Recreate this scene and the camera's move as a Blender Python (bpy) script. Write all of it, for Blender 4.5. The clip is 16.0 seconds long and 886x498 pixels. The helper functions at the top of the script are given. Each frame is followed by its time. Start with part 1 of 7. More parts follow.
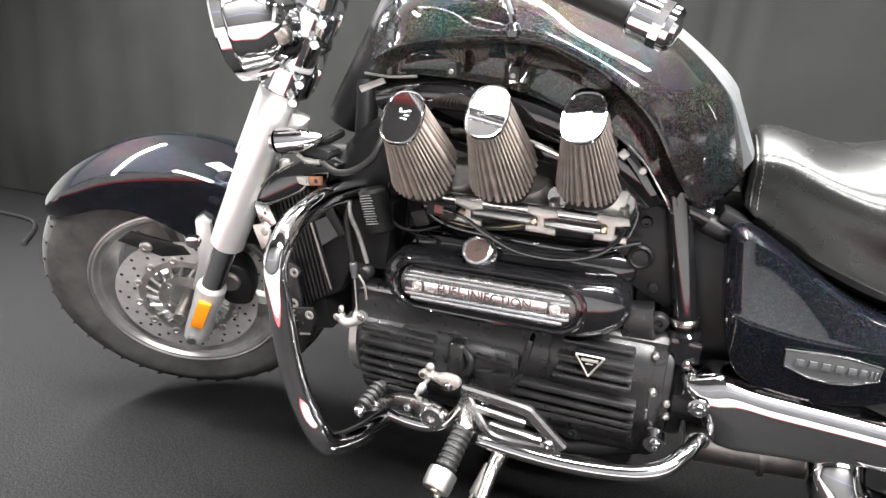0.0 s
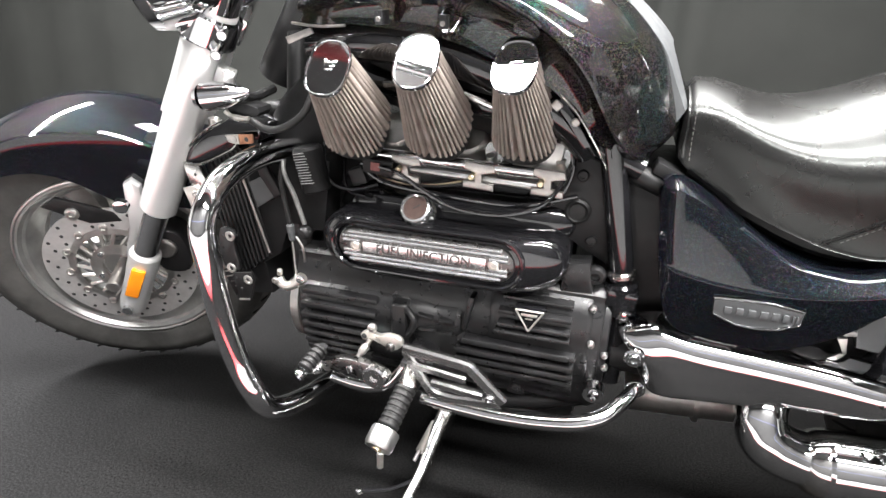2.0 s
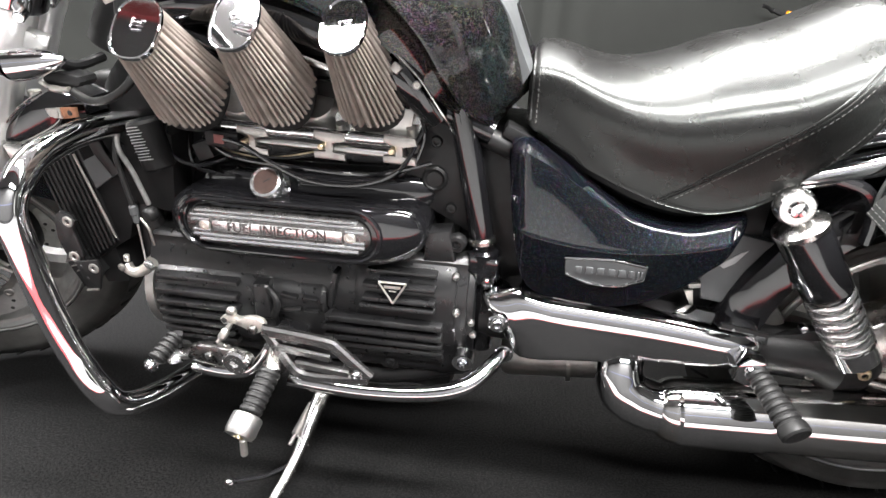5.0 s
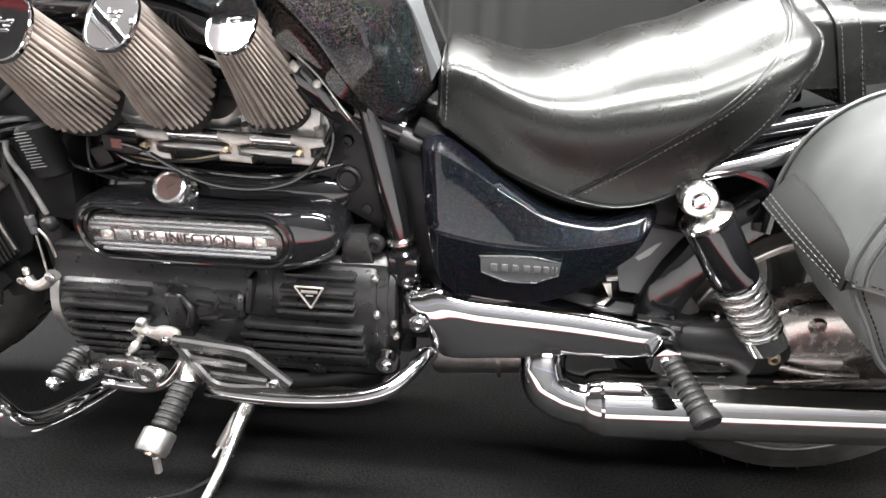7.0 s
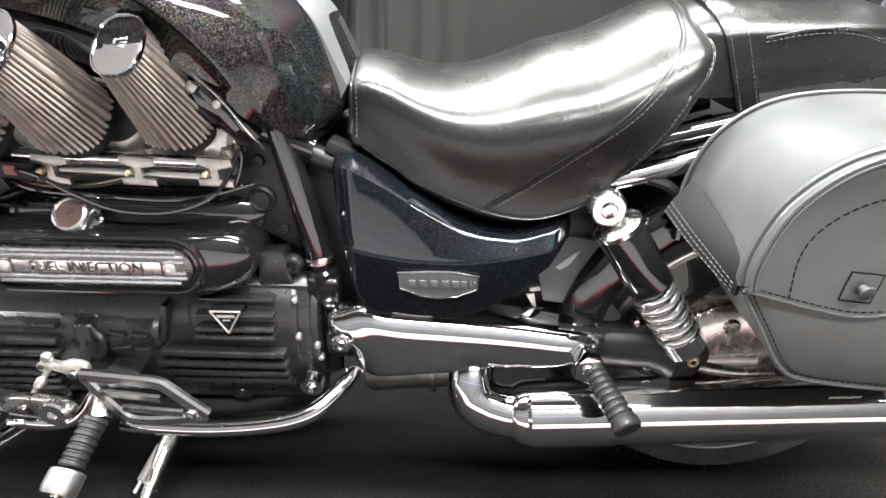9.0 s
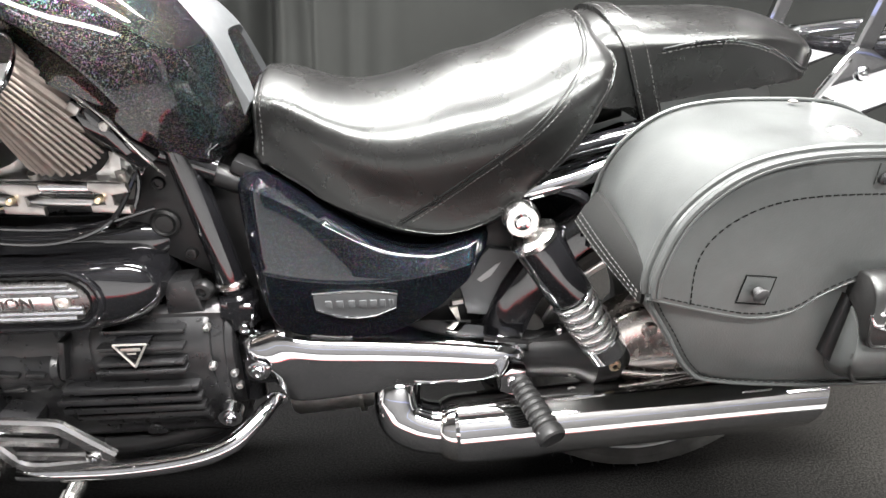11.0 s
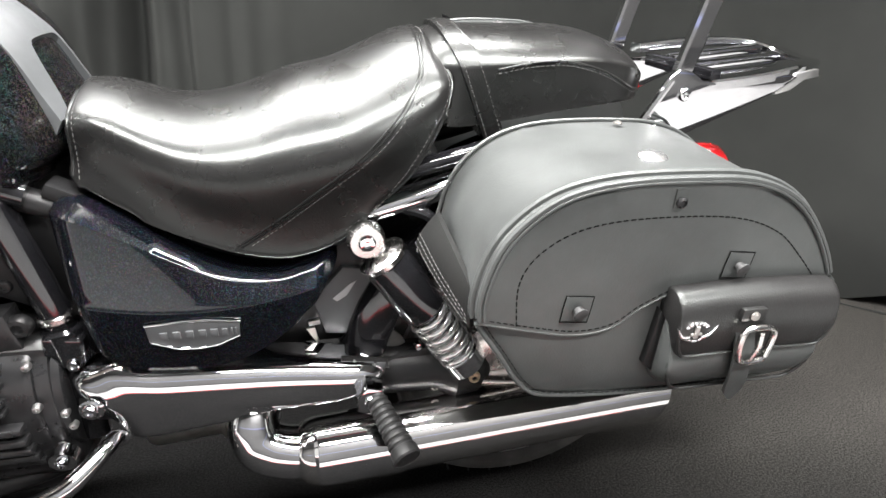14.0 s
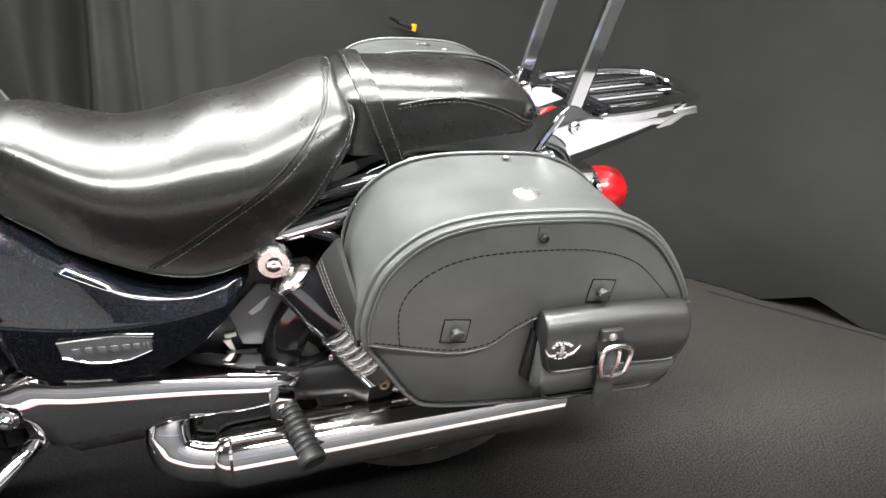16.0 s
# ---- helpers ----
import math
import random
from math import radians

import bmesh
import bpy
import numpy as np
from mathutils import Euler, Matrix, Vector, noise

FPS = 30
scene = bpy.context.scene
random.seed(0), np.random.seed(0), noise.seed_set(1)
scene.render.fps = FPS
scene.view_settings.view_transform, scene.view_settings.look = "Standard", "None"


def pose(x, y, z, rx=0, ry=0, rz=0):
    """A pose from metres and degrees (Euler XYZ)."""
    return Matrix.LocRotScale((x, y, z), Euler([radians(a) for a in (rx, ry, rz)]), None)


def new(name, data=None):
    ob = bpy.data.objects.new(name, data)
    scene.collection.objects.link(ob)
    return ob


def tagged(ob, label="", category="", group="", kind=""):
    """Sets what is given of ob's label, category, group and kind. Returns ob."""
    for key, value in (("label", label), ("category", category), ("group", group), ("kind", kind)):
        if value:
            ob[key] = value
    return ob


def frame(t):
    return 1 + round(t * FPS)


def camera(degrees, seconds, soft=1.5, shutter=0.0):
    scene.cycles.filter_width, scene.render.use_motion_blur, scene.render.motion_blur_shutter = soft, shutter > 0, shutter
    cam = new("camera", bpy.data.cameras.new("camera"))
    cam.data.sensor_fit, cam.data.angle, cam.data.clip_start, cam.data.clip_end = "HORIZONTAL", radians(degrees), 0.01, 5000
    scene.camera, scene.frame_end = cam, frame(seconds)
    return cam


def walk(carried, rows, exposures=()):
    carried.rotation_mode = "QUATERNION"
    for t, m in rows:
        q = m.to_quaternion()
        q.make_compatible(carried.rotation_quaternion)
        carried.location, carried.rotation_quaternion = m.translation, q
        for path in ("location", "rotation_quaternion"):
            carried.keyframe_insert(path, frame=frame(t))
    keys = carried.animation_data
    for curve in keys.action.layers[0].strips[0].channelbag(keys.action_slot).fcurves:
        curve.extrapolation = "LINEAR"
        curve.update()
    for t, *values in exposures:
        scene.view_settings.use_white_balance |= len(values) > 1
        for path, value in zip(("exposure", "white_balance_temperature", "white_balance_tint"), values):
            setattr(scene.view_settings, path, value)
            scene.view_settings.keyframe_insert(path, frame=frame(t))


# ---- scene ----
cam = camera(77.0, 16.0)
ROWS = [
    (0.0, -0.6826, -1.1540, 0.7789, 20.23, -13.11, 3.67),
    (0.5, -0.6743, -1.1464, 0.7805, 19.13, -13.45, 3.57),
    (1.0, -0.6611, -1.1375, 0.7781, 18.31, -14.57, 3.10),
    (1.5, -0.6541, -1.1342, 0.7723, 17.44, -15.41, 3.22),
    (2.0, -0.6441, -1.1286, 0.7626, 16.27, -16.22, 3.41),
    (2.5, -0.6329, -1.1215, 0.7581, 15.05, -16.82, 3.39),
    (3.0, -0.6167, -1.1127, 0.7556, 13.66, -17.53, 3.46),
    (3.5, -0.5996, -1.1058, 0.7510, 12.26, -17.83, 3.32),
    (4.0, -0.5764, -1.0973, 0.7484, 10.97, -17.92, 3.09),
    (6.5, -0.4872, -1.0611, 0.7514, 5.57, -18.09, 2.25),
    (7.0, -0.4659, -1.0551, 0.7557, 4.79, -18.37, 1.97),
    (7.5, -0.4477, -1.0499, 0.7579, 3.96, -18.13, 1.48),
    (8.0, -0.4286, -1.0467, 0.7609, 2.86, -17.95, 1.38),
    (8.5, -0.4175, -1.0431, 0.7621, 1.95, -17.77, 1.29),
    (9.0, -0.3973, -1.0391, 0.7662, 1.01, -17.44, 0.89),
    (11.5, -0.3403, -1.0181, 0.7813, -5.90, -16.79, 0.03),
    (12.0, -0.3251, -1.0141, 0.7865, -7.22, -16.92, 0.30),
    (12.5, -0.3089, -1.0087, 0.7887, -9.00, -16.94, 0.53),
    (13.0, -0.2888, -1.0068, 0.7936, -10.82, -17.12, 0.46),
    (13.5, -0.2708, -1.0097, 0.7971, -12.26, -17.30, 1.02),
    (14.0, -0.2497, -1.0146, 0.8114, -13.25, -17.52, 0.73),
    (14.5, -0.2306, -1.0227, 0.8275, -14.28, -17.83, 0.73),
    (15.0, -0.2077, -1.0369, 0.8429, -15.39, -18.16, 1.32),
    (15.5, -0.1911, -1.0590, 0.8597, -16.47, -18.55, 1.92),
    (16.0, -0.1734, -1.0824, 0.8784, -17.06, -18.54, 2.47),
]
walk(cam, [(t, pose(x, y, z, 0, 0, yaw) @ pose(0, 0, 0, 90 + pitch) @ pose(0, 0, 0, 0, 0, roll)) for t, x, y, z, yaw, pitch, roll in ROWS],
     [(0.0, 0.60), (3.0, 0.46), (7.0, 0.42), (9.0, 0.50), (12.0, 0.60), (14.0, 0.18), (16.0, 0.06)])


# ---- world and lights ----
world = bpy.data.worlds.new("studio")
scene.world = world
world.use_nodes = True
world.node_tree.nodes["Background"].inputs[0].default_value = (0.9, 0.95, 1.0, 1)
world.node_tree.nodes["Background"].inputs[1].default_value = 0.12
# all unseen; the last two are added to brighten the front and left
LAMPS = [(-0.35, -0.85, 2.8, 0.2, 300), (-0.6, 0.3, 2.2, 0.4, 125), (0.7, -2.25, 2.6, 0.3, 230), (-3.2, -0.4, 0.14, 2.2, 400)]
CEILING = 2.55
for x, y, w, d, power in LAMPS:
    lamp = bpy.data.lights.new("panel_lamp", "AREA")
    lamp.shape, lamp.size, lamp.size_y, lamp.energy, lamp.color = "RECTANGLE", w, d, power, (1.0, 0.98, 0.97)
    new("panel_lamp", lamp).matrix_world = pose(x, y, CEILING - 0.07)

# ---- materials ----


class Nodes:
    """Short hand for building one node material."""

    def __init__(self, name, colour, rough=0.5, metal=0.0, coat=0.0, spec=0.5, coat_rough=0.03):
        self.mat = bpy.data.materials.new(name)
        self.mat.use_nodes = True
        self.tree = self.mat.node_tree
        self.bsdf = self.tree.nodes["Principled BSDF"]
        self.put("Base Color", (*colour, 1))
        self.put("Roughness", rough)
        self.put("Metallic", metal)
        self.put("Coat Weight", coat)
        self.put("Coat Roughness", coat_rough)
        self.put("Specular IOR Level", spec)

    def put(self, key, value):
        self.bsdf.inputs[key].default_value = value

    def node(self, kind, **values):
        n = self.tree.nodes.new(kind)
        for key, value in values.items():
            n.inputs[key.replace("_", " ")].default_value = value
        return n

    def link(self, a, b):
        self.tree.links.new(a, b)

    def coords(self):
        return self.node("ShaderNodeTexCoord").outputs["Object"]

    def noise(self, scale, detail=4.0, rough=0.6):
        n = self.node("ShaderNodeTexNoise", Scale=scale, Detail=detail, Roughness=rough)
        self.link(self.coords(), n.inputs["Vector"])
        return n.outputs[0]

    def cells(self, scale):
        n = self.node("ShaderNodeTexVoronoi", Scale=scale)
        self.link(self.coords(), n.inputs["Vector"])
        return n

    def span(self, value, a, b, low=0.3, high=0.7):
        n = self.node("ShaderNodeMapRange")
        for i, v in ((1, low), (2, high), (3, a), (4, b)):
            n.inputs[i].default_value = v
        self.link(value, n.inputs[0])
        return n.outputs[0]

    def mix(self, fac, a, b):
        n = self.tree.nodes.new("ShaderNodeMix")
        n.data_type = "RGBA"
        self.link(fac, n.inputs[0])
        for slot, v in ((6, a), (7, b)):
            if isinstance(v, tuple):
                n.inputs[slot].default_value = (*v, 1)
            else:
                self.link(v, n.inputs[slot])
        return n.outputs[2]

    def bump(self, height, strength, distance):
        n = self.node("ShaderNodeBump", Strength=strength, Distance=distance)
        self.link(height, n.inputs["Height"])
        self.link(n.outputs[0], self.bsdf.inputs["Normal"])
        return n

    def colour(self, out):
        self.link(out, self.bsdf.inputs["Base Color"])

    def rough(self, out):
        self.link(out, self.bsdf.inputs["Roughness"])


def worn(name, colour, rough, metal=0.0, coat=0.0, spec=0.5, vary=0.35, spread=0.12, scale=9.0, grain=260.0, relief=0.15, depth=0.0006):
    """A surface with blotches in tint and gloss and a fine grain."""
    m = Nodes(name, colour, rough, metal, coat, spec)
    big = m.noise(scale, 5)
    dark = tuple(c * (1 - vary) for c in colour)
    light = tuple(min(1, c * (1 + vary)) for c in colour)
    m.colour(m.mix(m.span(big, 0, 1), dark, light))
    m.rough(m.span(m.noise(scale * 3.1, 6), max(0.02, rough - spread), min(1, rough + spread)))
    if relief:
        m.bump(m.noise(grain, 3), relief, depth)
    return m.mat


CHROME = worn("chrome", (0.78, 0.78, 0.79), 0.045, 1.0, vary=0.06, spread=0.025, scale=14, relief=0)
GREY_ALLOY = worn("grey_cast_alloy", (0.36, 0.36, 0.35), 0.42, 0.8, vary=0.2, spread=0.1, scale=20, grain=400, relief=0.15)
CHROME_WORN = worn("pitted_chrome", (0.62, 0.61, 0.59), 0.2, 1.0, vary=0.2, spread=0.1, scale=30, grain=700, relief=0.2)
SATIN = worn("satin_aluminium", (0.62, 0.62, 0.61), 0.34, 1.0, vary=0.06, spread=0.07, scale=12, grain=500, relief=0.06)
CAST = worn("cast_aluminium", (0.5, 0.49, 0.47), 0.42, 1.0, vary=0.2, spread=0.1, scale=24, grain=420, relief=0.25)
BRASS = worn("zinc_plated_steel", (0.62, 0.52, 0.36), 0.35, 1.0, vary=0.2, spread=0.1, scale=30, relief=0)
RUSTY = worn("rusty_steel", (0.3, 0.14, 0.08), 0.75, 0.3, vary=0.4, scale=60, grain=300, relief=0.4)
GLOSS = worn("black_gloss_paint", (0.008, 0.008, 0.009), 0.09, 0, 0.6, vary=0.3, spread=0.05, relief=0)
ENGINE = worn("black_engine_paint", (0.011, 0.011, 0.0115), 0.34, 0, 0, vary=0.35, spread=0.12, scale=22, grain=650, relief=0.25)
PLASTIC = worn("black_plastic", (0.009, 0.009, 0.0093), 0.42, 0, 0, 0.3, vary=0.25, spread=0.1, scale=18, grain=900, relief=0.12)
MATT = worn("matt_black_plastic", (0.006, 0.006, 0.0062), 0.6, 0, 0, 0.2, vary=0.3, spread=0.1, scale=18, grain=900, relief=0.1)
CABLE = worn("dull_cable_sheath", (0.16, 0.16, 0.155), 0.4, 0.4, vary=0.4, spread=0.1, scale=60, relief=0.1)
GREY = worn("grey_plastic", (0.055, 0.058, 0.06), 0.5, 0, 0, vary=0.12, spread=0.08, scale=16, grain=900, relief=0.08)
RUBBER = worn("black_rubber", (0.010, 0.010, 0.010), 0.5, 0, 0, 0.3, vary=0.3, spread=0.12, scale=40, grain=500, relief=0.2)
TYRE = worn("tyre_rubber", (0.058, 0.057, 0.054), 0.75, 0, 0, 0.25, vary=0.35, spread=0.1, scale=16, grain=420, relief=0.25)
TREAD = worn("scuffed_tread", (0.085, 0.085, 0.081), 0.85, 0, 0, 0.25, vary=0.3, scale=18, grain=300, relief=0.35)
SILVER = worn("silver_powder_coat", (0.66, 0.66, 0.655), 0.3, 0.6, 0.3, vary=0.03, spread=0.02, scale=6, relief=0)
POLISHED = worn("polished_alloy", (0.78, 0.77, 0.77), 0.2, 1.0, vary=0.05, spread=0.03, scale=16, relief=0)
STEEL = worn("brushed_steel", (0.42, 0.4, 0.38), 0.38, 1.0, vary=0.2, spread=0.1, scale=40, grain=600, relief=0.15)
DARK_STEEL = worn("dark_worn_steel", (0.14, 0.137, 0.135), 0.3, 1.0, vary=0.3, spread=0.12, scale=40, grain=600, relief=0.1)
WARM_STEEL = worn("bare_brownish_metal", (0.5, 0.465, 0.44), 0.24, 1.0, vary=0.15, spread=0.08, scale=26, grain=500, relief=0.06)
DISC = worn("brake_disc_steel", (0.52, 0.51, 0.5), 0.42, 0.6, vary=0.15, spread=0.08, scale=30, grain=800, relief=0.1)
WHITE = worn("pale_alloy", (0.62, 0.6, 0.56), 0.36, 0.9, vary=0.15, spread=0.1, scale=50, relief=0.1)
THREAD = worn("grey_thread", (0.075, 0.074, 0.072), 0.8, vary=0.2, relief=0)
DARK_THREAD = worn("black_thread", (0.006, 0.006, 0.006), 0.9, spec=0.08, vary=0.2, relief=0)
ROUND_LABEL = worn("paper_label", (0.3, 0.3, 0.3), 0.6, vary=0.1, relief=0)
INK = worn("black_ink", (0.02, 0.02, 0.02), 0.6, vary=0.1, relief=0)
GAUGE_FACE = worn("gauge_face", (0.055, 0.03, 0.024), 0.6, vary=0.3, scale=60, relief=0)
BRIGHT = worn("bright_aluminium", (0.86, 0.86, 0.86), 0.2, 0.95, vary=0.05, spread=0.05, scale=20, relief=0)
LIGHT_FLOOR = worn("pale_concrete", (0.21, 0.21, 0.209), 0.6, vary=0.1, scale=3, relief=0.1)
DARK_WALL = worn("black_wall_paint", (0.02, 0.02, 0.021), 0.8, vary=0.1, scale=3, relief=0.1)
CEILING_PAINT = worn("white_ceiling_paint", (0.72, 0.72, 0.71), 0.9, vary=0.05, scale=3, relief=0.1)
PANEL_PAINT = worn("dark_grey_paint", (0.05, 0.05, 0.05), 0.8, vary=0.06, scale=3, relief=0.1)
HALL_PAINT = worn("dark_hall_paint", (0.06, 0.06, 0.06), 0.9, vary=0.05, scale=3, relief=0.1)
WALL_PAINT = worn("white_wall_paint", (0.62, 0.62, 0.6), 0.85, vary=0.06, scale=3, relief=0.1)
RED_PAINT = worn("red_wall_paint", (0.26, 0.02, 0.024), 0.6, vary=0.15, scale=4, relief=0.05)
FADED_RED = worn("faded_red_print", (0.28, 0.1, 0.09), 0.6, vary=0.2, scale=80, relief=0)
BLUE_PAINT = worn("blue_wall_paint", (0.08, 0.09, 0.16), 0.6, vary=0.15, scale=4, relief=0.05)


def leather(name, colour, rough, cell, relief, wear=0.06, rumple=0.1, spec=0.55):
    m = Nodes(name, colour, rough, spec=spec)
    m.put("Specular Tint", (0.95, 1.0, 0.97, 1))
    big = m.noise(7, 5)
    m.colour(m.mix(m.span(big, 0, 1), tuple(c * 0.7 for c in colour), tuple(c * 1.35 for c in colour)))
    m.rough(m.span(m.noise(11, 6), rough - wear, rough + wear))
    creases = m.cells(cell)
    first = m.bump(creases.outputs["Distance"], relief, 0.0006)
    soft = m.node("ShaderNodeBump", Strength=rumple, Distance=0.004)
    m.link(m.noise(22, 3), soft.inputs["Height"])
    m.link(soft.outputs[0], first.inputs["Normal"])
    return m.mat


SEAT = leather("black_seat_leather", (0.0075, 0.0073, 0.0072), 0.275, 380, 0.18, 0.05, 0.06, 0.42)
BAG = leather("black_bag_leather", (0.043, 0.0455, 0.0445), 0.37, 480, 0.2, 0.06, 0.1, 0.48)
STRAP = leather("dark_strap_leather", (0.006, 0.0058, 0.0056), 0.55, 520, 0.1, 0.05, 0.05, 0.15)
POUCH = leather("black_pouch_leather", (0.010, 0.0095, 0.0095), 0.4, 440, 0.28, 0.06, 0.14)


def flake_paint(name, colour, hues, glow=0.1):
    """Deep paint with fine holographic flakes under clear lacquer."""
    m = Nodes(name, colour, 0.38, 0.0, 1.0, 0.0, 0.045)
    cells = m.cells(2100)
    hue = m.node("ShaderNodeHueSaturation", Saturation=1.3, Value=glow)
    m.link(cells.outputs["Color"], hue.inputs["Color"])
    pick = m.tree.nodes.new("ShaderNodeTexWhiteNoise")
    m.link(cells.outputs["Position"], pick.inputs["Vector"])
    bands = m.node("ShaderNodeTexNoise", Scale=9.0, Detail=2.0, Roughness=0.5)
    m.link(m.coords(), bands.inputs["Vector"])
    ramp = m.tree.nodes.new("ShaderNodeValToRGB")
    ramp.color_ramp.elements[0].position, ramp.color_ramp.elements[1].position = 0.34, 0.66
    ramp.color_ramp.elements[0].color, ramp.color_ramp.elements[1].color = (*hues[0], 1), (*hues[-1], 1)
    for i, shade in enumerate(hues[1:-1]):
        ramp.color_ramp.elements.new(0.34 + 0.32 * (i + 1) / (len(hues) - 1)).color = (*shade, 1)
    m.link(bands.outputs[0], ramp.inputs[0])
    tint = m.node("ShaderNodeMix")
    tint.data_type = "RGBA"
    tint.inputs[0].default_value = 0.6
    m.link(hue.outputs[0], tint.inputs[6])
    m.link(ramp.outputs[0], tint.inputs[7])
    flake = m.span(pick.outputs["Value"], 0, 1, 0.84, 0.98)
    m.colour(m.mix(flake, colour, tint.outputs[2]))
    m.link(flake, m.bsdf.inputs["Metallic"])
    jitter = m.node("ShaderNodeVectorMath")
    jitter.operation = "MULTIPLY_ADD"
    jitter.inputs[1].default_value, jitter.inputs[2].default_value = (0.5, 0.5, 0.5), (-0.25, -0.25, -0.25)
    m.link(cells.outputs["Color"], jitter.inputs[0])
    add = m.node("ShaderNodeVectorMath")
    m.link(m.node("ShaderNodeNewGeometry").outputs["Normal"], add.inputs[0])
    m.link(jitter.outputs[0], add.inputs[1])
    unit = m.node("ShaderNodeVectorMath")
    unit.operation = "NORMALIZE"
    m.link(add.outputs[0], unit.inputs[0])
    m.link(unit.outputs[0], m.bsdf.inputs["Normal"])
    return m.mat


FLAKE = flake_paint("black_flake_paint", (0.003, 0.0033, 0.0035), ((0.03, 0.08, 0.18), (0.03, 0.16, 0.10), (0.20, 0.17, 0.07), (0.16, 0.06, 0.06), (0.04, 0.14, 0.12)), 0.5)
FLAKE_BLUE = flake_paint("midnight_blue_flake_paint", (0.0014, 0.0018, 0.003), ((0.008, 0.022, 0.05), (0.005, 0.04, 0.036), (0.006, 0.026, 0.05), (0.034, 0.014, 0.016), (0.005, 0.036, 0.045)), 0.3)


def pleat_cloth():
    m = Nodes("filter_cotton", (0.36, 0.32, 0.285), 0.9)
    m.colour(m.mix(m.span(m.noise(30, 6), 0, 1), (0.205, 0.174, 0.153), (0.32, 0.278, 0.248)))
    m.bump(m.cells(1100).outputs["Distance"], 0.5, 0.0006)
    return m.mat


def carpet():
    m = Nodes("black_carpet", (0.03, 0.028, 0.026), 0.95, spec=0.06)
    worn_area = m.span(m.noise(1.6, 4), 0, 1, 0.4, 0.7)
    specks = m.span(m.noise(230, 3, 0.9), 0, 1, 0.42, 0.62)
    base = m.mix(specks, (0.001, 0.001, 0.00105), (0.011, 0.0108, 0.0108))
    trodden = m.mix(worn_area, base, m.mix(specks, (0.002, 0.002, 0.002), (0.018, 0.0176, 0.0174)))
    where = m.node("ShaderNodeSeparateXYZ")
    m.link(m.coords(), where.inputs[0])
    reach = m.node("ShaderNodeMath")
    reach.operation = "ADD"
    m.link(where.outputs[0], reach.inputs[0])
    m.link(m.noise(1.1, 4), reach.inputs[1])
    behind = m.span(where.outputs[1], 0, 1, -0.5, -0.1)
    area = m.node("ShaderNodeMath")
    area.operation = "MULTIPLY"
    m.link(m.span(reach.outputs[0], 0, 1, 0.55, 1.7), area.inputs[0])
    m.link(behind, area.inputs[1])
    # brownish dust tone, brightened at the tail end to paint light into the carpet
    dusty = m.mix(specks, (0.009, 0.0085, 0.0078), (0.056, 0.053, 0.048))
    # paler mix by the front wheel: light on the floor put into colour
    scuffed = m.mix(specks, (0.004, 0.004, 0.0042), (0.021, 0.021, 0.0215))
    front_lit = m.mix(m.span(where.outputs[0], 1, 0, -1.9, -1.25), trodden, scuffed)
    m.colour(m.mix(area.outputs[0], front_lit, dusty))
    m.bump(m.noise(700, 3, 0.8), 0.4, 0.0008)
    return m.mat


def drape():
    m = Nodes("dark_drape_cloth", (0.06, 0.062, 0.058), 0.9, spec=0.1)
    m.colour(m.mix(m.span(m.noise(1.3, 5), 0, 1), (0.013, 0.0136, 0.0128), (0.021, 0.022, 0.0205)))
    m.bump(m.noise(500, 2), 0.2, 0.001)
    return m.mat


def lens_plastic(name, colour):
    m = Nodes(name, colour, 0.12, 0, 0.5)
    m.put("Subsurface Weight", 0.15)
    m.bump(m.cells(260).outputs["Distance"], 0.5, 0.001)
    return m.mat


def lamp_panel():
    m = Nodes("lamp_diffuser", (0.9, 0.9, 0.9), 0.4)
    m.put("Emission Color", (1, 0.98, 0.97, 1))
    m.put("Emission Strength", 6.0)
    return m.mat


def heat_chrome():
    m = Nodes("heat_tinted_chrome", (0.75, 0.74, 0.73), 0.09, 1.0)
    where = m.node("ShaderNodeSeparateXYZ")
    m.link(m.coords(), where.inputs[0])
    front = m.span(where.outputs[0], 1, 0, -0.29, -0.235)
    low = m.span(where.outputs[2], 1, 0, 0.205, 0.265)
    both = m.node("ShaderNodeMath")
    both.operation = "MULTIPLY"
    m.link(front, both.inputs[0])
    m.link(low, both.inputs[1])
    m.colour(m.mix(both.outputs[0], (0.76, 0.75, 0.74), (0.36, 0.26, 0.13)))
    m.rough(m.span(m.noise(30, 6), 0.04, 0.14))
    return m.mat


PLEAT, CARPET, DRAPE = pleat_cloth(), carpet(), drape()
AMBER, RED_LENS = lens_plastic("amber_lens", (0.9, 0.28, 0.01)), lens_plastic("red_lens", (0.32, 0.006, 0.008))
PANEL, HEAT = lamp_panel(), heat_chrome()

# ---- building helpers ----
from mathutils.bvhtree import BVHTree

LEAN = pose(0, 0, 0, 9.72)


def thing(name, label, category, m=LEAN, group=""):
    ob = tagged(new(name), label, category, group)
    ob.matrix_world = m
    return ob


def part(name, bm, mat, parent, label="", sharp=32, flat=False):
    """Links a bmesh as one mesh object under its thing or part."""
    bmesh.ops.recalc_face_normals(bm, faces=bm.faces[:])
    if not flat:
        for f in bm.faces:
            f.smooth = True
        for e in bm.edges:
            e.smooth = len(e.link_faces) == 2 and e.calc_face_angle(0) < radians(sharp)
    me = bpy.data.meshes.new(name)
    bm.to_mesh(me)
    bm.free()
    me.materials.append(mat)
    ob = new(name, me)
    ob.parent = parent
    if label:
        ob["label"] = label
    return ob


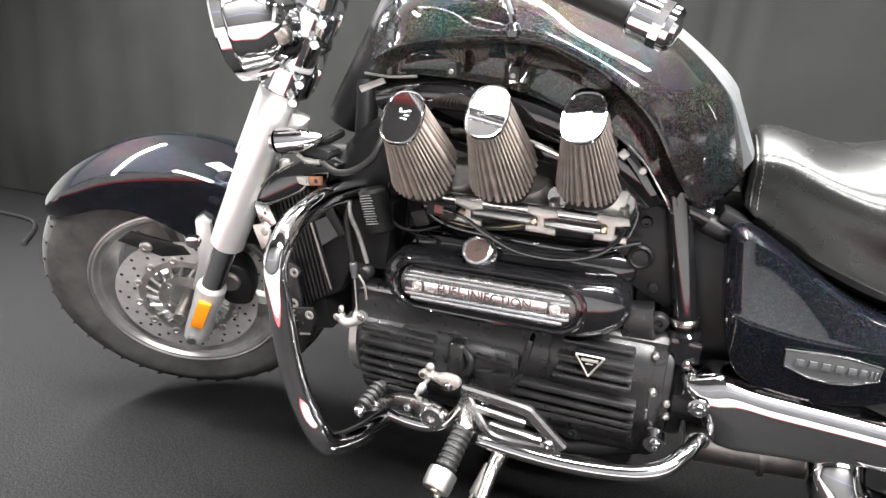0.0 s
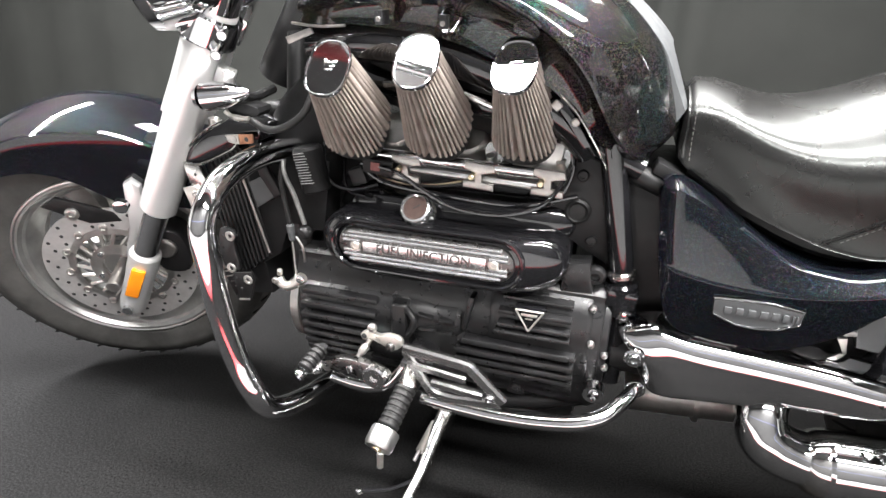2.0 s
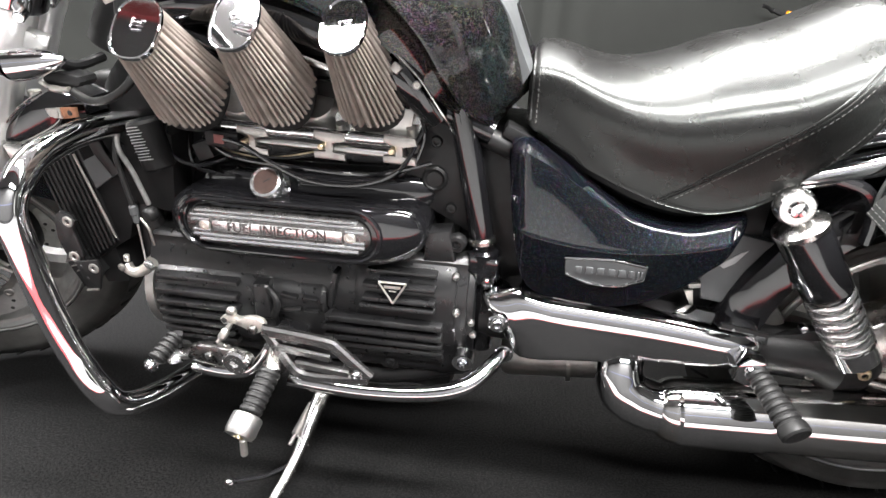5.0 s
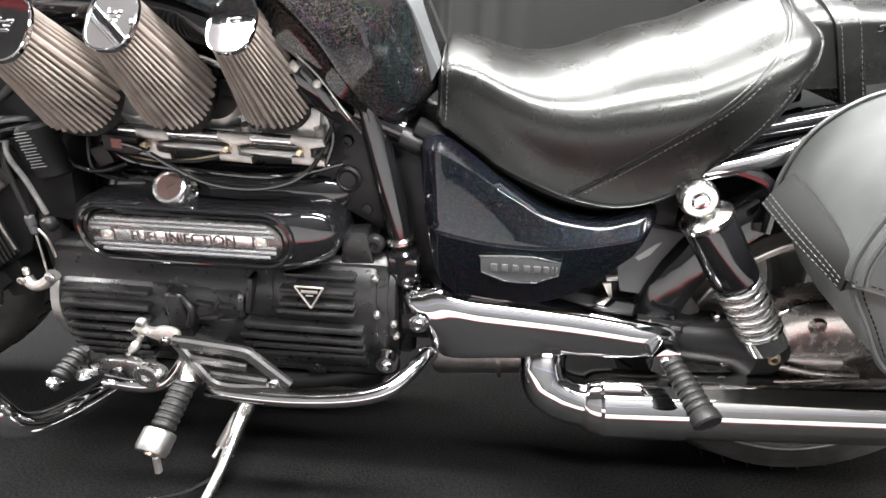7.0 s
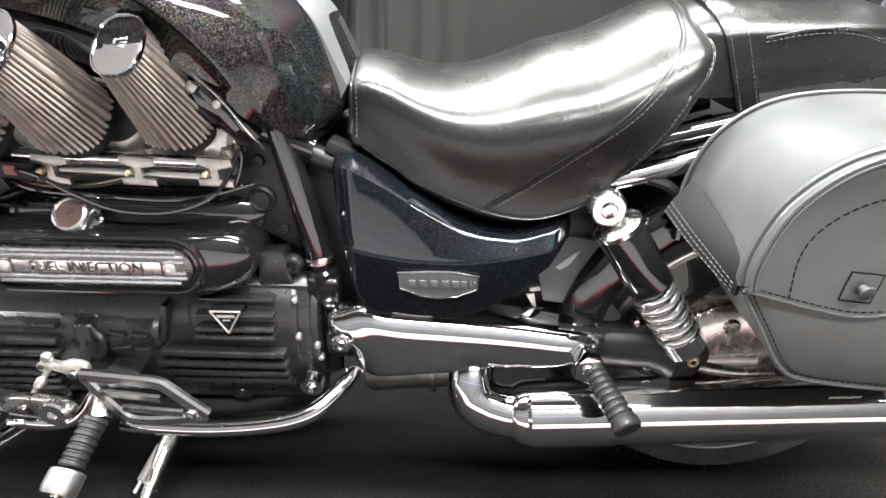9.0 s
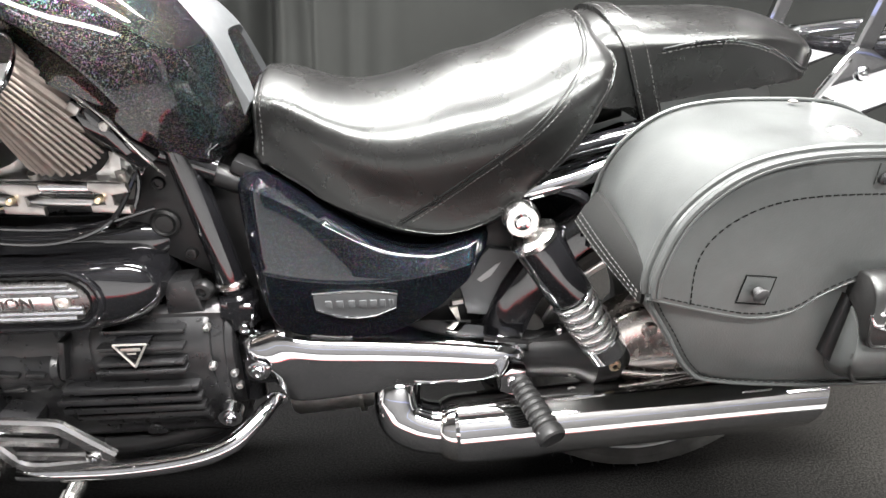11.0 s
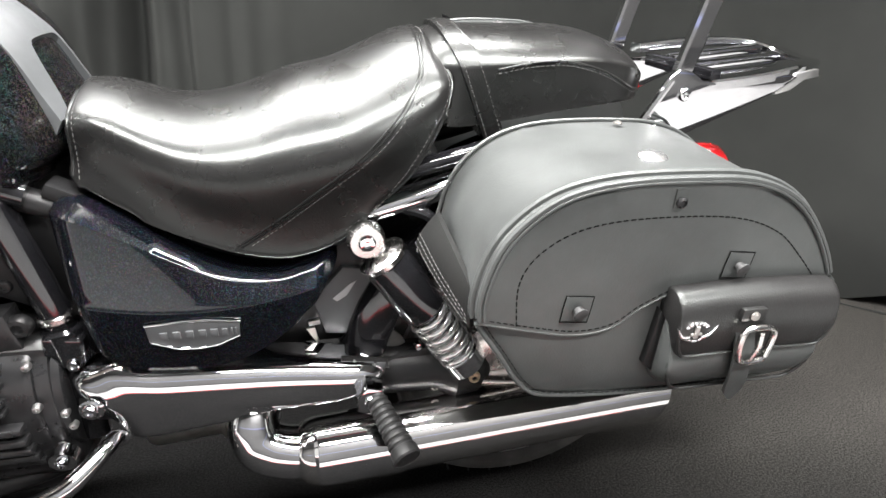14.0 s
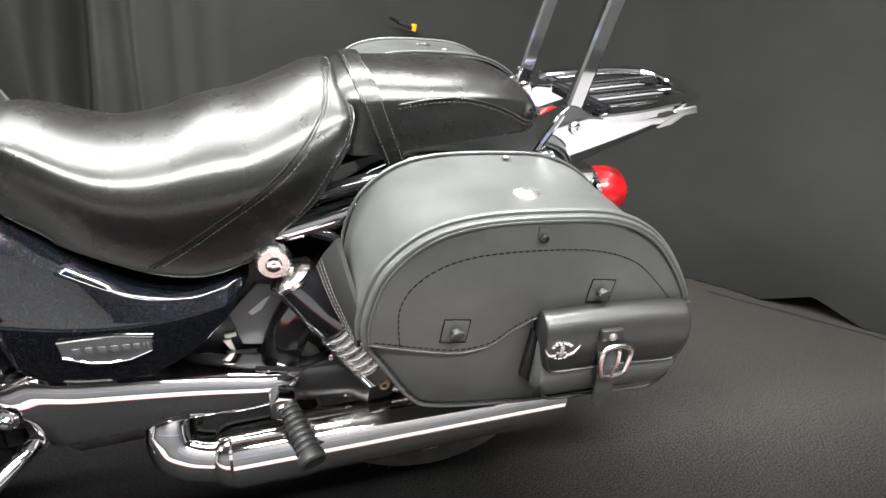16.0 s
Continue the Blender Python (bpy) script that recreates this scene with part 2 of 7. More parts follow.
def spline(points, n=6, closed=False):
    """Catmull-Rom through points of any size, n steps a span."""
    p = [Vector(q) for q in points]
    out, last = [], len(p) if closed else len(p) - 1
    for i in range(last):
        if closed:
            a, b, c, d = (p[(i + k) % len(p)] for k in (-1, 0, 1, 2))
        else:
            a, b, c, d = p[max(i - 1, 0)], p[i], p[i + 1], p[min(i + 2, len(p) - 1)]
        for k in range(n):
            t = k / n
            out.append(0.5 * (2 * b + (c - a) * t + (2 * a - 5 * b + 4 * c - d) * t * t + (3 * b - a - 3 * c + d) * t ** 3))
    if not closed:
        out.append(p[-1].copy())
    return out


def skin(rings, caps=True, closed=True, bm=None, loop=False):
    """Quads between rings of equal length."""
    bm = bm or bmesh.new()
    vs = [[bm.verts.new(p) for p in ring] for ring in rings]
    n = len(rings[0])
    pairs = list(zip(vs, vs[1:])) + ([(vs[-1], vs[0])] if loop else [])
    for a, b in pairs:
        for i in range(n if closed else n - 1):
            j = (i + 1) % n
            bm.faces.new((a[i], a[j], b[j], b[i]))
    if caps and closed and not loop:
        bm.faces.new(vs[0][::-1])
        bm.faces.new(vs[-1])
    return bm


def tube(points, r, seg=14, n=6, bm=None, closed=False, caps=True):
    """A swept round tube; r is a number or one number a point."""
    path = spline(points, n, closed) if n > 1 else [Vector(p) for p in points]
    count = len(path)
    radii = [r] * count if not isinstance(r, (list, tuple)) else [v[0] for v in spline([(q, 0, 0) for q in r], n, closed)] if n > 1 else list(r)
    rings, up = [], Vector((0.123, 0.456, 0.881))
    for i, p in enumerate(path):
        a, b = path[(i - 1) % count] if closed or i else path[i], path[(i + 1) % count] if closed or i < count - 1 else path[i]
        d = (b - a).normalized()
        u = (up - d * up.dot(d)).normalized()
        up = u
        v = d.cross(u)
        rings.append([p + (u * math.cos(k * math.tau / seg) + v * math.sin(k * math.tau / seg)) * radii[i] for k in range(seg)])
    return skin(rings, caps, True, bm, closed)


def along(a, b):
    """A frame at a whose z points to b."""
    a, b = Vector(a), Vector(b)
    return Matrix.Translation(a) @ (b - a).to_track_quat("Z", "Y").to_matrix().to_4x4()


def lathe(profile, m=Matrix(), seg=28, bm=None):
    """Turns (radius, height) pairs about z, then places them by m."""
    rings = [[m @ Vector((r * math.cos(k * math.tau / seg), r * math.sin(k * math.tau / seg), h)) for k in range(seg)] for r, h in profile]
    return skin(rings, True, True, bm)


def rod(a, b, r, seg=18, bm=None, bevel=0.0015):
    length = (Vector(b) - Vector(a)).length
    e = min(bevel, r * 0.4, length * 0.3)
    return lathe([(r - e, 0), (r, e), (r, length - e), (r - e, length)], along(a, b), seg, bm)


def block(c, s, rot=(0, 0, 0), bevel=0.004, bm=None, seg=2):
    out = bmesh.new()
    bmesh.ops.create_cube(out, size=1, matrix=Matrix.Diagonal((*s, 1)))
    if bevel:
        bmesh.ops.bevel(out, geom=out.edges[:], offset=min(bevel, min(s) * 0.45), segments=seg, affect="EDGES", profile=0.6)
    bmesh.ops.transform(out, matrix=pose(*c, *rot), verts=out.verts[:])
    return merge(out, bm)


def merge(extra, bm=None):
    if bm is None:
        return extra
    me = bpy.data.meshes.new("tmp")
    extra.to_mesh(me)
    extra.free()
    bm.from_mesh(me)
    bpy.data.meshes.remove(me)
    return bm


def plate(outline, y0, y1, bevel=0.003, bm=None, seg=2, holes=()):
    """An outline in x and z, extruded from y0 to y1 with rounded rims."""
    def shrunk(pts, d):
        out, n = [], len(pts)
        area = sum(a[0] * b[1] - b[0] * a[1] for a, b in zip(pts, pts[1:] + pts[:1]))
        sign = 1 if area > 0 else -1
        for i in range(n):
            a, p, b = Vector(pts[i - 1]), Vector(pts[i]), Vector(pts[(i + 1) % n])
            u, v = (p - a).normalized(), (b - p).normalized()
            m = Vector((-(u.y + v.y), u.x + v.x)) * sign
            k = d / max(0.5, m.length / 2) if m.length > 1e-6 else 0
            out.append(p + m.normalized() * k if m.length > 1e-6 else p)
        return out
    pts = [(p[0], p[1]) for p in outline]
    rings = []
    steps = [(bevel, 0), (bevel * 0.3, bevel * 0.3), (0, bevel)]
    s = 1 if y1 > y0 else -1
    for inset, depth in steps:
        rings.append([Vector((p.x, y0 + s * depth, p.y)) for p in shrunk(pts, inset)])
    for inset, depth in steps[::-1]:
        rings.append([Vector((p.x, y1 - s * depth, p.y)) for p in shrunk(pts, inset)])
    return skin(rings, True, True, bm)


def pillow(outline, y_back, y_edge, bulge, centre, bm=None, rings=8, power=2.2, core=0.12):
    """A domed shell over an outline in x and z: from y_back to y_edge it is straight, then it bulges to the left."""
    c = Vector(centre)
    out = [[Vector((p[0], y_back, p[1])) for p in outline], [Vector((p[0], y_edge, p[1])) for p in outline]]
    for k in range(1, rings + 1):
        t = k / rings
        s = max(core, 1 - t ** 1.6 * (1 - core))
        y = y_edge - bulge * (1 - (1 - t) ** power)
        out.append([Vector((c.x + (p[0] - c.x) * s, y, c.y + (p[1] - c.y) * s)) for p in outline])
    return skin(out, True, True, bm)


def onto(tree, x, z, lift=0.0015, y=-1.0):
    """The left-hand surface of a mesh at x and z."""
    place, normal, _, _ = tree.ray_cast(Vector((x, y, z)), Vector((0, 1, 0)))
    return place + normal * lift if place else None


def draped(tree, pts, lift=0.0015, n=6):
    got = [onto(tree, p[0], p[1], lift) for p in spline(pts, n)]
    return [p for p in got if p is not None]


def stitches(path, length=0.005, gap=0.003, r=0.0007):
    """A row of short threads along a path."""
    bm, run, last, start = bmesh.new(), 0.0, None, None
    dense = []
    for a, b in zip(path, path[1:]):
        k = max(1, int((b - a).length / 0.001))
        dense += [a.lerp(b, i / k) for i in range(k)]
    step = int((length + gap) / 0.001)
    for i in range(0, len(dense) - int(length / 0.001) - 1, max(1, step)):
        tube([dense[i], dense[i + int(length / 0.001)]], r, 5, 1, bm)
    return bm


def bolt(name, at, way, r, parent, mat=CHROME, height=None, socket=True, label=""):
    """A domed screw head with its socket."""
    h = height or r * 0.7
    m = along(at, Vector(at) + Vector(way))
    profile = [(r, 0), (r, h * 0.6), (r * 0.8, h * 0.95), (r * 0.45, h)]
    profile += [(r * 0.42, h * 0.55), (0.0002, h * 0.5)] if socket else [(0.0002, h)]
    return part(name, lathe(profile, m, 16), mat, parent, label, 40)


def lettering(name, text, size, m, mat, parent, label="", depth=0.0012):
    curve = bpy.data.curves.new("letters", "FONT")
    curve.body, curve.size, curve.extrude, curve.align_x, curve.align_y = text, size, depth, "CENTER", "CENTER"
    tmp = bpy.data.objects.new("letters", curve)
    me = bpy.data.meshes.new_from_object(tmp)
    bpy.data.objects.remove(tmp)
    me.transform(m)
    me.materials.append(mat)
    ob = new(name, me)
    ob.parent = parent
    ob["label"] = label or text.lower()
    return ob

# ---- the setting ----


def slab(name, c, s, mat, label="", bevel=0.0):
    ob = part(name, block(c, s, (0, 0, 0), bevel), mat, None, flat=True)
    return tagged(ob, label, name.split("_")[0], kind="structure")


slab("floor", (-1.2, 0.725, -0.05), (11.0, 3.35, 0.1), CARPET, "worn black carpet on the studio floor, brightness painted in at both ends")
slab("floor_border", (-3.0, -0.976, -0.001), (7.4, 0.05, 0.005), RED_PAINT, "red edging strip along the carpet")
slab("floor_front", (-1.2, -1.875, -0.054), (11.0, 1.85, 0.1), LIGHT_FLOOR, "pale concrete hall floor beyond the carpet")
slab("ceiling", (-1.2, 0.55, CEILING + 0.1), (11.0, 3.7, 0.1), CEILING_PAINT, "white roof over the stand with lamp panels")
slab("ceiling_front", (-1.2, -2.05, CEILING + 0.1), (11.0, 1.5, 0.1), HALL_PAINT, "dark ceiling of the hall in front of the stand")
# unseen wall added for a far hall, toned to darken the chrome reflections
slab("wall_front", (-1.2, -2.75, 1.3), (11.0, 0.1, 2.7), HALL_PAINT, "dark wall added behind the camera in place of the far hall")
slab("trim_grey", (-1.2, -2.692, 0.58), (10.8, 0.016, 0.88), PANEL_PAINT, "dark grey lower panels added along the unseen wall")
slab("wall_back", (-1.2, 2.35, 1.3), (11.0, 0.1, 2.7), WALL_PAINT, "white wall hidden behind the drape")
slab("wall_left", (-6.65, -0.2, 1.3), (0.1, 5.0, 2.7), WALL_PAINT, "white side wall")
slab("wall_right", (4.25, -0.2, 1.3), (0.1, 5.0, 2.7), WALL_PAINT, "white side wall")
slab("trim_red", (-1.2, -1.31, CEILING - 0.01), (10.8, 0.02, 0.12), RED_PAINT, "red edging along the front of the roof")
slab("trim_blue", (-1.2, -2.69, 1.06), (10.8, 0.02, 0.07), BLUE_PAINT, "blue stripe along the wall")
slab("baseboard", (-1.2, -2.69, 0.07), (10.8, 0.02, 0.14), DARK_WALL, "black skirting added along the unseen wall")
for x, y, w, d, power in LAMPS:
    ob = thing("ceiling_light", "flat white lamp panel assumed under the ceiling, out of view", "lamp", pose(x, y, CEILING), "ceiling lamp panels")
    part("housing", block((0, 0, 0.015), (w + 0.05, d + 0.05, 0.06), bevel=0.006), CEILING_PAINT, ob)
    part("diffuser", block((0, 0, -0.022), (w, d, 0.012), bevel=0.002), PANEL, ob, "white diffuser, switched on")


def drape_sheet(name, path, top, label, seed, fold=0.035, pinch=None):
    """Hanging cloth along a plan line, with uneven folds that die out towards the hem."""
    rnd = random.Random(seed)
    line = spline(path, 110)
    waves = [(rnd.uniform(3, 16), rnd.uniform(0, 6.28), rnd.uniform(0.2, 1.0)) for _ in range(7)]
    rows, levels = [], 22
    run = 0.0
    steps = []
    for i, p in enumerate(line):
        if i:
            run += (p - line[i - 1]).length
        steps.append(run)
    for k in range(levels + 1):
        z = top * (1 - k / levels)
        row = []
        for i, p in enumerate(line):
            a, b = line[max(i - 1, 0)], line[min(i + 1, len(line) - 1)]
            d = (b - a).normalized()
            side = Vector((-d.y, d.x))
            s = steps[i]
            x = p.x + 0.03 * math.sin(z * 2.1)
            near = 0.16 + 0.1 * math.tanh(-1.2 - x) + 0.2 * math.exp(-((x + 3.4) / 0.9) ** 2)
            w = sum(math.sin(s * f + ph + 0.5 * math.sin(z * 1.3 + ph)) * amp for f, ph, amp in waves) / 3
            u = x + 0.035 * math.sin(z * 2.3 + x * 5)
            tight = math.exp(-((x + 1.0) / 0.27) ** 4) * (2.4 * noise.noise(Vector((u * 8.5, z * 0.6, 3.7))) + 0.6 * noise.noise(Vector((u * 21, z * 0.8, 8.1))))
            lap = 0.45 * (1 + math.tanh((x + 0.675) * 110)) * math.exp(-max(0, x + 0.675) * 5)
            soft = math.exp(-((x + 0.46) / 0.045) ** 2) - 0.8 * math.exp(-((x + 0.52) / 0.03) ** 2) + 0.7 * math.exp(-((x + 0.34) / 0.06) ** 2)
            sharp = math.copysign(abs(w) ** 0.8, w) * near + 2.3 * tight - 1.7 * lap - 0.5 * soft
            slack = 0.03 * math.sin(z * 5 + s * 1.1) * math.exp(-z * 2.2)
            hem = 0.06 * noise.noise(Vector((s * 2.3, 0.5, seed))) * math.exp(-z * 7)
            gather = sum(0.03 * math.exp(-((s - ps) / (0.02 + 0.35 * abs(z - pz))) ** 2) * math.exp(-abs(z - pz) * 1.5) for ps, pz in (pinch or ()))
            off = fold * sharp + slack + hem + gather
            rise = max(0.0, 1 - math.hypot((p.x - 1.80) * 0.9, p.y - 0.42) / 0.17) * 0.075 if z < 0.3 else 0
            lift = rise * (1 - z / 0.3) + max(0.0, 0.02 * noise.noise(Vector((s * 3.1, 2.5, seed)))) if k == levels else rise * (1 - z / 0.3)
            row.append(Vector((p.x + side.x * off, p.y + side.y * off, z + 0.004 + lift)))
        rows.append(row)
    bm = skin(rows, False, False)
    back = bmesh.ops.duplicate(bm, geom=bm.verts[:] + bm.edges[:] + bm.faces[:])
    bmesh.ops.translate(bm, vec=(0, 0.004, 0), verts=[v for v in back["geom"] if isinstance(v, bmesh.types.BMVert)])
    ob = part(name, bm, DRAPE, None, sharp=80)
    return tagged(ob, label, "drape", kind="structure")


drape_sheet("backdrop", [(-6.5, 1.95, 0), (-5.0, 1.75, 0), (-3.0, 1.7, 0), (-1.5, 1.62, 0), (-0.6, 1.58, 0), (0.4, 1.72, 0), (1.0, 1.6, 0), (1.42, 1.15, 0),
                         (1.6, 0.76, 0), (1.75, 0.48, 0), (1.93, 0.2, 0), (2.3, -0.5, 0), (2.6, -1.6, 0)], 2.35,
            "dark grey-green studio drape hanging in folds to the carpet", 4)

clamp = thing("spring_clamp", "black spring clamp with an orange tip holding the drape", "clamp", pose(0.44, 1.67, 1.035, 0, 8, 10))
part("jaw", block((0, 0, 0), (0.07, 0.02, 0.016), (0, 12, 0), 0.004), PLASTIC, clamp)
part("handle", tube([(-0.03, 0, 0), (-0.06, -0.005, 0.012), (-0.085, -0.01, 0.014)], 0.007, 8, 3), PLASTIC, clamp)
part("tip", block((0.042, 0, -0.002), (0.02, 0.024, 0.034), (0, 0, 0), 0.004), AMBER, clamp, "orange tip")
cable = tagged(part("cable", tube([(-5.4, 1.45, 0.012), (-4.8, 1.2, 0.012), (-4.2, 1.1, 0.012), (-3.7, 0.72, 0.012)], 0.011, 8, 8), RUBBER, None),
               "black cable lying on the carpet", "cable")
wrinkle = []
for i in range(21):
    t = i / 20
    h = 0.004 + 0.004 * math.sin(t * 9) ** 2
    wrinkle.append([Vector((1.60 + 0.36 * t - 0.05, 0.72 - 0.55 * t - 0.03 + 0.05 * math.sin(a) * (h / 0.05), max(0, h * math.cos(a)) * 1.0 + 0.002)) for a in
                    [math.pi * k / 8 - math.pi / 2 for k in range(9)]])
tagged(part("hem", skin(wrinkle, False, False), DRAPE, None, sharp=80), "rumpled hem of the drape on the carpet", "hem", kind="structure")

# ---- the motorcycle ----
bike = thing("motorcycle", "black flake-painted cruiser motorcycle with chrome parts, leaning on its side stand", "motorcycle")


def under(name, m=Matrix(), parent=None):
    """An empty part that carries sub-parts."""
    ob = new(name)
    ob.parent = parent or bike
    ob.matrix_local = m
    return ob


# steering: everything in the fork turns by this about the raked head
HEAD, RAKE, STEER = Vector((-1.242, -0.055, 0.995)), 29.4, 28.0
UP = Vector((math.sin(radians(RAKE)), 0, math.cos(radians(RAKE))))
AHEAD = Vector((-math.cos(radians(RAKE)), 0, math.sin(radians(RAKE))))
TURNED = Matrix.Translation(HEAD) @ Matrix.Rotation(radians(STEER), 4, UP) @ Matrix.Translation(-HEAD)
LEG = 0.112


def on_leg(s, y=-LEG, ahead=0.045, out=0.0):
    """A place down the fork leg, s metres below the head."""
    return HEAD + AHEAD * ahead - UP * s + Vector((0, y + out, 0))


def turned(name, bm, mat, parent=None, label="", sharp=32):
    ob = part(name, bm, mat, parent or bike, label, sharp)
    if parent is None:
        ob.matrix_local = TURNED
    return ob


AXLE = on_leg(0.770, 0.045, 0.089)
for y in (-LEG, LEG):
    label = "silver fork leg over a chrome slider" if y < 0 else ""
    leg = turned("fork_leg", lathe([(0.031, 0), (0.034, 0.004), (0.034, 0.01), (0.0345, 0.27), (0.037, 0.29), (0.037, 0.42), (0.034, 0.43), (0.034, 0.66), (0.03, 0.665)],
                                   along(on_leg(0.517, y), on_leg(0.028, y)), 36), SILVER, None, label)
    turned("upper_tube", rod(on_leg(0.14, y), on_leg(-0.06, y), 0.0362, 30), CHROME, leg, "polished upper fork tube")
    turned("slider", rod(on_leg(0.66, y), on_leg(0.50, y), 0.0235, 28), CHROME, leg)
    foot = turned("axle_foot", lathe([(0.012, 0), (0.026, 0.006), (0.029, 0.03), (0.029, 0.1), (0.031, 0.13), (0.031, 0.165), (0.027, 0.17)],
                                     along(on_leg(0.805, y, 0.04), on_leg(0.622, y, 0.045)), 28), SILVER, leg, "cast alloy axle foot")
    out = -1 if y < 0 else 1
    turned("pinch_bolt", rod(on_leg(0.785, y) + Vector((0, 0.02 * out, 0)), on_leg(0.785, y) + Vector((0, 0.036 * out, 0)), 0.012, 6), CHROME, leg)
    turned("brace", plate([(p.x, p.z) for p in (on_leg(0.65, y, 0.035), on_leg(0.60, y, 0.062), on_leg(0.515, y, 0.092), on_leg(0.507, y, 0.112), on_leg(0.522, y, 0.122), on_leg(0.62, y, 0.092), on_leg(0.70, y, 0.085), on_leg(0.73, y, 0.05))], y - 0.012, y + 0.008, 0.004), SILVER, leg)
    turned("eyelet", lathe([(0.008, 0), (0.014, 0.002), (0.014, 0.014), (0.008, 0.016)], along(on_leg(0.522, y, 0.105) + Vector((0, 0.012 * out, 0)), on_leg(0.522, y, 0.105) + Vector((0, 0.028 * out, 0))), 18), CHROME, leg)
    if y < 0:
        a = on_leg(0.70, y) + Vector((0, -0.032, 0))
        turned("reflector", block(a, (0.028, 0.012, 0.078), (0, RAKE, 0), 0.005), AMBER, leg, "amber side reflector")
    turned("shroud", plate([(p.x, p.z) for p in (on_leg(0.33, y, 0.09), on_leg(0.13, y, 0.085), on_leg(0.13, y, 0.05), on_leg(0.34, y, 0.05))], y - 0.02, y + 0.02, 0.008), SILVER, leg)
for s, thick in ((0.02, 0.045), (0.125, 0.05)):
    clampbm = bmesh.new()
    mid = on_leg(s, 0.0, 0.03)
    block(mid, (0.075, 2 * LEG - 0.03, thick), (0, RAKE, 0), 0.01, clampbm)
    for y in (-LEG, LEG):
        lathe([(0.044, -thick / 2), (0.047, -thick / 2 + 0.004), (0.047, thick / 2 - 0.004), (0.044, thick / 2)], along(on_leg(s, y), on_leg(s - 1, y)), 32, clampbm)
    yoke = turned("fork_yoke", clampbm, CHROME)
    for dx in (-0.014, 0.02):
        turned("clamp_bolt", rod(on_leg(s + dx, -LEG, 0.02, -0.038), on_leg(s + dx, -LEG, 0.02, -0.062), 0.008, 12), CHROME, yoke)
turned("brake_line_bracket", block(on_leg(0.20, -LEG, 0.0, -0.03), (0.03, 0.02, 0.06), (0, RAKE, 0), 0.003), SATIN)

# front wheel
SPIN = Matrix.Translation(AXLE) @ Matrix.Rotation(radians(-90), 4, "X")


def tyre_rings(rim, out, half, crown):
    """Profile of (radius, offset) round a tyre."""
    pts = [(rim, -half * 0.62), (rim + 0.012, -half * 0.86), (rim + (out - rim) * 0.45, -half), (out - crown, -half * 0.93), (out - crown * 0.4, -half * 0.66), (out - crown * 0.1, -half * 0.33), (out, 0)]
    return pts + [(r, -o) for r, o in pts[-2::-1]]


def ring_bm(profile, m, seg=72):
    return skin([[m @ Vector((r * math.cos(k * math.tau / seg), r * math.sin(k * math.tau / seg), o)) for r, o in profile] for k in range(seg)], False, True, None, True)


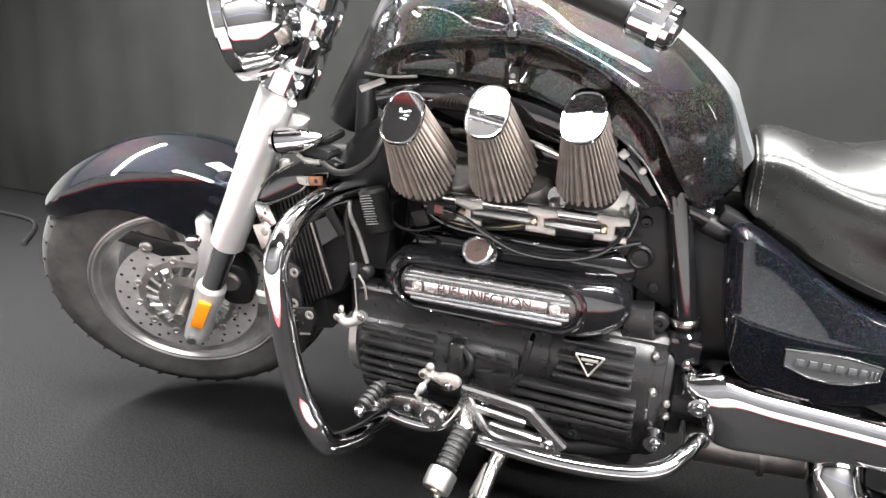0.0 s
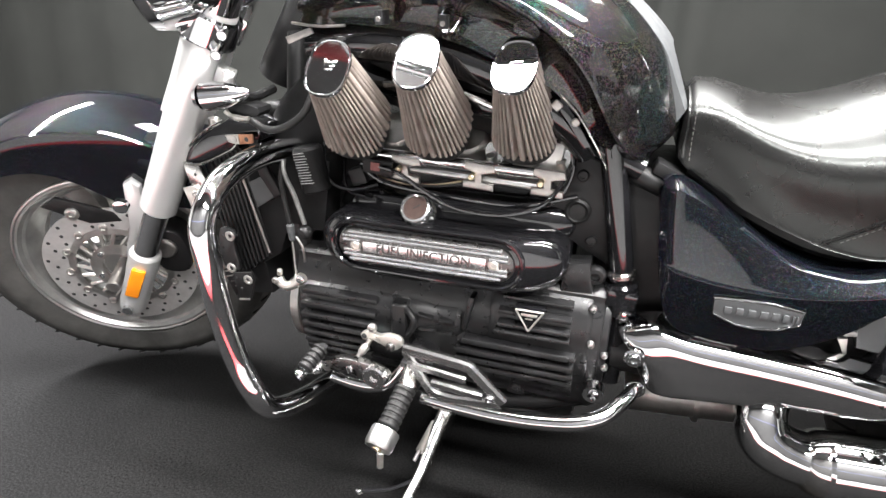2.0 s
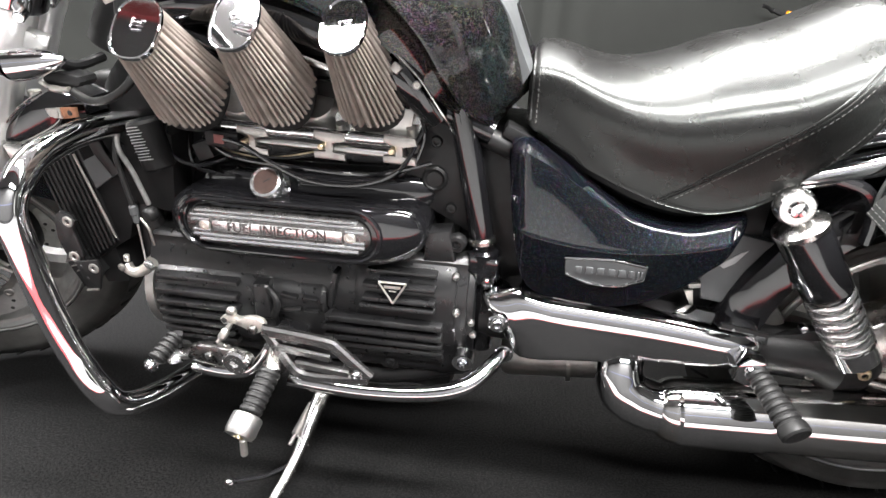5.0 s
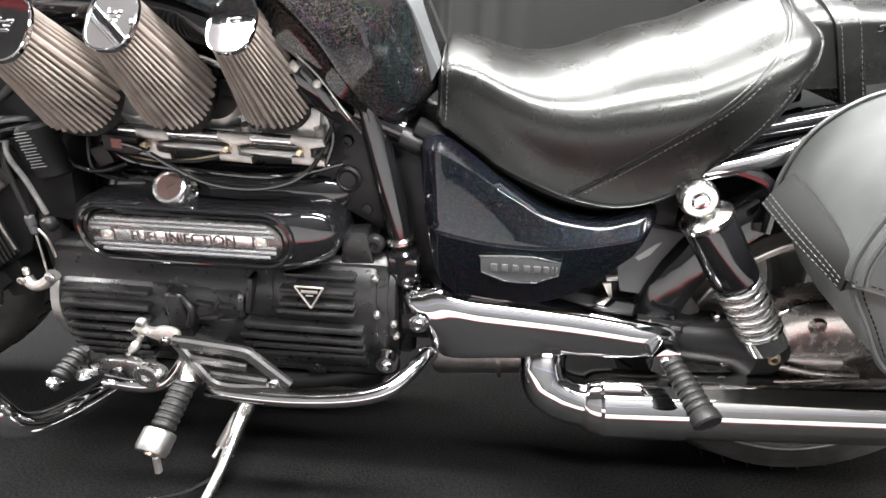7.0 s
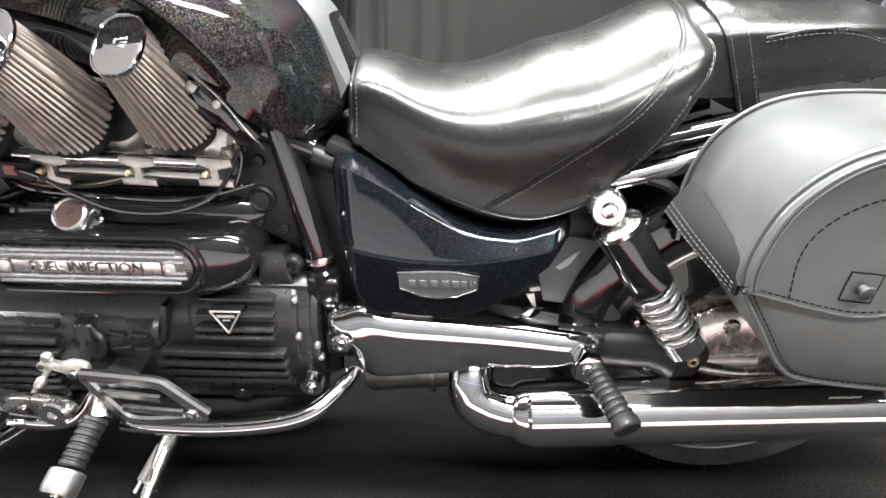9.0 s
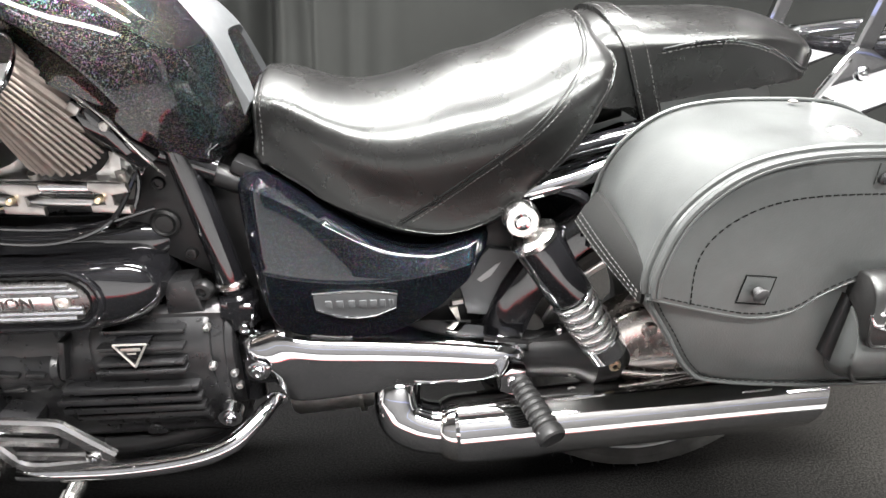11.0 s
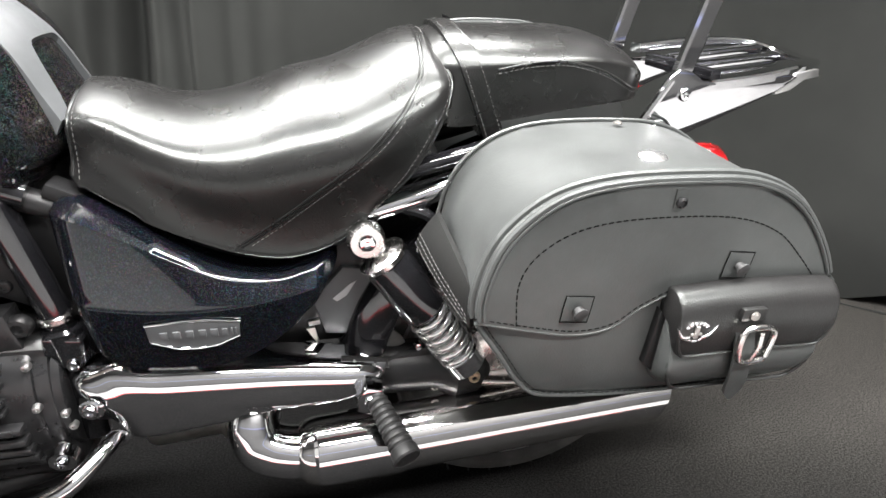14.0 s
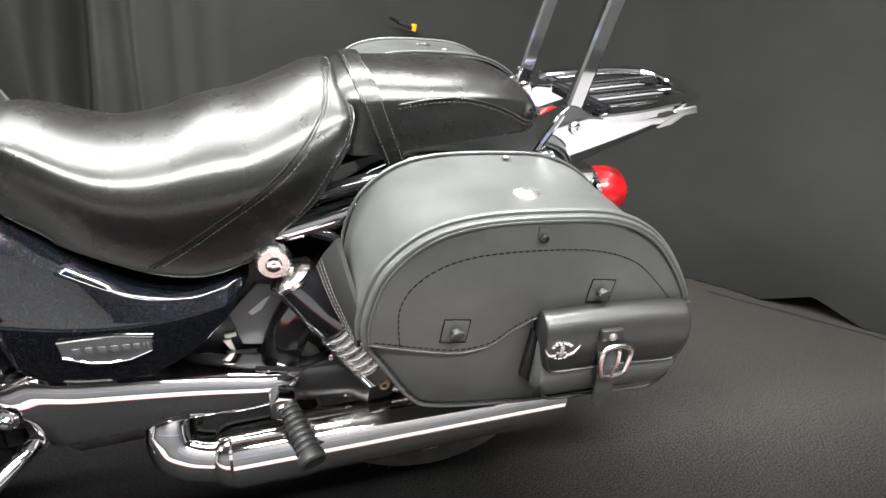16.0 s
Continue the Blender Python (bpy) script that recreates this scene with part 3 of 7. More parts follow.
def wheel(name, m, spin, out, half, rim, discs, label, crown=0.05):
    w = under(name, m)
    w["label"] = label
    profile = spline([(r, o, 0) for r, o in tyre_rings(rim, out, half, crown)], 3)
    tyre = part("tyre", ring_bm([(p.x, p.y) for p in profile] , spin, 96), TYRE, w, "black radial tyre with a dusty side wall", 60)
    band = [(p.x + 0.0007, p.y) for p in profile if p.x > out - 0.034]
    seg = 96
    part("tread", skin([[spin @ Vector((r * math.cos(k * math.tau / seg), r * math.sin(k * math.tau / seg), o)) for r, o in band] for k in range(seg)], False, False, None, True), TREAD, tyre, "dusty grey tread", 60)
    treads = bmesh.new()
    for k in range(40):
        a = k * math.tau / 40
        for side in (-1, 1):
            path = []
            for t in (0.25, 0.5, 0.75, 0.95):
                o = side * half * (0.12 + 0.7 * t)
                r = out - 0.0052 - 0.046 * (0.12 + 0.7 * t) ** 2.4 * 0.75
                b = a + 0.09 * t + (0.06 if side > 0 else 0)
                path.append(spin @ Vector((r * math.cos(b), r * math.sin(b), o)))
            tube(path, 0.0024, 5, 2, treads)
    tagged(part("tread_groove", treads, MATT, tyre), kind="stuff")
    lip = [(rim + 0.010, -half * 0.66), (rim + 0.016, -half * 0.80), (rim + 0.012, -half * 0.90), (rim + 0.004, -half * 0.90), (rim - 0.002, -half * 0.78), (rim - 0.008, -half * 0.74), (rim - 0.016, -half * 0.55), (rim - 0.03, -half * 0.2), (rim - 0.03, 0)]
    lip += [(r, -o) for r, o in lip[-2::-1]]
    part("rim", ring_bm(lip, spin, 96), GREY_ALLOY, w, "grey alloy rim", 25)
    for side in (-1, 1):
        edge = [spin @ Vector(((rim + 0.013) * math.cos(k * math.tau / 96), (rim + 0.013) * math.sin(k * math.tau / 96), side * half * 0.87)) for k in range(96)]
        part("rim_edge", tube(edge, 0.0042, 8, 1, None, True), SATIN, w, "bright turned rim edge")
    for k in range(5):
        a = k * math.tau / 5 + 0.5
        pts = []
        for t in range(7):
            r = 0.045 + (rim - 0.065) * t / 6
            wide = 0.026 + 0.012 * abs(t - 2.2) / 3
            b = a + 0.16 * math.sin(t / 6 * 2.4)
            c = Vector((r * math.cos(b), r * math.sin(b), 0))
            u = Vector((-math.sin(b), math.cos(b), 0))
            pts.append([spin @ (c + u * (wide * x) + Vector((0, 0, 0.022 * z))) for x, z in ((-1, -0.5), (-0.6, -1), (0.6, -1), (1, -0.5), (1, 0.5), (0.6, 1), (-0.6, 1), (-1, 0.5))])
        part("spoke", skin(pts), GREY_ALLOY, w)
    part("hub", lathe([(0.05, -0.06), (0.056, -0.05), (0.045, -0.02), (0.045, 0.02), (0.056, 0.05), (0.05, 0.06)], spin, 32), SATIN, w)
    for side in discs:
        off = side * 0.078
        disc = part("brake_disc", ring_bm([(0.108, off - 0.0025), (0.16, off - 0.0025), (0.16, off + 0.0025), (0.108, off + 0.0025)], spin, 72), DISC, w, "drilled steel brake disc")
        holes = bmesh.new()
        for k in range(54):
            a, r = k * math.tau / 54, (0.118, 0.134, 0.15)[k % 3]
            lathe([(0.0042, -0.0028), (0.0042, 0.0028)], spin @ Matrix.Translation((r * math.cos(a), r * math.sin(a), off)), 8, holes)
        tagged(part("hole", holes, INK, disc, "drilled holes"), kind="stuff")
        spider = ring_bm([(0.040, off - 0.004), (0.066, off - 0.004), (0.066, off + 0.004), (0.040, off + 0.004)], spin, 48)
        part("disc_carrier", spider, CAST, disc, "alloy disc carrier")
        part("carrier_ring", ring_bm([(0.094, off - 0.004), (0.109, off - 0.003), (0.109, off + 0.003), (0.094, off + 0.004)], spin, 60), CAST, disc, "alloy ring of the disc carrier")
        for k in range(20):
            a = k * math.tau / 20
            p = [spin @ Vector((0.064 * math.cos(a), 0.064 * math.sin(a), off)), spin @ Vector((0.096 * math.cos(a + 0.16), 0.096 * math.sin(a + 0.16), off))]
            part("carrier_arm", tube(p, 0.0046, 6, 1), CAST, disc)
        for k in range(5):
            a = k * math.tau / 5 + 0.3
            bolt("carrier_bolt", spin @ Vector((0.053 * math.cos(a), 0.053 * math.sin(a), off + side * 0.003)), spin.to_3x3() @ Vector((0, 0, side)), 0.0065, disc, CHROME, 0.005)
        for k in range(12):
            a = k * math.tau / 12
            part("disc_button", lathe([(0.0095, -0.006), (0.0095, 0.006), (0.006, 0.007), (0.0045, 0.004)], spin @ Matrix.Translation((0.112 * math.cos(a), 0.112 * math.sin(a), off)) @ (Matrix() if side > 0 else Matrix.Rotation(math.pi, 4, "X")), 14), CAST, disc)
    return w


wheel("front_wheel", TURNED, SPIN, 0.341, 0.073, 0.209, (-1, 1), "front wheel with alloy spokes and twin brake discs")
turned("axle", rod(AXLE + Vector((0, -0.15, 0)), AXLE + Vector((0, 0.15, 0)), 0.014), STEEL)

# brake calliper behind the left leg
cal = under("brake_calliper", TURNED)
cal["label"] = "black brake calliper with chrome bolts"
cx, cz = AXLE.x + 0.125, AXLE.z + 0.055
part("body", plate(spline([(cx - 0.03, cz + 0.06), (cx + 0.03, cz + 0.05), (cx + 0.045, cz), (cx + 0.03, cz - 0.055), (cx - 0.02, cz - 0.05), (cx - 0.035, cz)], 4, True), -0.125, -0.06, 0.008), PLASTIC, cal)
part("piston_cover", lathe([(0.024, 0), (0.024, 0.006), (0.02, 0.009)], along((cx, -0.125, cz + 0.015), (cx, -1, cz + 0.015)), 24), STEEL, cal)
for dx, dz in ((-0.012, 0.075), (0.004, 0.108), (-0.035, 0.03)):
    part("hanger", rod((cx + dx, -0.10, cz + dz), (cx + dx, -0.135, cz + dz), 0.012), CHROME, cal)
part("bracket", plate([(cx - 0.05, cz + 0.03), (cx - 0.02, cz + 0.03), (cx + 0.015, cz + 0.105), (cx - 0.005, cz + 0.12), (cx - 0.03, cz + 0.07)], -0.115, -0.1, 0.003), CAST, cal)

# front mudguard: a shell round the wheel, deeper at its middle
rings = []
for i in range(29):
    t = i / 28
    a = radians(139 - 127 * t)
    tip = min(1, t / 0.16) ** 0.6
    tail = min(1, (1 - t) / 0.1) ** 0.6
    w = 0.098 * (0.3 + 0.7 * tip) * (0.8 + 0.2 * tail)
    drop = (0.045 + 0.11 * math.exp(-((t - 0.57) / 0.26) ** 2)) * (0.35 + 0.65 * tip)
    r = 0.364 - 0.008 * (1 - tip)
    ring = []
    for k in range(37):
        u = k / 18 - 1
        o = w * math.copysign(min(1, abs(u) / 0.72) ** 0.85, u)
        o += math.copysign(0.0035 * math.exp(-((abs(u) - 0.78) / 0.06) ** 2), u)
        rr = r - 0.018 * (abs(o) / max(w, 1e-5)) ** 2.4 - (max(0, abs(u) - 0.72) / 0.28) * drop
        ring.append(AXLE + Vector((math.cos(a) * rr, o, math.sin(a) * rr)))
    rings.append(ring)
bm = skin(rings, False, False)
bmesh.ops.recalc_face_normals(bm, faces=bm.faces[:])
bmesh.ops.solidify(bm, geom=bm.faces[:], thickness=0.004)
turned("front_mudguard", bm, FLAKE_BLUE, None, "midnight-blue flake-painted front mudguard", 50)

stay = under("mudguard_stay", TURNED)
stay["label"] = "black steel stay of the front mudguard"
part("arm", plate([(AXLE.x - 0.10, AXLE.z + 0.175), (AXLE.x - 0.065, AXLE.z + 0.195), (AXLE.x + 0.035, AXLE.z + 0.150), (AXLE.x + 0.045, AXLE.z + 0.125), (AXLE.x - 0.02, AXLE.z + 0.125)], -0.092, -0.084, 0.002), PLASTIC, stay)
bolt("stay_bolt", (AXLE.x - 0.045, -0.092, AXLE.z + 0.155), (0, -1, 0), 0.014, stay, CAST, 0.006)

# headlamps
for y in (-0.115, 0.115):
    c = HEAD + AHEAD * 0.124 - UP * 0.056 + Vector((0, y, 0))
    lampm = along(c + Vector((0.09, 0, 0.0)), c + Vector((-0.2, 0, -0.02)))
    shell = turned("headlamp", lathe([(0.012, 0), (0.04, 0.006), (0.068, 0.03), (0.085, 0.07), (0.09, 0.105), (0.094, 0.11), (0.094, 0.125), (0.088, 0.13)], lampm, 40), CHROME, None, "round chrome headlamp shell")
    turned("lens", lathe([(0.088, 0.124), (0.07, 0.134), (0.03, 0.14), (0.001, 0.141)], lampm, 40), GREY, shell)
    turned("mount", tube([c + Vector((0.07, 0, -0.03)), c + Vector((0.10, -y * 0.3, -0.06)), HEAD - UP * 0.12 + AHEAD * 0.06 + Vector((0, y * 0.6, 0))], 0.016, 12, 5), CHROME, shell)
# handlebar with its left grip
bar = turned("handlebar", tube([HEAD + UP * 0.07 + Vector((0, 0.3, 0.03)), HEAD + UP * 0.08, HEAD + UP * 0.08 + Vector((0, -0.12, 0.0)), HEAD + UP * 0.1 + Vector((0.06, -0.24, 0.06)), HEAD + UP * 0.06 + Vector((0.22, -0.36, 0.035))], 0.0125, 14, 6), CHROME)
bar.matrix_local = Matrix()
grip = under("handlebar_grip")
part("grip", rod((-0.87, -0.335, 1.03), (-0.728, -0.35, 0.972), 0.018, 20), RUBBER, grip, "black rubber grip")
part("end_cap", lathe([(0.019, 0), (0.023, 0.004), (0.023, 0.045), (0.019, 0.05), (0.012, 0.052)], along((-0.728, -0.35, 0.972), (-0.60, -0.365, 0.92)), 24), CHROME, grip, "chrome bar end")
part("end_ring", lathe([(0.0245, 0), (0.0245, 0.01), (0.021, 0.014), (0.021, 0.002)], along((-0.703, -0.353, 0.962), (-0.60, -0.365, 0.92)), 10), CHROME, grip)
part("bar", rod((-1.02, -0.32, 1.09), (-0.86, -0.335, 1.027), 0.0125), CHROME, grip)
lever = under("clutch_lever")
part("lever", tube([(-1.0, -0.24, 1.09), (-0.93, -0.235, 1.05), (-0.893, -0.235, 0.985), (-0.884, -0.235, 0.958)], [0.009, 0.008, 0.007, 0.006], 10, 5), CHROME, lever)
part("lever_ball", lathe([(0.004, 0), (0.011, 0.004), (0.013, 0.012), (0.01, 0.02), (0.004, 0.023)], along((-0.884, -0.235, 0.94), (-0.886, -0.235, 1.0)), 16), GLOSS, lever)

# turn signal beside the fork
sig = under("turn_signal")
sig["label"] = "chrome bullet turn signal"
part("shell", lathe([(0.004, 0), (0.012, 0.012), (0.02, 0.035), (0.023, 0.06), (0.023, 0.075), (0.02, 0.078)], along((-1.215, -0.205, 0.782), (-1.292, -0.225, 0.773)), 24), CHROME, sig)
part("lens", lathe([(0.02, 0), (0.016, 0.008), (0.001, 0.012)], along((-1.292, -0.225, 0.773), (-1.32, -0.23, 0.77)), 24), CHROME, sig)
part("stem", tube([(-1.235, -0.2, 0.778), (-1.24, -0.16, 0.765), (-1.24, -0.1, 0.77)], 0.008, 8, 4), PLASTIC, sig)

# frame
spine = under("main_frame_tubes")
spine["label"] = "black painted frame tubes"
part("headstock", rod((-1.27, -0.03, 0.78), (-1.13, -0.03, 1.0), 0.04, 24), PLASTIC, spine)
for side in (-1, 1):
    part("down_tube", tube([(-1.20, side * 0.04 - 0.02, 0.86), (-1.19, side * 0.10 - 0.01, 0.70), (-1.20, side * 0.125, 0.5), (-1.19, side * 0.13, 0.30), (-1.1, side * 0.12, 0.22), (-0.8, side * 0.12, 0.205), (-0.62, side * 0.12, 0.26)], 0.021, 14, 6), PLASTIC, spine)
    part("top_tube", tube([(-1.18, side * 0.05 - 0.01, 0.88), (-1.02, side * 0.12, 0.80), (-0.85, side * 0.13, 0.775), (-0.70, side * 0.12, 0.73), (-0.6, side * 0.115, 0.69)], 0.02, 14, 6), GLOSS, spine)
    part("rear_tube", tube([(-0.648, side * 0.122, 0.73), (-0.632, side * 0.122, 0.65), (-0.606, side * 0.122, 0.515), (-0.597, side * 0.12, 0.42), (-0.60, side * 0.12, 0.30)], 0.0205, 16, 6), GLOSS, spine)
    part("seat_tube", tube([(-0.63, side * 0.11, 0.69), (-0.5, side * 0.10, 0.64), (-0.3, side * 0.11, 0.615), (-0.15, side * 0.12, 0.66), (0.05, side * 0.12, 0.72)], 0.017, 12, 6), PLASTIC, spine)
    part("joint", lathe([(0.024, 0), (0.028, 0.005), (0.028, 0.055), (0.024, 0.06)], along((-0.598, side * 0.122, 0.44), (-0.606, side * 0.122, 0.52)), 24), GLOSS, spine)
    part("sleeve", block((-0.600, side * 0.124, 0.475), (0.052, 0.05, 0.034), (0, 8, 0), 0.008, None, 3), GLOSS, spine)
    bolt("sleeve_bolt", (-0.592, side * 0.148, 0.447), (0, side, 0), 0.009, spine, CHROME)
    part("collar", lathe([(0.0225, 0), (0.025, 0.003), (0.025, 0.01), (0.0225, 0.013)], along((-0.605, side * 0.122, 0.508), (-0.612, side * 0.122, 0.56)), 24), CHROME_WORN, spine)
plate_part = under("side_plate", Matrix.Translation((0.004, -0.028, 0.022)))
plate_part["label"] = "black plastic side plate with a round plug"
part("plate", plate([(-0.735, 0.70), (-0.66, 0.715), (-0.60, 0.50), (-0.625, 0.492), (-0.70, 0.535), (-0.75, 0.56), (-0.74, 0.63)], -0.085, -0.06, 0.004), PLASTIC, plate_part)
part("plug", lathe([(0.021, 0), (0.021, 0.006), (0.017, 0.009), (0.0125, 0.006), (0.0125, 0.009), (0.001, 0.01)], along((-0.691, -0.084, 0.588), (-0.691, -1, 0.588)), 28), RUBBER, plate_part)
for x, z in ((-0.689, 0.648), (-0.664, 0.538)):
    bolt("screw", (x, -0.084, z), (0, -1, 0), 0.0095, plate_part, PLASTIC)

# ---- engine ----
engine = under("engine")
engine["label"] = "matt black three-cylinder engine with ribbed cases"


def case(x0, x1, profile, name, mat=ENGINE, bevel=0.01, label=""):
    """A run of casing along x from a (y, z) outline, with rounded ends."""
    rings = []
    c = Vector((sum(p[0] for p in profile) / len(profile), sum(p[1] for p in profile) / len(profile)))
    dense = spline(profile, 4, True)
    for x, s in ((x0, 0.93), (x0 + bevel * 0.3, 0.98), (x0 + bevel, 1), (x1 - bevel, 1), (x1 - bevel * 0.3, 0.98), (x1, 0.93)):
        rings.append([Vector((x, c.x + (p.x - c.x) * s, c.y + (p.y - c.y) * s)) for p in dense])
    return part(name, skin(rings), mat, engine, label, 40)


case(-1.20, -0.62, [(-0.12, 0.49), (-0.15, 0.46), (-0.165, 0.42), (-0.168, 0.36), (-0.155, 0.29), (-0.12, 0.235), (0.12, 0.235), (0.155, 0.29), (0.165, 0.42), (0.12, 0.49)], "crankcase")
case(-1.185, -0.96, [(-0.13, 0.435), (-0.168, 0.424), (-0.182, 0.395), (-0.184, 0.35), (-0.174, 0.295), (-0.14, 0.262), (-0.10, 0.29), (-0.10, 0.41)], "alternator_cover")
case(-0.812, -0.640, [(-0.12, 0.485), (-0.15, 0.47), (-0.170, 0.44), (-0.176, 0.39), (-0.170, 0.34), (-0.15, 0.29), (-0.10, 0.28), (-0.09, 0.44)], "clutch_cover")
case(-0.655, -0.610, [(-0.10, 0.475), (-0.14, 0.46), (-0.16, 0.42), (-0.163, 0.37), (-0.15, 0.31), (-0.11, 0.28), (-0.08, 0.31), (-0.08, 0.44)], "rear_flange", bevel=0.005)
part("front_ring", lathe([(0.085, 0), (0.095, 0.004), (0.095, 0.02), (0.085, 0.024)], along((-1.185, -0.09, 0.36), (-1.3, -0.09, 0.36)), 40), CAST, engine, "bare alloy ring")


def rib(x0, x1, y, z, h=0.014, d=0.022, name="rib", tilt=0.0):
    part(name, block(((x0 + x1) / 2, y - 0.002, z), (x1 - x0, d, h), (tilt, 0, 0), 0.003), ENGINE, engine)


for z, y in ((0.416, -0.176), (0.393, -0.185), (0.371, -0.188), (0.351, -0.188), (0.332, -0.187), (0.313, -0.183), (0.294, -0.176)):
    rib(-1.172, -1.018 if z > 0.36 else -1.035, y, z, 0.010)
for z, y, x0 in ((0.462, -0.160, -0.79), (0.440, -0.172, -0.795), (0.418, -0.178, -0.795), (0.404, -0.18, -0.80), (0.372, -0.180, -0.855), (0.350, -0.178, -0.87), (0.328, -0.172, -0.87), (0.306, -0.162, -0.86), (0.286, -0.150, -0.84)):
    rib(x0, -0.672 if z > 0.4 else -0.66, y, z, 0.008 if z > 0.38 else 0.011)
case(-0.870, -0.665, [(-0.12, 0.395), (-0.155, 0.388), (-0.174, 0.365), (-0.178, 0.335), (-0.166, 0.300), (-0.14, 0.275), (-0.10, 0.285), (-0.09, 0.38)], "clutch_bulge")
part("starter_housing", lathe([(0.030, 0), (0.036, 0.006), (0.036, 0.07), (0.033, 0.078), (0.033, 0.125), (0.028, 0.132), (0.004, 0.134)], along((-0.995, -0.150, 0.388), (-0.86, -0.150, 0.392)), 32), ENGINE, engine)
part("starter_mount", block((-0.975, -0.168, 0.388), (0.034, 0.05, 0.072), (0, 0, 0), 0.010, None, 3), ENGINE, engine)
part("starter_lead", tube([(-0.962, -0.186, 0.415), (-0.945, -0.194, 0.400), (-0.948, -0.194, 0.380), (-0.958, -0.188, 0.362)], 0.0065, 10, 5), PLASTIC, engine)
for x, z, w, tilt in ((-0.925, 0.404, 0.030, 10), (-0.922, 0.378, 0.034, -8), (-0.888, 0.402, 0.028, 6), (-0.888, 0.376, 0.028, -4)):
    part("web", block((x, -0.182, z), (w, 0.014, 0.007), (0, tilt, 0), 0.003), ENGINE, engine)
part("web", block((-0.850, -0.165, 0.42), (0.010, 0.03, 0.07), (0, 12, 0), 0.004), ENGINE, engine)
for x, y, z in ((-0.642, -0.150, 0.462), (-0.638, -0.165, 0.402), (-0.614, -0.15, 0.376), (-0.611, -0.145, 0.348), (-0.630, -0.155, 0.318)):
    bolt("case_bolt", (x, y - 0.010, z), (0.15, -1, 0), 0.0062, engine, SATIN, 0.010)
for x, z in ((-0.70, 0.275), (-0.76, 0.262), (-0.82, 0.27)):
    part("sump_lug", block((x, -0.13, z), (0.036, 0.045, 0.036), (0, 0, 0), 0.008), ENGINE, engine)
    bolt("sump_bolt", (x, -0.15, z), (0, -1, 0), 0.009, engine, ENGINE)
part("upper_lug", plate([(-0.70, 0.475), (-0.695, 0.53), (-0.655, 0.535), (-0.645, 0.48)], -0.15, -0.11, 0.005), ENGINE, engine)
bolt("lug_bolt", (-0.645, -0.135, 0.512), (0, -1, 0), 0.0165, engine, PLASTIC, 0.014)
part("sump", block((-0.9, 0, 0.215), (0.5, 0.22, 0.09), (0, 0, 0), 0.02), ENGINE, engine)
# cylinder head and barrels behind the cover
part("barrel", block((-0.91, 0.0, 0.545), (0.45, 0.20, 0.15), (0, 0, 0), 0.015), ENGINE, engine)
part("head", block((-0.91, 0.02, 0.66), (0.44, 0.22, 0.12), (0, 0, 0), 0.015), ENGINE, engine)
for k in range(5):
    rib(-1.13, -0.69, -0.105, 0.475 + 0.012 * k, 0.004, 0.02, "cooling_fin")
# gloss cover with its chrome badge
pill = spline([(-1.128, 0.53), (-1.105, 0.572), (-1.05, 0.587), (-0.9, 0.584), (-0.76, 0.584), (-0.71, 0.575), (-0.688, 0.54), (-0.705, 0.50), (-0.76, 0.476), (-0.9, 0.468), (-1.04, 0.470), (-1.105, 0.486)], 6, True)
cover = part("cam_cover", pillow(pill, -0.07, -0.165, 0.036, (-0.91, 0.53), None, 10, 2.6, 0.3), GLOSS, engine, "gloss black side cover", 60)
part("cover_top", pillow([(p[0] + 0.01, 0.56 + (p[1] - 0.53) * 0.75 + 0.015) for p in pill], -0.02, -0.10, 0.04, (-0.90, 0.575), None, 8, 2.2, 0.3), GLOSS, engine, "gloss black cover", 60)
def stadium(x0, x1, z0, z1, n=10):
    r = (z1 - z0) / 2
    zc = (z0 + z1) / 2
    return [(x1 - r + r * math.cos(a), zc + r * math.sin(a)) for a in [math.pi * k / n - math.pi / 2 for k in range(n + 1)]] + [(x0 + r + r * math.cos(a), zc + r * math.sin(a)) for a in [math.pi * k / n + math.pi / 2 for k in range(n + 1)]]


part("badge_rim", tube([(x, -0.2, z) for x, z in stadium(-1.09, -0.757, 0.492, 0.58)], 0.0045, 10, 1, None, True), GLOSS, cover)
badge = part("badge", plate(stadium(-1.077, -0.769, 0.504, 0.568), -0.19, -0.204, 0.003), DARK_STEEL, cover, "ribbed bright metal badge")
for k, z in enumerate((0.511, 0.519, 0.527, 0.545, 0.553, 0.561)):
    short = 0.012 if k in (0, 5) else 0.002
    a, b = -1.068 + short, -0.778 - short
    if k in (2, 3):
        part("badge_bar", tube([(a, -0.2045, z), (-1.035, -0.2045, z)], 0.0034, 10, 1), BRIGHT, badge)
        part("badge_bar", tube([(-0.81, -0.2045, z), (b, -0.2045, z)], 0.0034, 10, 1), BRIGHT, badge)
    else:
        part("badge_bar", tube([(a, -0.2045, z), (b, -0.2045, z)], 0.0034, 10, 1), BRIGHT, badge)
part("badge_field", block((-0.923, -0.2045, 0.536), (0.215, 0.003, 0.020), bevel=0.001), BRIGHT, badge)
for x in (-1.044, -0.803):
    bolt("badge_screw", (x, -0.203, 0.536), (0, -1, 0), 0.0095, badge, WHITE, 0.006)
FACING = Matrix.Rotation(radians(90), 4, "X")
lettering("lettering", "FUEL INJECTION", 0.0225, Matrix.Translation((-0.923, -0.2068, 0.536)) @ FACING, DARK_STEEL, badge, "raised letters reading fuel injection")
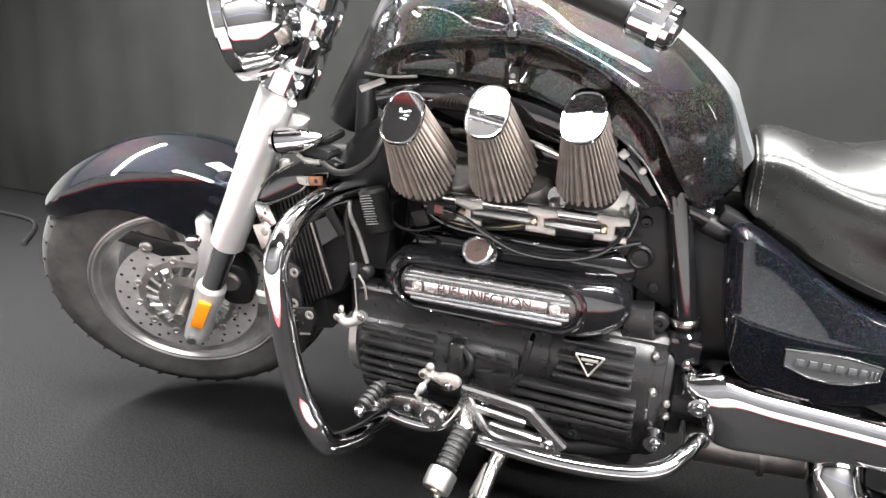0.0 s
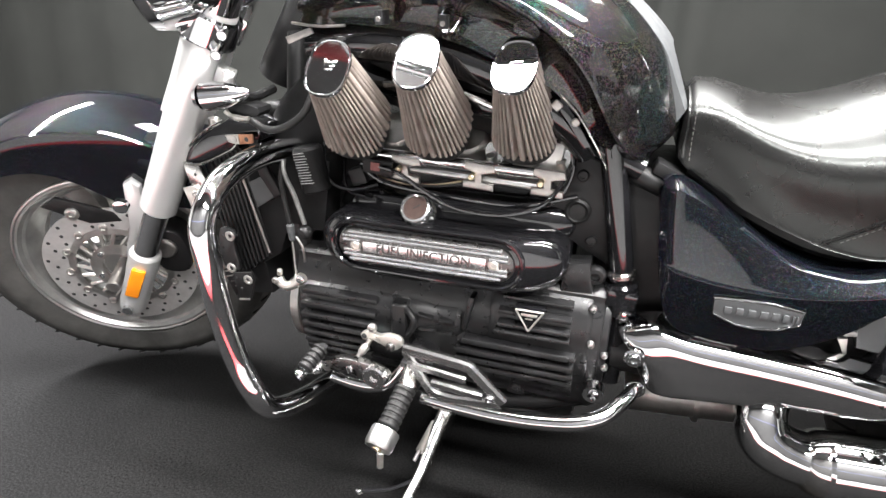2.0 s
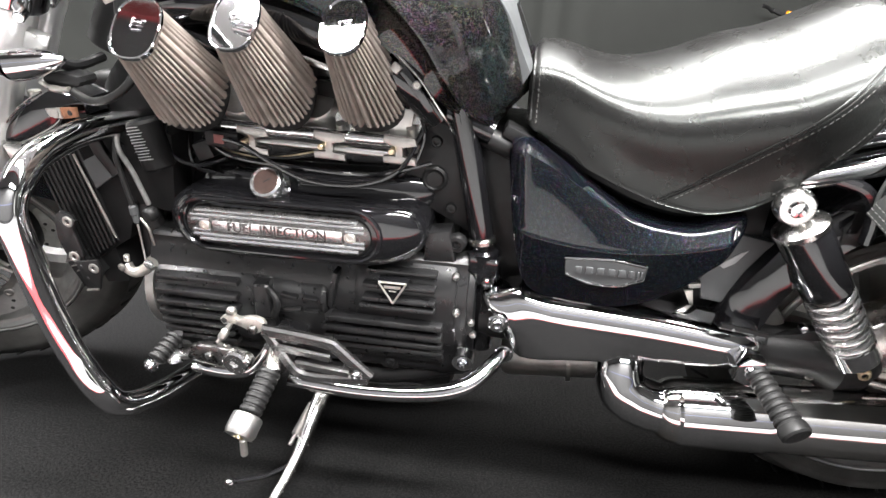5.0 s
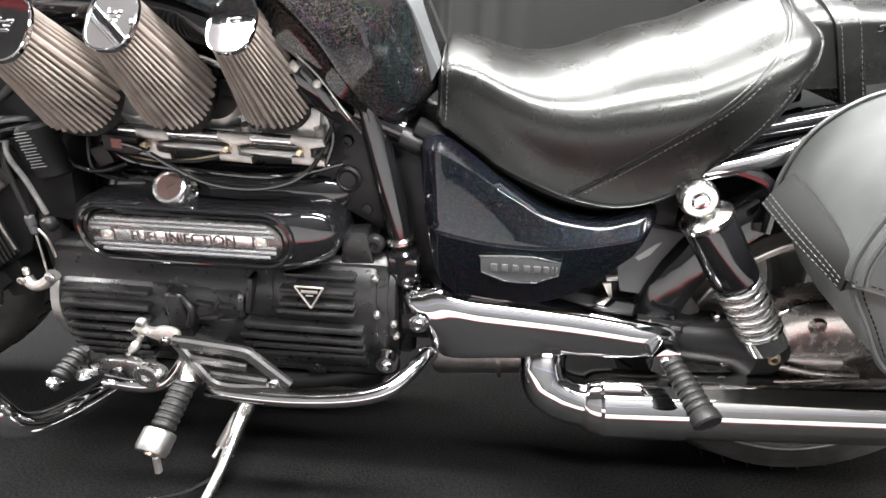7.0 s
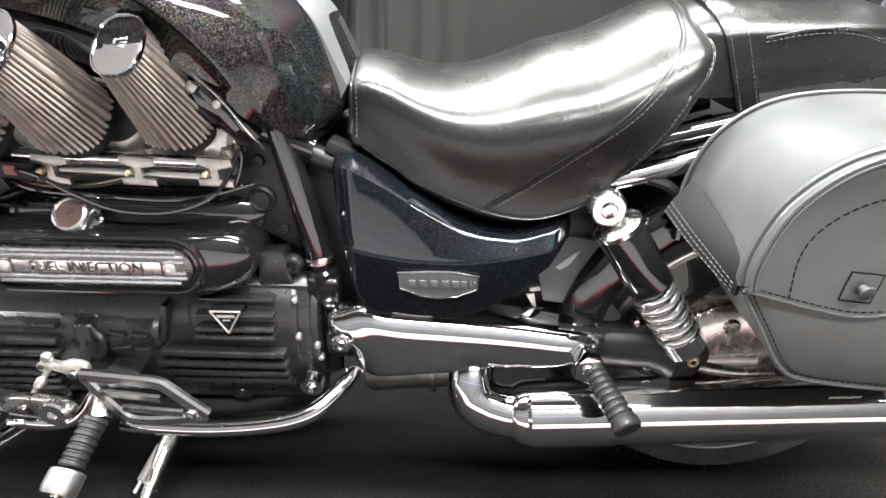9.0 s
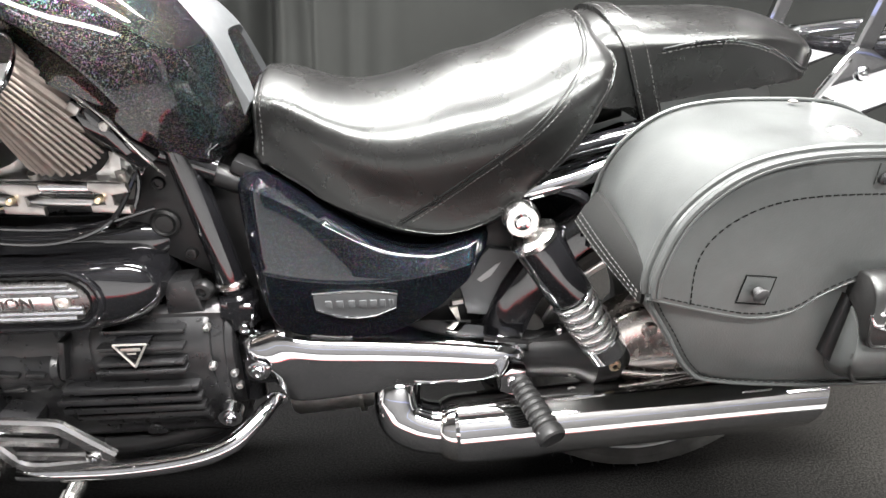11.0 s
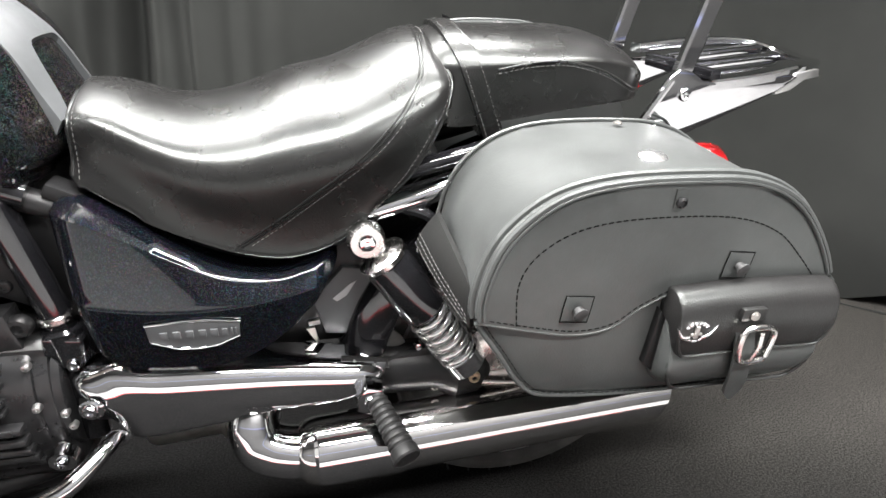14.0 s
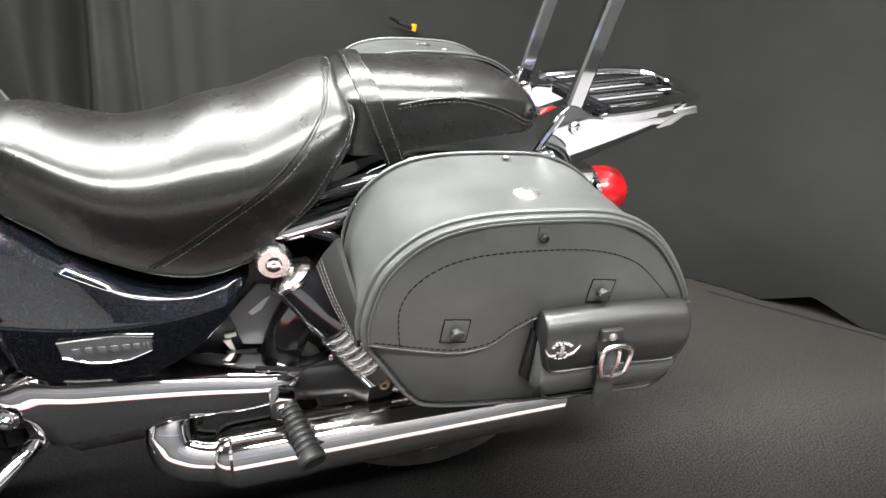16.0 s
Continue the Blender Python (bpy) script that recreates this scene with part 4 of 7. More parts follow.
# triangle badge
TRI = [(-0.766, 0.457), (-0.716, 0.457), (-0.741, 0.414)]
tri_badge = part("triangle_badge", plate(TRI, -0.17, -0.193, 0.003), GLOSS, engine, "black triangular maker's badge with a white rim")
for a, b in zip(TRI, TRI[1:] + TRI[:1]):
    a, b = Vector(a).lerp(Vector((-0.741, 0.443)), 0.08), Vector(b).lerp(Vector((-0.741, 0.443)), 0.08)
    part("badge_edge", tube([(a.x, -0.1935, a.y), (b.x, -0.1935, b.y)], 0.0017, 8, 1), WHITE, tri_badge)
part("badge_mark", block((-0.741, -0.194, 0.4475), (0.027, 0.002, 0.005), bevel=0.0005), WHITE, tri_badge)
part("badge_mark", block((-0.741, -0.194, 0.4405), (0.012, 0.002, 0.002), bevel=0.0005), WHITE, tri_badge)
# filler cap with a dial
cap = under("filler_gauge", along((-0.944, -0.15, 0.585), (-0.944, -0.42, 0.80)))
cap["label"] = "chrome filler cap with a small dial"
part("neck", lathe([(0.027, 0), (0.028, 0.004), (0.025, 0.006), (0.028, 0.010), (0.025, 0.013), (0.028, 0.017), (0.025, 0.02)], Matrix(), 32), CHROME, cap)
part("cap", lathe([(0.026, 0.02), (0.0268, 0.024), (0.0268, 0.034), (0.0250, 0.038), (0.0215, 0.0395), (0.0195, 0.0365)], Matrix(), 32), BRIGHT, cap)
part("dial", lathe([(0.0198, 0.0355), (0.0195, 0.037), (0.001, 0.0372)], Matrix(), 28), GAUGE_FACE, cap, "brownish dial face")
part("needle", block((0.003, 0.002, 0.0378), (0.014, 0.0015, 0.001), (0, 0, 35), 0.0002), INK, cap)
# throttle bodies, rails and wiring
induction = under("throttle_bodies")
induction["label"] = "bare metal throttle bodies and fuel rails"
part("fuel_rail", rod((-1.02, -0.145, 0.684), (-0.735, -0.145, 0.676), 0.0095), BRIGHT, induction)
part("fuel_rail", rod((-0.985, -0.14, 0.662), (-0.74, -0.14, 0.652), 0.0068), SATIN, induction)
for x in (-1.0, -0.875, -0.765):
    part("body", lathe([(0.034, 0), (0.036, 0.01), (0.036, 0.05), (0.03, 0.06)], along((x, -0.075, 0.68), (x, -0.13, 0.735)), 28), CAST, induction)
    part("injector", lathe([(0.008, 0), (0.01, 0.005), (0.01, 0.03), (0.007, 0.035), (0.007, 0.045)], along((x + 0.045, -0.12, 0.655), (x + 0.045, -0.14, 0.70)), 14), WHITE, induction)
    part("bracket", plate([(x + 0.005, 0.644), (x + 0.055, 0.641), (x + 0.055, 0.652), (x + 0.036, 0.655), (x + 0.036, 0.668), (x + 0.058, 0.672), (x + 0.055, 0.684), (x + 0.008, 0.687), (x + 0.006, 0.676), (x + 0.024, 0.669), (x + 0.024, 0.656), (x + 0.005, 0.655)], -0.156, -0.147, 0.002), STEEL, induction, "cast alloy rail bracket")
    part("seat_ring", lathe([(0.018, 0), (0.02, 0.003), (0.02, 0.02), (0.017, 0.024)], along((x + 0.05, -0.10, 0.695), (x + 0.05, -0.13, 0.70)), 20), BRIGHT, induction)
    part("screw_post", rod((x + 0.02, -0.15, 0.664), (x + 0.02, -0.165, 0.664), 0.005), BRASS, induction)
part("sensor_block", block((-1.015, -0.15, 0.665), (0.055, 0.03, 0.026), (0, 5, 0), 0.004), PLASTIC, induction)
part("sensor_label", block((-1.018, -0.167, 0.667), (0.016, 0.002, 0.014), (0, 5, 0), 0.0005), FADED_RED, induction, "small red label")
part("connector", block((-0.735, -0.12, 0.70), (0.034, 0.034, 0.05), (0, 10, 0), 0.006), CAST, induction)
part("connector", block((-0.712, -0.09, 0.665), (0.022, 0.022, 0.022), (0, 10, 0), 0.004), BRASS, induction)
part("plug", block((-1.06, -0.14, 0.64), (0.03, 0.022, 0.03), (0, -20, 0), 0.004), PLASTIC, induction)
for k, pts in enumerate(([(-1.05, -0.15, 0.665), (-0.98, -0.175, 0.665), (-0.93, -0.18, 0.64), (-0.87, -0.18, 0.615), (-0.79, -0.18, 0.615), (-0.73, -0.165, 0.64), (-0.70, -0.13, 0.70)],
                         [(-1.06, -0.14, 0.66), (-1.0, -0.165, 0.64), (-0.9, -0.165, 0.63), (-0.78, -0.16, 0.625), (-0.69, -0.13, 0.64)],
                         [(-1.13, -0.12, 0.72), (-1.12, -0.15, 0.64), (-1.08, -0.15, 0.615), (-1.02, -0.15, 0.63)],
                         [(-1.10, -0.10, 0.70), (-1.09, -0.14, 0.62), (-1.05, -0.14, 0.60)],
                         [(-0.72, -0.13, 0.75), (-0.70, -0.135, 0.69), (-0.715, -0.14, 0.64), (-0.74, -0.14, 0.62)])):
    part("hose", tube(pts, 0.0036, 8, 6), GLOSS, induction)
for dx in (0.0, 0.018, 0.034):
    part("wire", tube([(-1.06 + dx, -0.12, 0.66), (-1.03 + dx, -0.155, 0.645), (-0.95 + dx, -0.155, 0.64), (-0.88 + dx, -0.13, 0.65)], 0.0022, 6, 5), BRASS if dx == 0.018 else RUBBER, induction)

# air filters


def air_filter(tip, base_at, label):
    f = under("air_filter")
    f["label"] = label
    tip, base_at = Vector(tip), Vector(base_at)
    m = along(base_at, tip)
    z = (tip - base_at).normalized()
    x = Vector((1, 0, 0))
    x = (x - z * x.dot(z)).normalized()
    y = z.cross(x)
    length = (tip - base_at).length
    def oval(a, wx, wy):
        k = 2.6
        c, s = math.cos(a), math.sin(a)
        return x * (math.copysign(abs(c) ** (2 / k), c) * wx) + y * (math.copysign(abs(s) ** (2 / k), s) * wy)
    wx0, wy0, wx1, wy1 = 0.053, 0.058, 0.027, 0.040
    n = 37
    rings = []
    for t in (0.0, 0.1, 0.35, 0.65, 0.97):
        wx, wy = wx0 + (wx1 - wx0) * t, wy0 + (wy1 - wy0) * t
        deep = 0.011 * (1 - 0.5 * t)
        ring = []
        for k in range(n * 4):
            a = k * math.tau / (n * 4)
            cut = (0, 0.16, 1, 0.16)[k % 4] * deep
            p = oval(a, wx, wy)
            ring.append(base_at + z * (length * t) + p * (1 - cut / p.length))
        rings.append(ring)
    part("pleats", skin(rings), PLEAT, f, "pleated grey-beige cotton", 20)
    def band(t0, t1, grow, mat, name, lab=""):
        prof = []
        for t, g in ((t0, grow - 0.002), (t0, grow), (t1, grow), (t1, grow - 0.003)):
            tt = min(1, max(0, t))
            wx, wy = wx0 + (wx1 - wx0) * tt + g, wy0 + (wy1 - wy0) * tt + g
            prof.append([base_at + z * (length * t) + oval(k * math.tau / 56, wx, wy) for k in range(56)])
        return part(name, skin(prof), mat, f, lab)
    band(-0.14, 0.0, -0.006, RUBBER, "rubber_base")
    top = band(0.968, 1.0, 0.0012, CHROME, "end_cap", "oval chrome end cap")
    edge_ring = [base_at + z * (length * 1.0 + 0.0006) + oval(k * math.tau / 56, wx1 + 0.0012, wy1 + 0.0012) for k in range(56)]
    part("cap_rim", tube(edge_ring, 0.0014, 8, 1, None, True), CHROME, top)
    mark = [(-0.007, 0.008, 0.003, 0.018), (0.0, 0.009, 0.012, 0.004), (0.006, 0.003, 0.010, 0.003), (0.009, 0.011, 0.007, 0.007), (0.002, -0.004, 0.014, 0.004)]
    for dx, dy, w, h in mark:
        b = block((dx * 0.8, dy * 0.8, length * 1.0 + 0.0002), (w * 0.75, h * 0.75, 0.0010), bevel=0.0004)
        basis = Matrix((x, y, z)).transposed().to_4x4()
        bmesh.ops.transform(b, matrix=Matrix.Translation(base_at) @ basis, verts=b.verts[:])
        part("cap_mark", b, CHROME, top)
    return f


air_filter((-1.018, -0.301, 0.841), (-1.035, -0.188, 0.742), "conical air filter with an oval chrome cap")
air_filter((-0.904, -0.275, 0.851), (-0.908, -0.165, 0.744), "conical air filter with an oval chrome cap")
air_filter((-0.782, -0.235, 0.845), (-0.776, -0.135, 0.742), "conical air filter with an oval chrome cap")

# ---- radiator and its plumbing ----
rad = under("radiator")
rad["label"] = "black radiator with finned core and scuffed bare brackets"
LEAN_BACK = Matrix.Translation((-1.335, 0.0, 0.52)) @ Matrix.Rotation(radians(-9), 4, "Y")


def leaning(bm):
    bmesh.ops.transform(bm, matrix=LEAN_BACK, verts=bm.verts[:])
    return bm


part("core", leaning(block((0.02, 0.02, 0), (0.05, 0.33, 0.32), bevel=0.004)), PLASTIC, rad)
part("core_back", plate([(-1.375, 0.64), (-1.275, 0.68), (-1.20, 0.64), (-1.185, 0.58), (-1.235, 0.465), (-1.33, 0.405)], -0.150, -0.08, 0.004), MATT, rad)
for k in range(10):
    u = k / 9
    top, low = Vector((-1.366 + 0.084 * u, -0.164, 0.635 + 0.038 * u)), Vector((-1.326 + 0.080 * u, -0.164, 0.413 + 0.056 * u))
    part("fin", tube([top, (top + low) / 2, low], 0.0024, 4, 1), PLASTIC, rad)
part("fin_strip", tube([(-1.281, -0.170, 0.625), (-1.262, -0.171, 0.55), (-1.245, -0.170, 0.476)], 0.0022, 6, 2), STEEL, rad, "scuffed bare edge")
part("blank", plate([(-1.270, 0.613), (-1.232, 0.631), (-1.213, 0.595), (-1.259, 0.565)], -0.168, -0.162, 0.001), GREY, rad)
part("top_housing", plate([(-1.394, 0.656), (-1.336, 0.702), (-1.280, 0.731), (-1.216, 0.723), (-1.225, 0.696), (-1.263, 0.695), (-1.280, 0.676), (-1.353, 0.644), (-1.392, 0.643)], -0.185, 0.17, 0.006, None, 3), GLOSS, rad, "gloss black top tank")
part("seam", tube([(-1.392, -0.187, 0.645), (-1.352, -0.188, 0.645), (-1.280, -0.188, 0.677), (-1.264, -0.188, 0.694)], 0.0026, 6, 3), CHROME_WORN, rad, "scratched bare seam")
part("seam", tube([(-1.396, -0.186, 0.655), (-1.338, -0.186, 0.703), (-1.290, -0.186, 0.728)], 0.0020, 6, 2), CHROME_WORN, rad, "scratched bare seam")
part("filler_stub", rod((-1.338, -0.150, 0.705), (-1.338, -0.150, 0.722), 0.010), WHITE, rad)
bolt("screw", (-1.352, -0.150, 0.690), (0, -0.3, 1), 0.010, rad, PLASTIC, 0.008)
scuffed = part("bracket", plate([(-1.386, 0.642), (-1.352, 0.643), (-1.338, 0.608), (-1.359, 0.595), (-1.378, 0.607)], -0.194, -0.186, 0.002), CHROME_WORN, rad, "scratched bare bracket")
bolt("rivet", (-1.362, -0.1935, 0.626), (0, -1, 0), 0.003, scuffed, INK, 0.001)
lower = part("bracket", plate([(-1.393, 0.599), (-1.365, 0.606), (-1.351, 0.593), (-1.362, 0.562), (-1.377, 0.550)], -0.199, -0.193, 0.002), WHITE, rad, "scratched bare bracket")
bolt("screw", (-1.364, -0.199, 0.590), (0, -1, 0), 0.0075, lower, STEEL, 0.004)
lug = part("side_lug", plate(spline([(-1.332, 0.522), (-1.312, 0.526), (-1.297, 0.512), (-1.306, 0.496), (-1.304, 0.470), (-1.302, 0.442), (-1.318, 0.428), (-1.336, 0.445), (-1.342, 0.480)], 2, True), -0.192, -0.184, 0.002), ENGINE, rad)
for x, z, r in ((-1.311, 0.510, 0.010), (-1.320, 0.441, 0.0105)):
    part("washer", lathe([(r * 0.42, 0), (r, 0), (r, 0.002), (r * 0.9, 0.003), (r * 0.5, 0.003), (r * 0.42, 0.001)], along((x, -0.191, z), (x, -1, z)), 20), CAST, lug, "bare metal washer")
    part("hollow", rod((x, -0.19, z), (x, -0.1922, z), r * 0.42, 12), INK, lug)
slotted = part("slotted_bracket", plate([(-1.315, 0.435), (-1.271, 0.443), (-1.267, 0.425), (-1.281, 0.382), (-1.306, 0.378)], -0.200, -0.193, 0.002), PLASTIC, rad)
part("washer", lathe([(0.004, 0), (0.0098, 0), (0.0098, 0.002), (0.0085, 0.003), (0.005, 0.003), (0.004, 0.001)], along((-1.280, -0.199, 0.426), (-1.280, -1, 0.426)), 20), CAST, slotted, "bare metal washer")
part("fold", tube([(-1.306, -0.201, 0.379), (-1.282, -0.201, 0.383)], 0.0022, 6, 1), STEEL, slotted)
for x, z in ((-1.305, 0.427), (-1.298, 0.404)):
    part("slot", rod((x, -0.1985, z), (x, -0.2006, z), 0.003, 10), INK, slotted)
oil_cooler = part("oil_cooler", plate([(-1.352, 0.425), (-1.322, 0.436), (-1.300, 0.395), (-1.330, 0.37)], -0.182, -0.06, 0.003), PLASTIC, rad)
for k in range(6):
    part("cooler_fin", tube([(-1.348 + 0.0085 * k - 0.002, -0.184, 0.424 - 0.009 * k), (-1.332 + 0.0085 * k, -0.184, 0.430 - 0.009 * k)], 0.0016, 4, 1), STEEL, oil_cooler)
tab = part("tab", plate([(-1.280, 0.706), (-1.254, 0.709), (-1.254, 0.692), (-1.275, 0.694)], -0.199, -0.194, 0.001), CAST, rad)
part("washer", lathe([(0.003, 0), (0.007, 0), (0.007, 0.002), (0.003, 0.002)], along((-1.264, -0.199, 0.700), (-1.264, -1, 0.700)), 16), STEEL, tab)
rust = part("rusty_tab", plate([(-1.2535, 0.709), (-1.226, 0.711), (-1.227, 0.696), (-1.2525, 0.692)], -0.199, -0.194, 0.001), RUSTY, rad, "rusty steel tab")
part("hollow", rod((-1.238, -0.197, 0.702), (-1.238, -0.2, 0.702), 0.0042, 12), INK, rust)
part("stay", plate([(-1.258, 0.705), (-1.235, 0.70), (-1.22, 0.64), (-1.20, 0.60), (-1.215, 0.59), (-1.24, 0.63)], -0.175, -0.165, 0.002), PLASTIC, rad)
can = under("oil_filter_can")
part("can", lathe([(0.022, 0), (0.026, 0.004), (0.026, 0.075), (0.022, 0.08)], along((-1.134, -0.16, 0.61), (-1.150, -0.16, 0.70)), 28), MATT, can)
for k in range(12):
    part("print", block((-1.137 - 0.0011 * k, -0.1862, 0.631 + 0.0046 * k), (0.026 - 0.003 * (k % 3), 0.0012, 0.0013), (0, -10, 0), 0.0003), ROUND_LABEL, can, "line of small print")
hoses = under("coolant_hoses")
part("hose", tube([(-1.221, -0.20, 0.736), (-1.191, -0.205, 0.724), (-1.154, -0.205, 0.731), (-1.124, -0.20, 0.752), (-1.113, -0.19, 0.775), (-1.105, -0.16, 0.81)], 0.0062, 12, 6), RUBBER, hoses)
part("hose", tube([(-1.28, -0.08, 0.72), (-1.22, -0.10, 0.73), (-1.17, -0.11, 0.69), (-1.15, -0.10, 0.62)], 0.02, 14, 6), MATT, hoses)
part("air_duct", pillow(spline([(-1.25, 0.72), (-1.17, 0.80), (-1.10, 0.78), (-1.11, 0.68), (-1.16, 0.62), (-1.23, 0.64)], 5, True), 0.0, -0.09, 0.05, (-1.17, 0.71)), MATT, hoses)
part("reservoir", block((-1.17, -0.09, 0.60), (0.10, 0.12, 0.15), (0, 10, 0), 0.02), MATT, hoses)
fit_hose = under("cable_bracket")
part("connector", plate(spline([(-1.268, 0.755), (-1.244, 0.762), (-1.208, 0.756), (-1.211, 0.742), (-1.231, 0.739), (-1.263, 0.743)], 2, True), -0.198, -0.16, 0.003), PLASTIC, fit_hose)
part("clip", tube([(-1.267, -0.203, 0.748), (-1.258, -0.204, 0.742), (-1.246, -0.204, 0.739), (-1.234, -0.204, 0.7385), (-1.223, -0.203, 0.739)], [0.0045, 0.0035, 0.0055, 0.004, 0.0045], 8, 4), WHITE, fit_hose, "bare alloy lever clip")
part("cable", tube([(-1.186, -0.17, 0.676), (-1.186, -0.19, 0.640), (-1.185, -0.19, 0.607), (-1.179, -0.19, 0.552)], 0.0042, 10, 6), RUBBER, fit_hose)
part("sleeve", lathe([(0.005, 0), (0.0072, 0.003), (0.0072, 0.016), (0.0058, 0.018), (0.0058, 0.030), (0.003, 0.034)], along((-1.179, -0.19, 0.552), (-1.178, -0.19, 0.518)), 16), GREY, fit_hose)
part("cable", tube([(-1.178, -0.19, 0.520), (-1.174, -0.196, 0.487), (-1.168, -0.205, 0.455)], 0.0018, 8, 4), STEEL, fit_hose)
part("cable", tube([(-1.186, -0.165, 0.680), (-1.183, -0.185, 0.650), (-1.167, -0.185, 0.607), (-1.152, -0.185, 0.553)], 0.0042, 10, 6), CABLE, fit_hose, "dull silver cable")
part("knob", lathe([(0.005, 0), (0.0125, 0.002), (0.0135, 0.008), (0.0125, 0.014), (0.009, 0.018), (0.003, 0.0195)], along((-1.150, -0.178, 0.538), (-1.165, -0.24, 0.530)), 24), PLASTIC, fit_hose)
part("hook", tube([(-1.166, -0.195, 0.531), (-1.155, -0.196, 0.514), (-1.153, -0.196, 0.498), (-1.154, -0.194, 0.482)], 0.0022, 8, 4), STEEL, fit_hose)
part("lever_arm", tube([(-1.203, -0.21, 0.448), (-1.196, -0.213, 0.440), (-1.182, -0.215, 0.438), (-1.165, -0.213, 0.446), (-1.152, -0.21, 0.459)], [0.0095, 0.009, 0.009, 0.0095, 0.0105], 12, 5), WHITE, fit_hose, "pale cast clutch arm")
part("nub", rod((-1.200, -0.21, 0.455), (-1.197, -0.212, 0.468), 0.005, 10), WHITE, fit_hose)
bolt("pin", (-1.204, -0.219, 0.448), (0, -1, 0), 0.007, fit_hose, STEEL, 0.004)
bolt("pin", (-1.152, -0.219, 0.459), (0, -1, 0), 0.0085, fit_hose, BRIGHT, 0.004, False)

# ---- crash bar ----
guard = under("crash_bar")
guard["label"] = "thick chrome crash bar looping out beside the engine"
part("bar", tube([(-1.145, -0.07, 0.68), (-1.172, -0.11, 0.677), (-1.192, -0.16, 0.680), (-1.203, -0.22, 0.681), (-1.205, -0.27, 0.678), (-1.203, -0.32, 0.669), (-1.201, -0.358, 0.647), (-1.202, -0.378, 0.615), (-1.20, -0.38, 0.565), (-1.199, -0.376, 0.469), (-1.185, -0.375, 0.384), (-1.160, -0.374, 0.318), (-1.147, -0.355, 0.278), (-1.133, -0.30, 0.252), (-1.114, -0.22, 0.236), (-1.085, -0.14, 0.235)], 0.0195, 22, 6), CHROME, guard)
part("clamp", rod((-1.135, -0.06, 0.68), (-1.168, -0.105, 0.678), 0.026), GLOSS, guard)

# ---- tank ----
tank = under("fuel_tank")
tank["label"] = "black teardrop fuel tank with holographic flake"
# stations: lower lip, inner fold, crease, shoulder and crown, each x and z, and the half width of the crease
STATIONS = [
    ((-1.145, 0.872), (-1.135, 0.895), (-1.125, 0.91), (-1.13, 0.97), (-1.13, 1.0), 0.185),
    ((-1.040, 0.884), (-1.035, 0.913), (-1.03, 0.938), (-1.04, 1.015), (-1.04, 1.05), 0.225),
    ((-0.896, 0.871), (-0.885, 0.912), (-0.875, 0.945), (-0.885, 1.02), (-0.89, 1.065), 0.24),
    ((-0.813, 0.844), (-0.80, 0.885), (-0.79, 0.917), (-0.785, 0.975), (-0.79, 1.012), 0.238),
    ((-0.748, 0.817), (-0.737, 0.852), (-0.728, 0.878), (-0.712, 0.938), (-0.703, 0.966), 0.232),
    ((-0.707, 0.781), (-0.698, 0.81), (-0.69, 0.835), (-0.654, 0.895), (-0.637, 0.918), 0.22),
    ((-0.675, 0.742), (-0.668, 0.765), (-0.663, 0.785), (-0.612, 0.845), (-0.585, 0.868), 0.202),
    ((-0.646, 0.716), (-0.642, 0.727), (-0.636, 0.738), (-0.590, 0.795), (-0.558, 0.815), 0.175),
    ((-0.612, 0.702), (-0.608, 0.706), (-0.602, 0.71), (-0.567, 0.745), (-0.535, 0.765), 0.135),
    ((-0.590, 0.705), (-0.585, 0.71), (-0.582, 0.715), (-0.560, 0.735), (-0.54, 0.745), 0.08),
]
rings = []
dense = []
for k in range(5):
    dense.append(spline([(s[k][0], s[k][1], s[5]) for s in STATIONS], 5))
for i in range(len(dense[0])):
    lip, fold, crease, shoulder, crown = (d[i] for d in dense)
    w = crease.z
    left = [(lip.x + 0.01, -w + 0.10, lip.y + 0.004), (lip.x, -w + 0.045, lip.y), (lip.x - 0.001, -w + 0.034, lip.y + 0.004), (fold.x, -w + 0.036, fold.y), (crease.x - 0.001, -w + 0.016, crease.y - 0.010), (crease.x, -w - 0.001, crease.y - 0.003),
            (crease.x + 0.002, -w - 0.001, crease.y + 0.003), (crease.x + 0.004, -w + 0.003, crease.y + 0.010), (crease.x * 0.6 + shoulder.x * 0.4, -w * 0.955, crease.y * 0.6 + shoulder.y * 0.4), (crease.x * 0.2 + shoulder.x * 0.8, -w * 0.845, crease.y * 0.2 + shoulder.y * 0.8), (shoulder.x, -w * 0.772, shoulder.y), (shoulder.x * 0.93 + crown.x * 0.07, -w * 0.735, shoulder.y * 0.9 + crown.y * 0.1 + 0.002), (shoulder.x * 0.5 + crown.x * 0.5, -w * 0.45, shoulder.y * 0.35 + crown.y * 0.65), (crown.x, 0, crown.y)]
    ring = left + [(x, -y, z) for x, y, z in left[-2::-1]]
    rings.append([Vector(p) for p in ring])
part("shell", skin(rings), FLAKE, tank, "", 70)
inner = under("tank_underside")
inner["label"] = "black plastic air duct under the tank"
part("duct", tube([(-1.13, -0.12, 0.845), (-1.0, -0.165, 0.862), (-0.88, -0.165, 0.845), (-0.79, -0.155, 0.81), (-0.72, -0.145, 0.76), (-0.68, -0.13, 0.71)], [0.03, 0.03, 0.03, 0.03, 0.027, 0.02], 14, 6), GLOSS, inner)
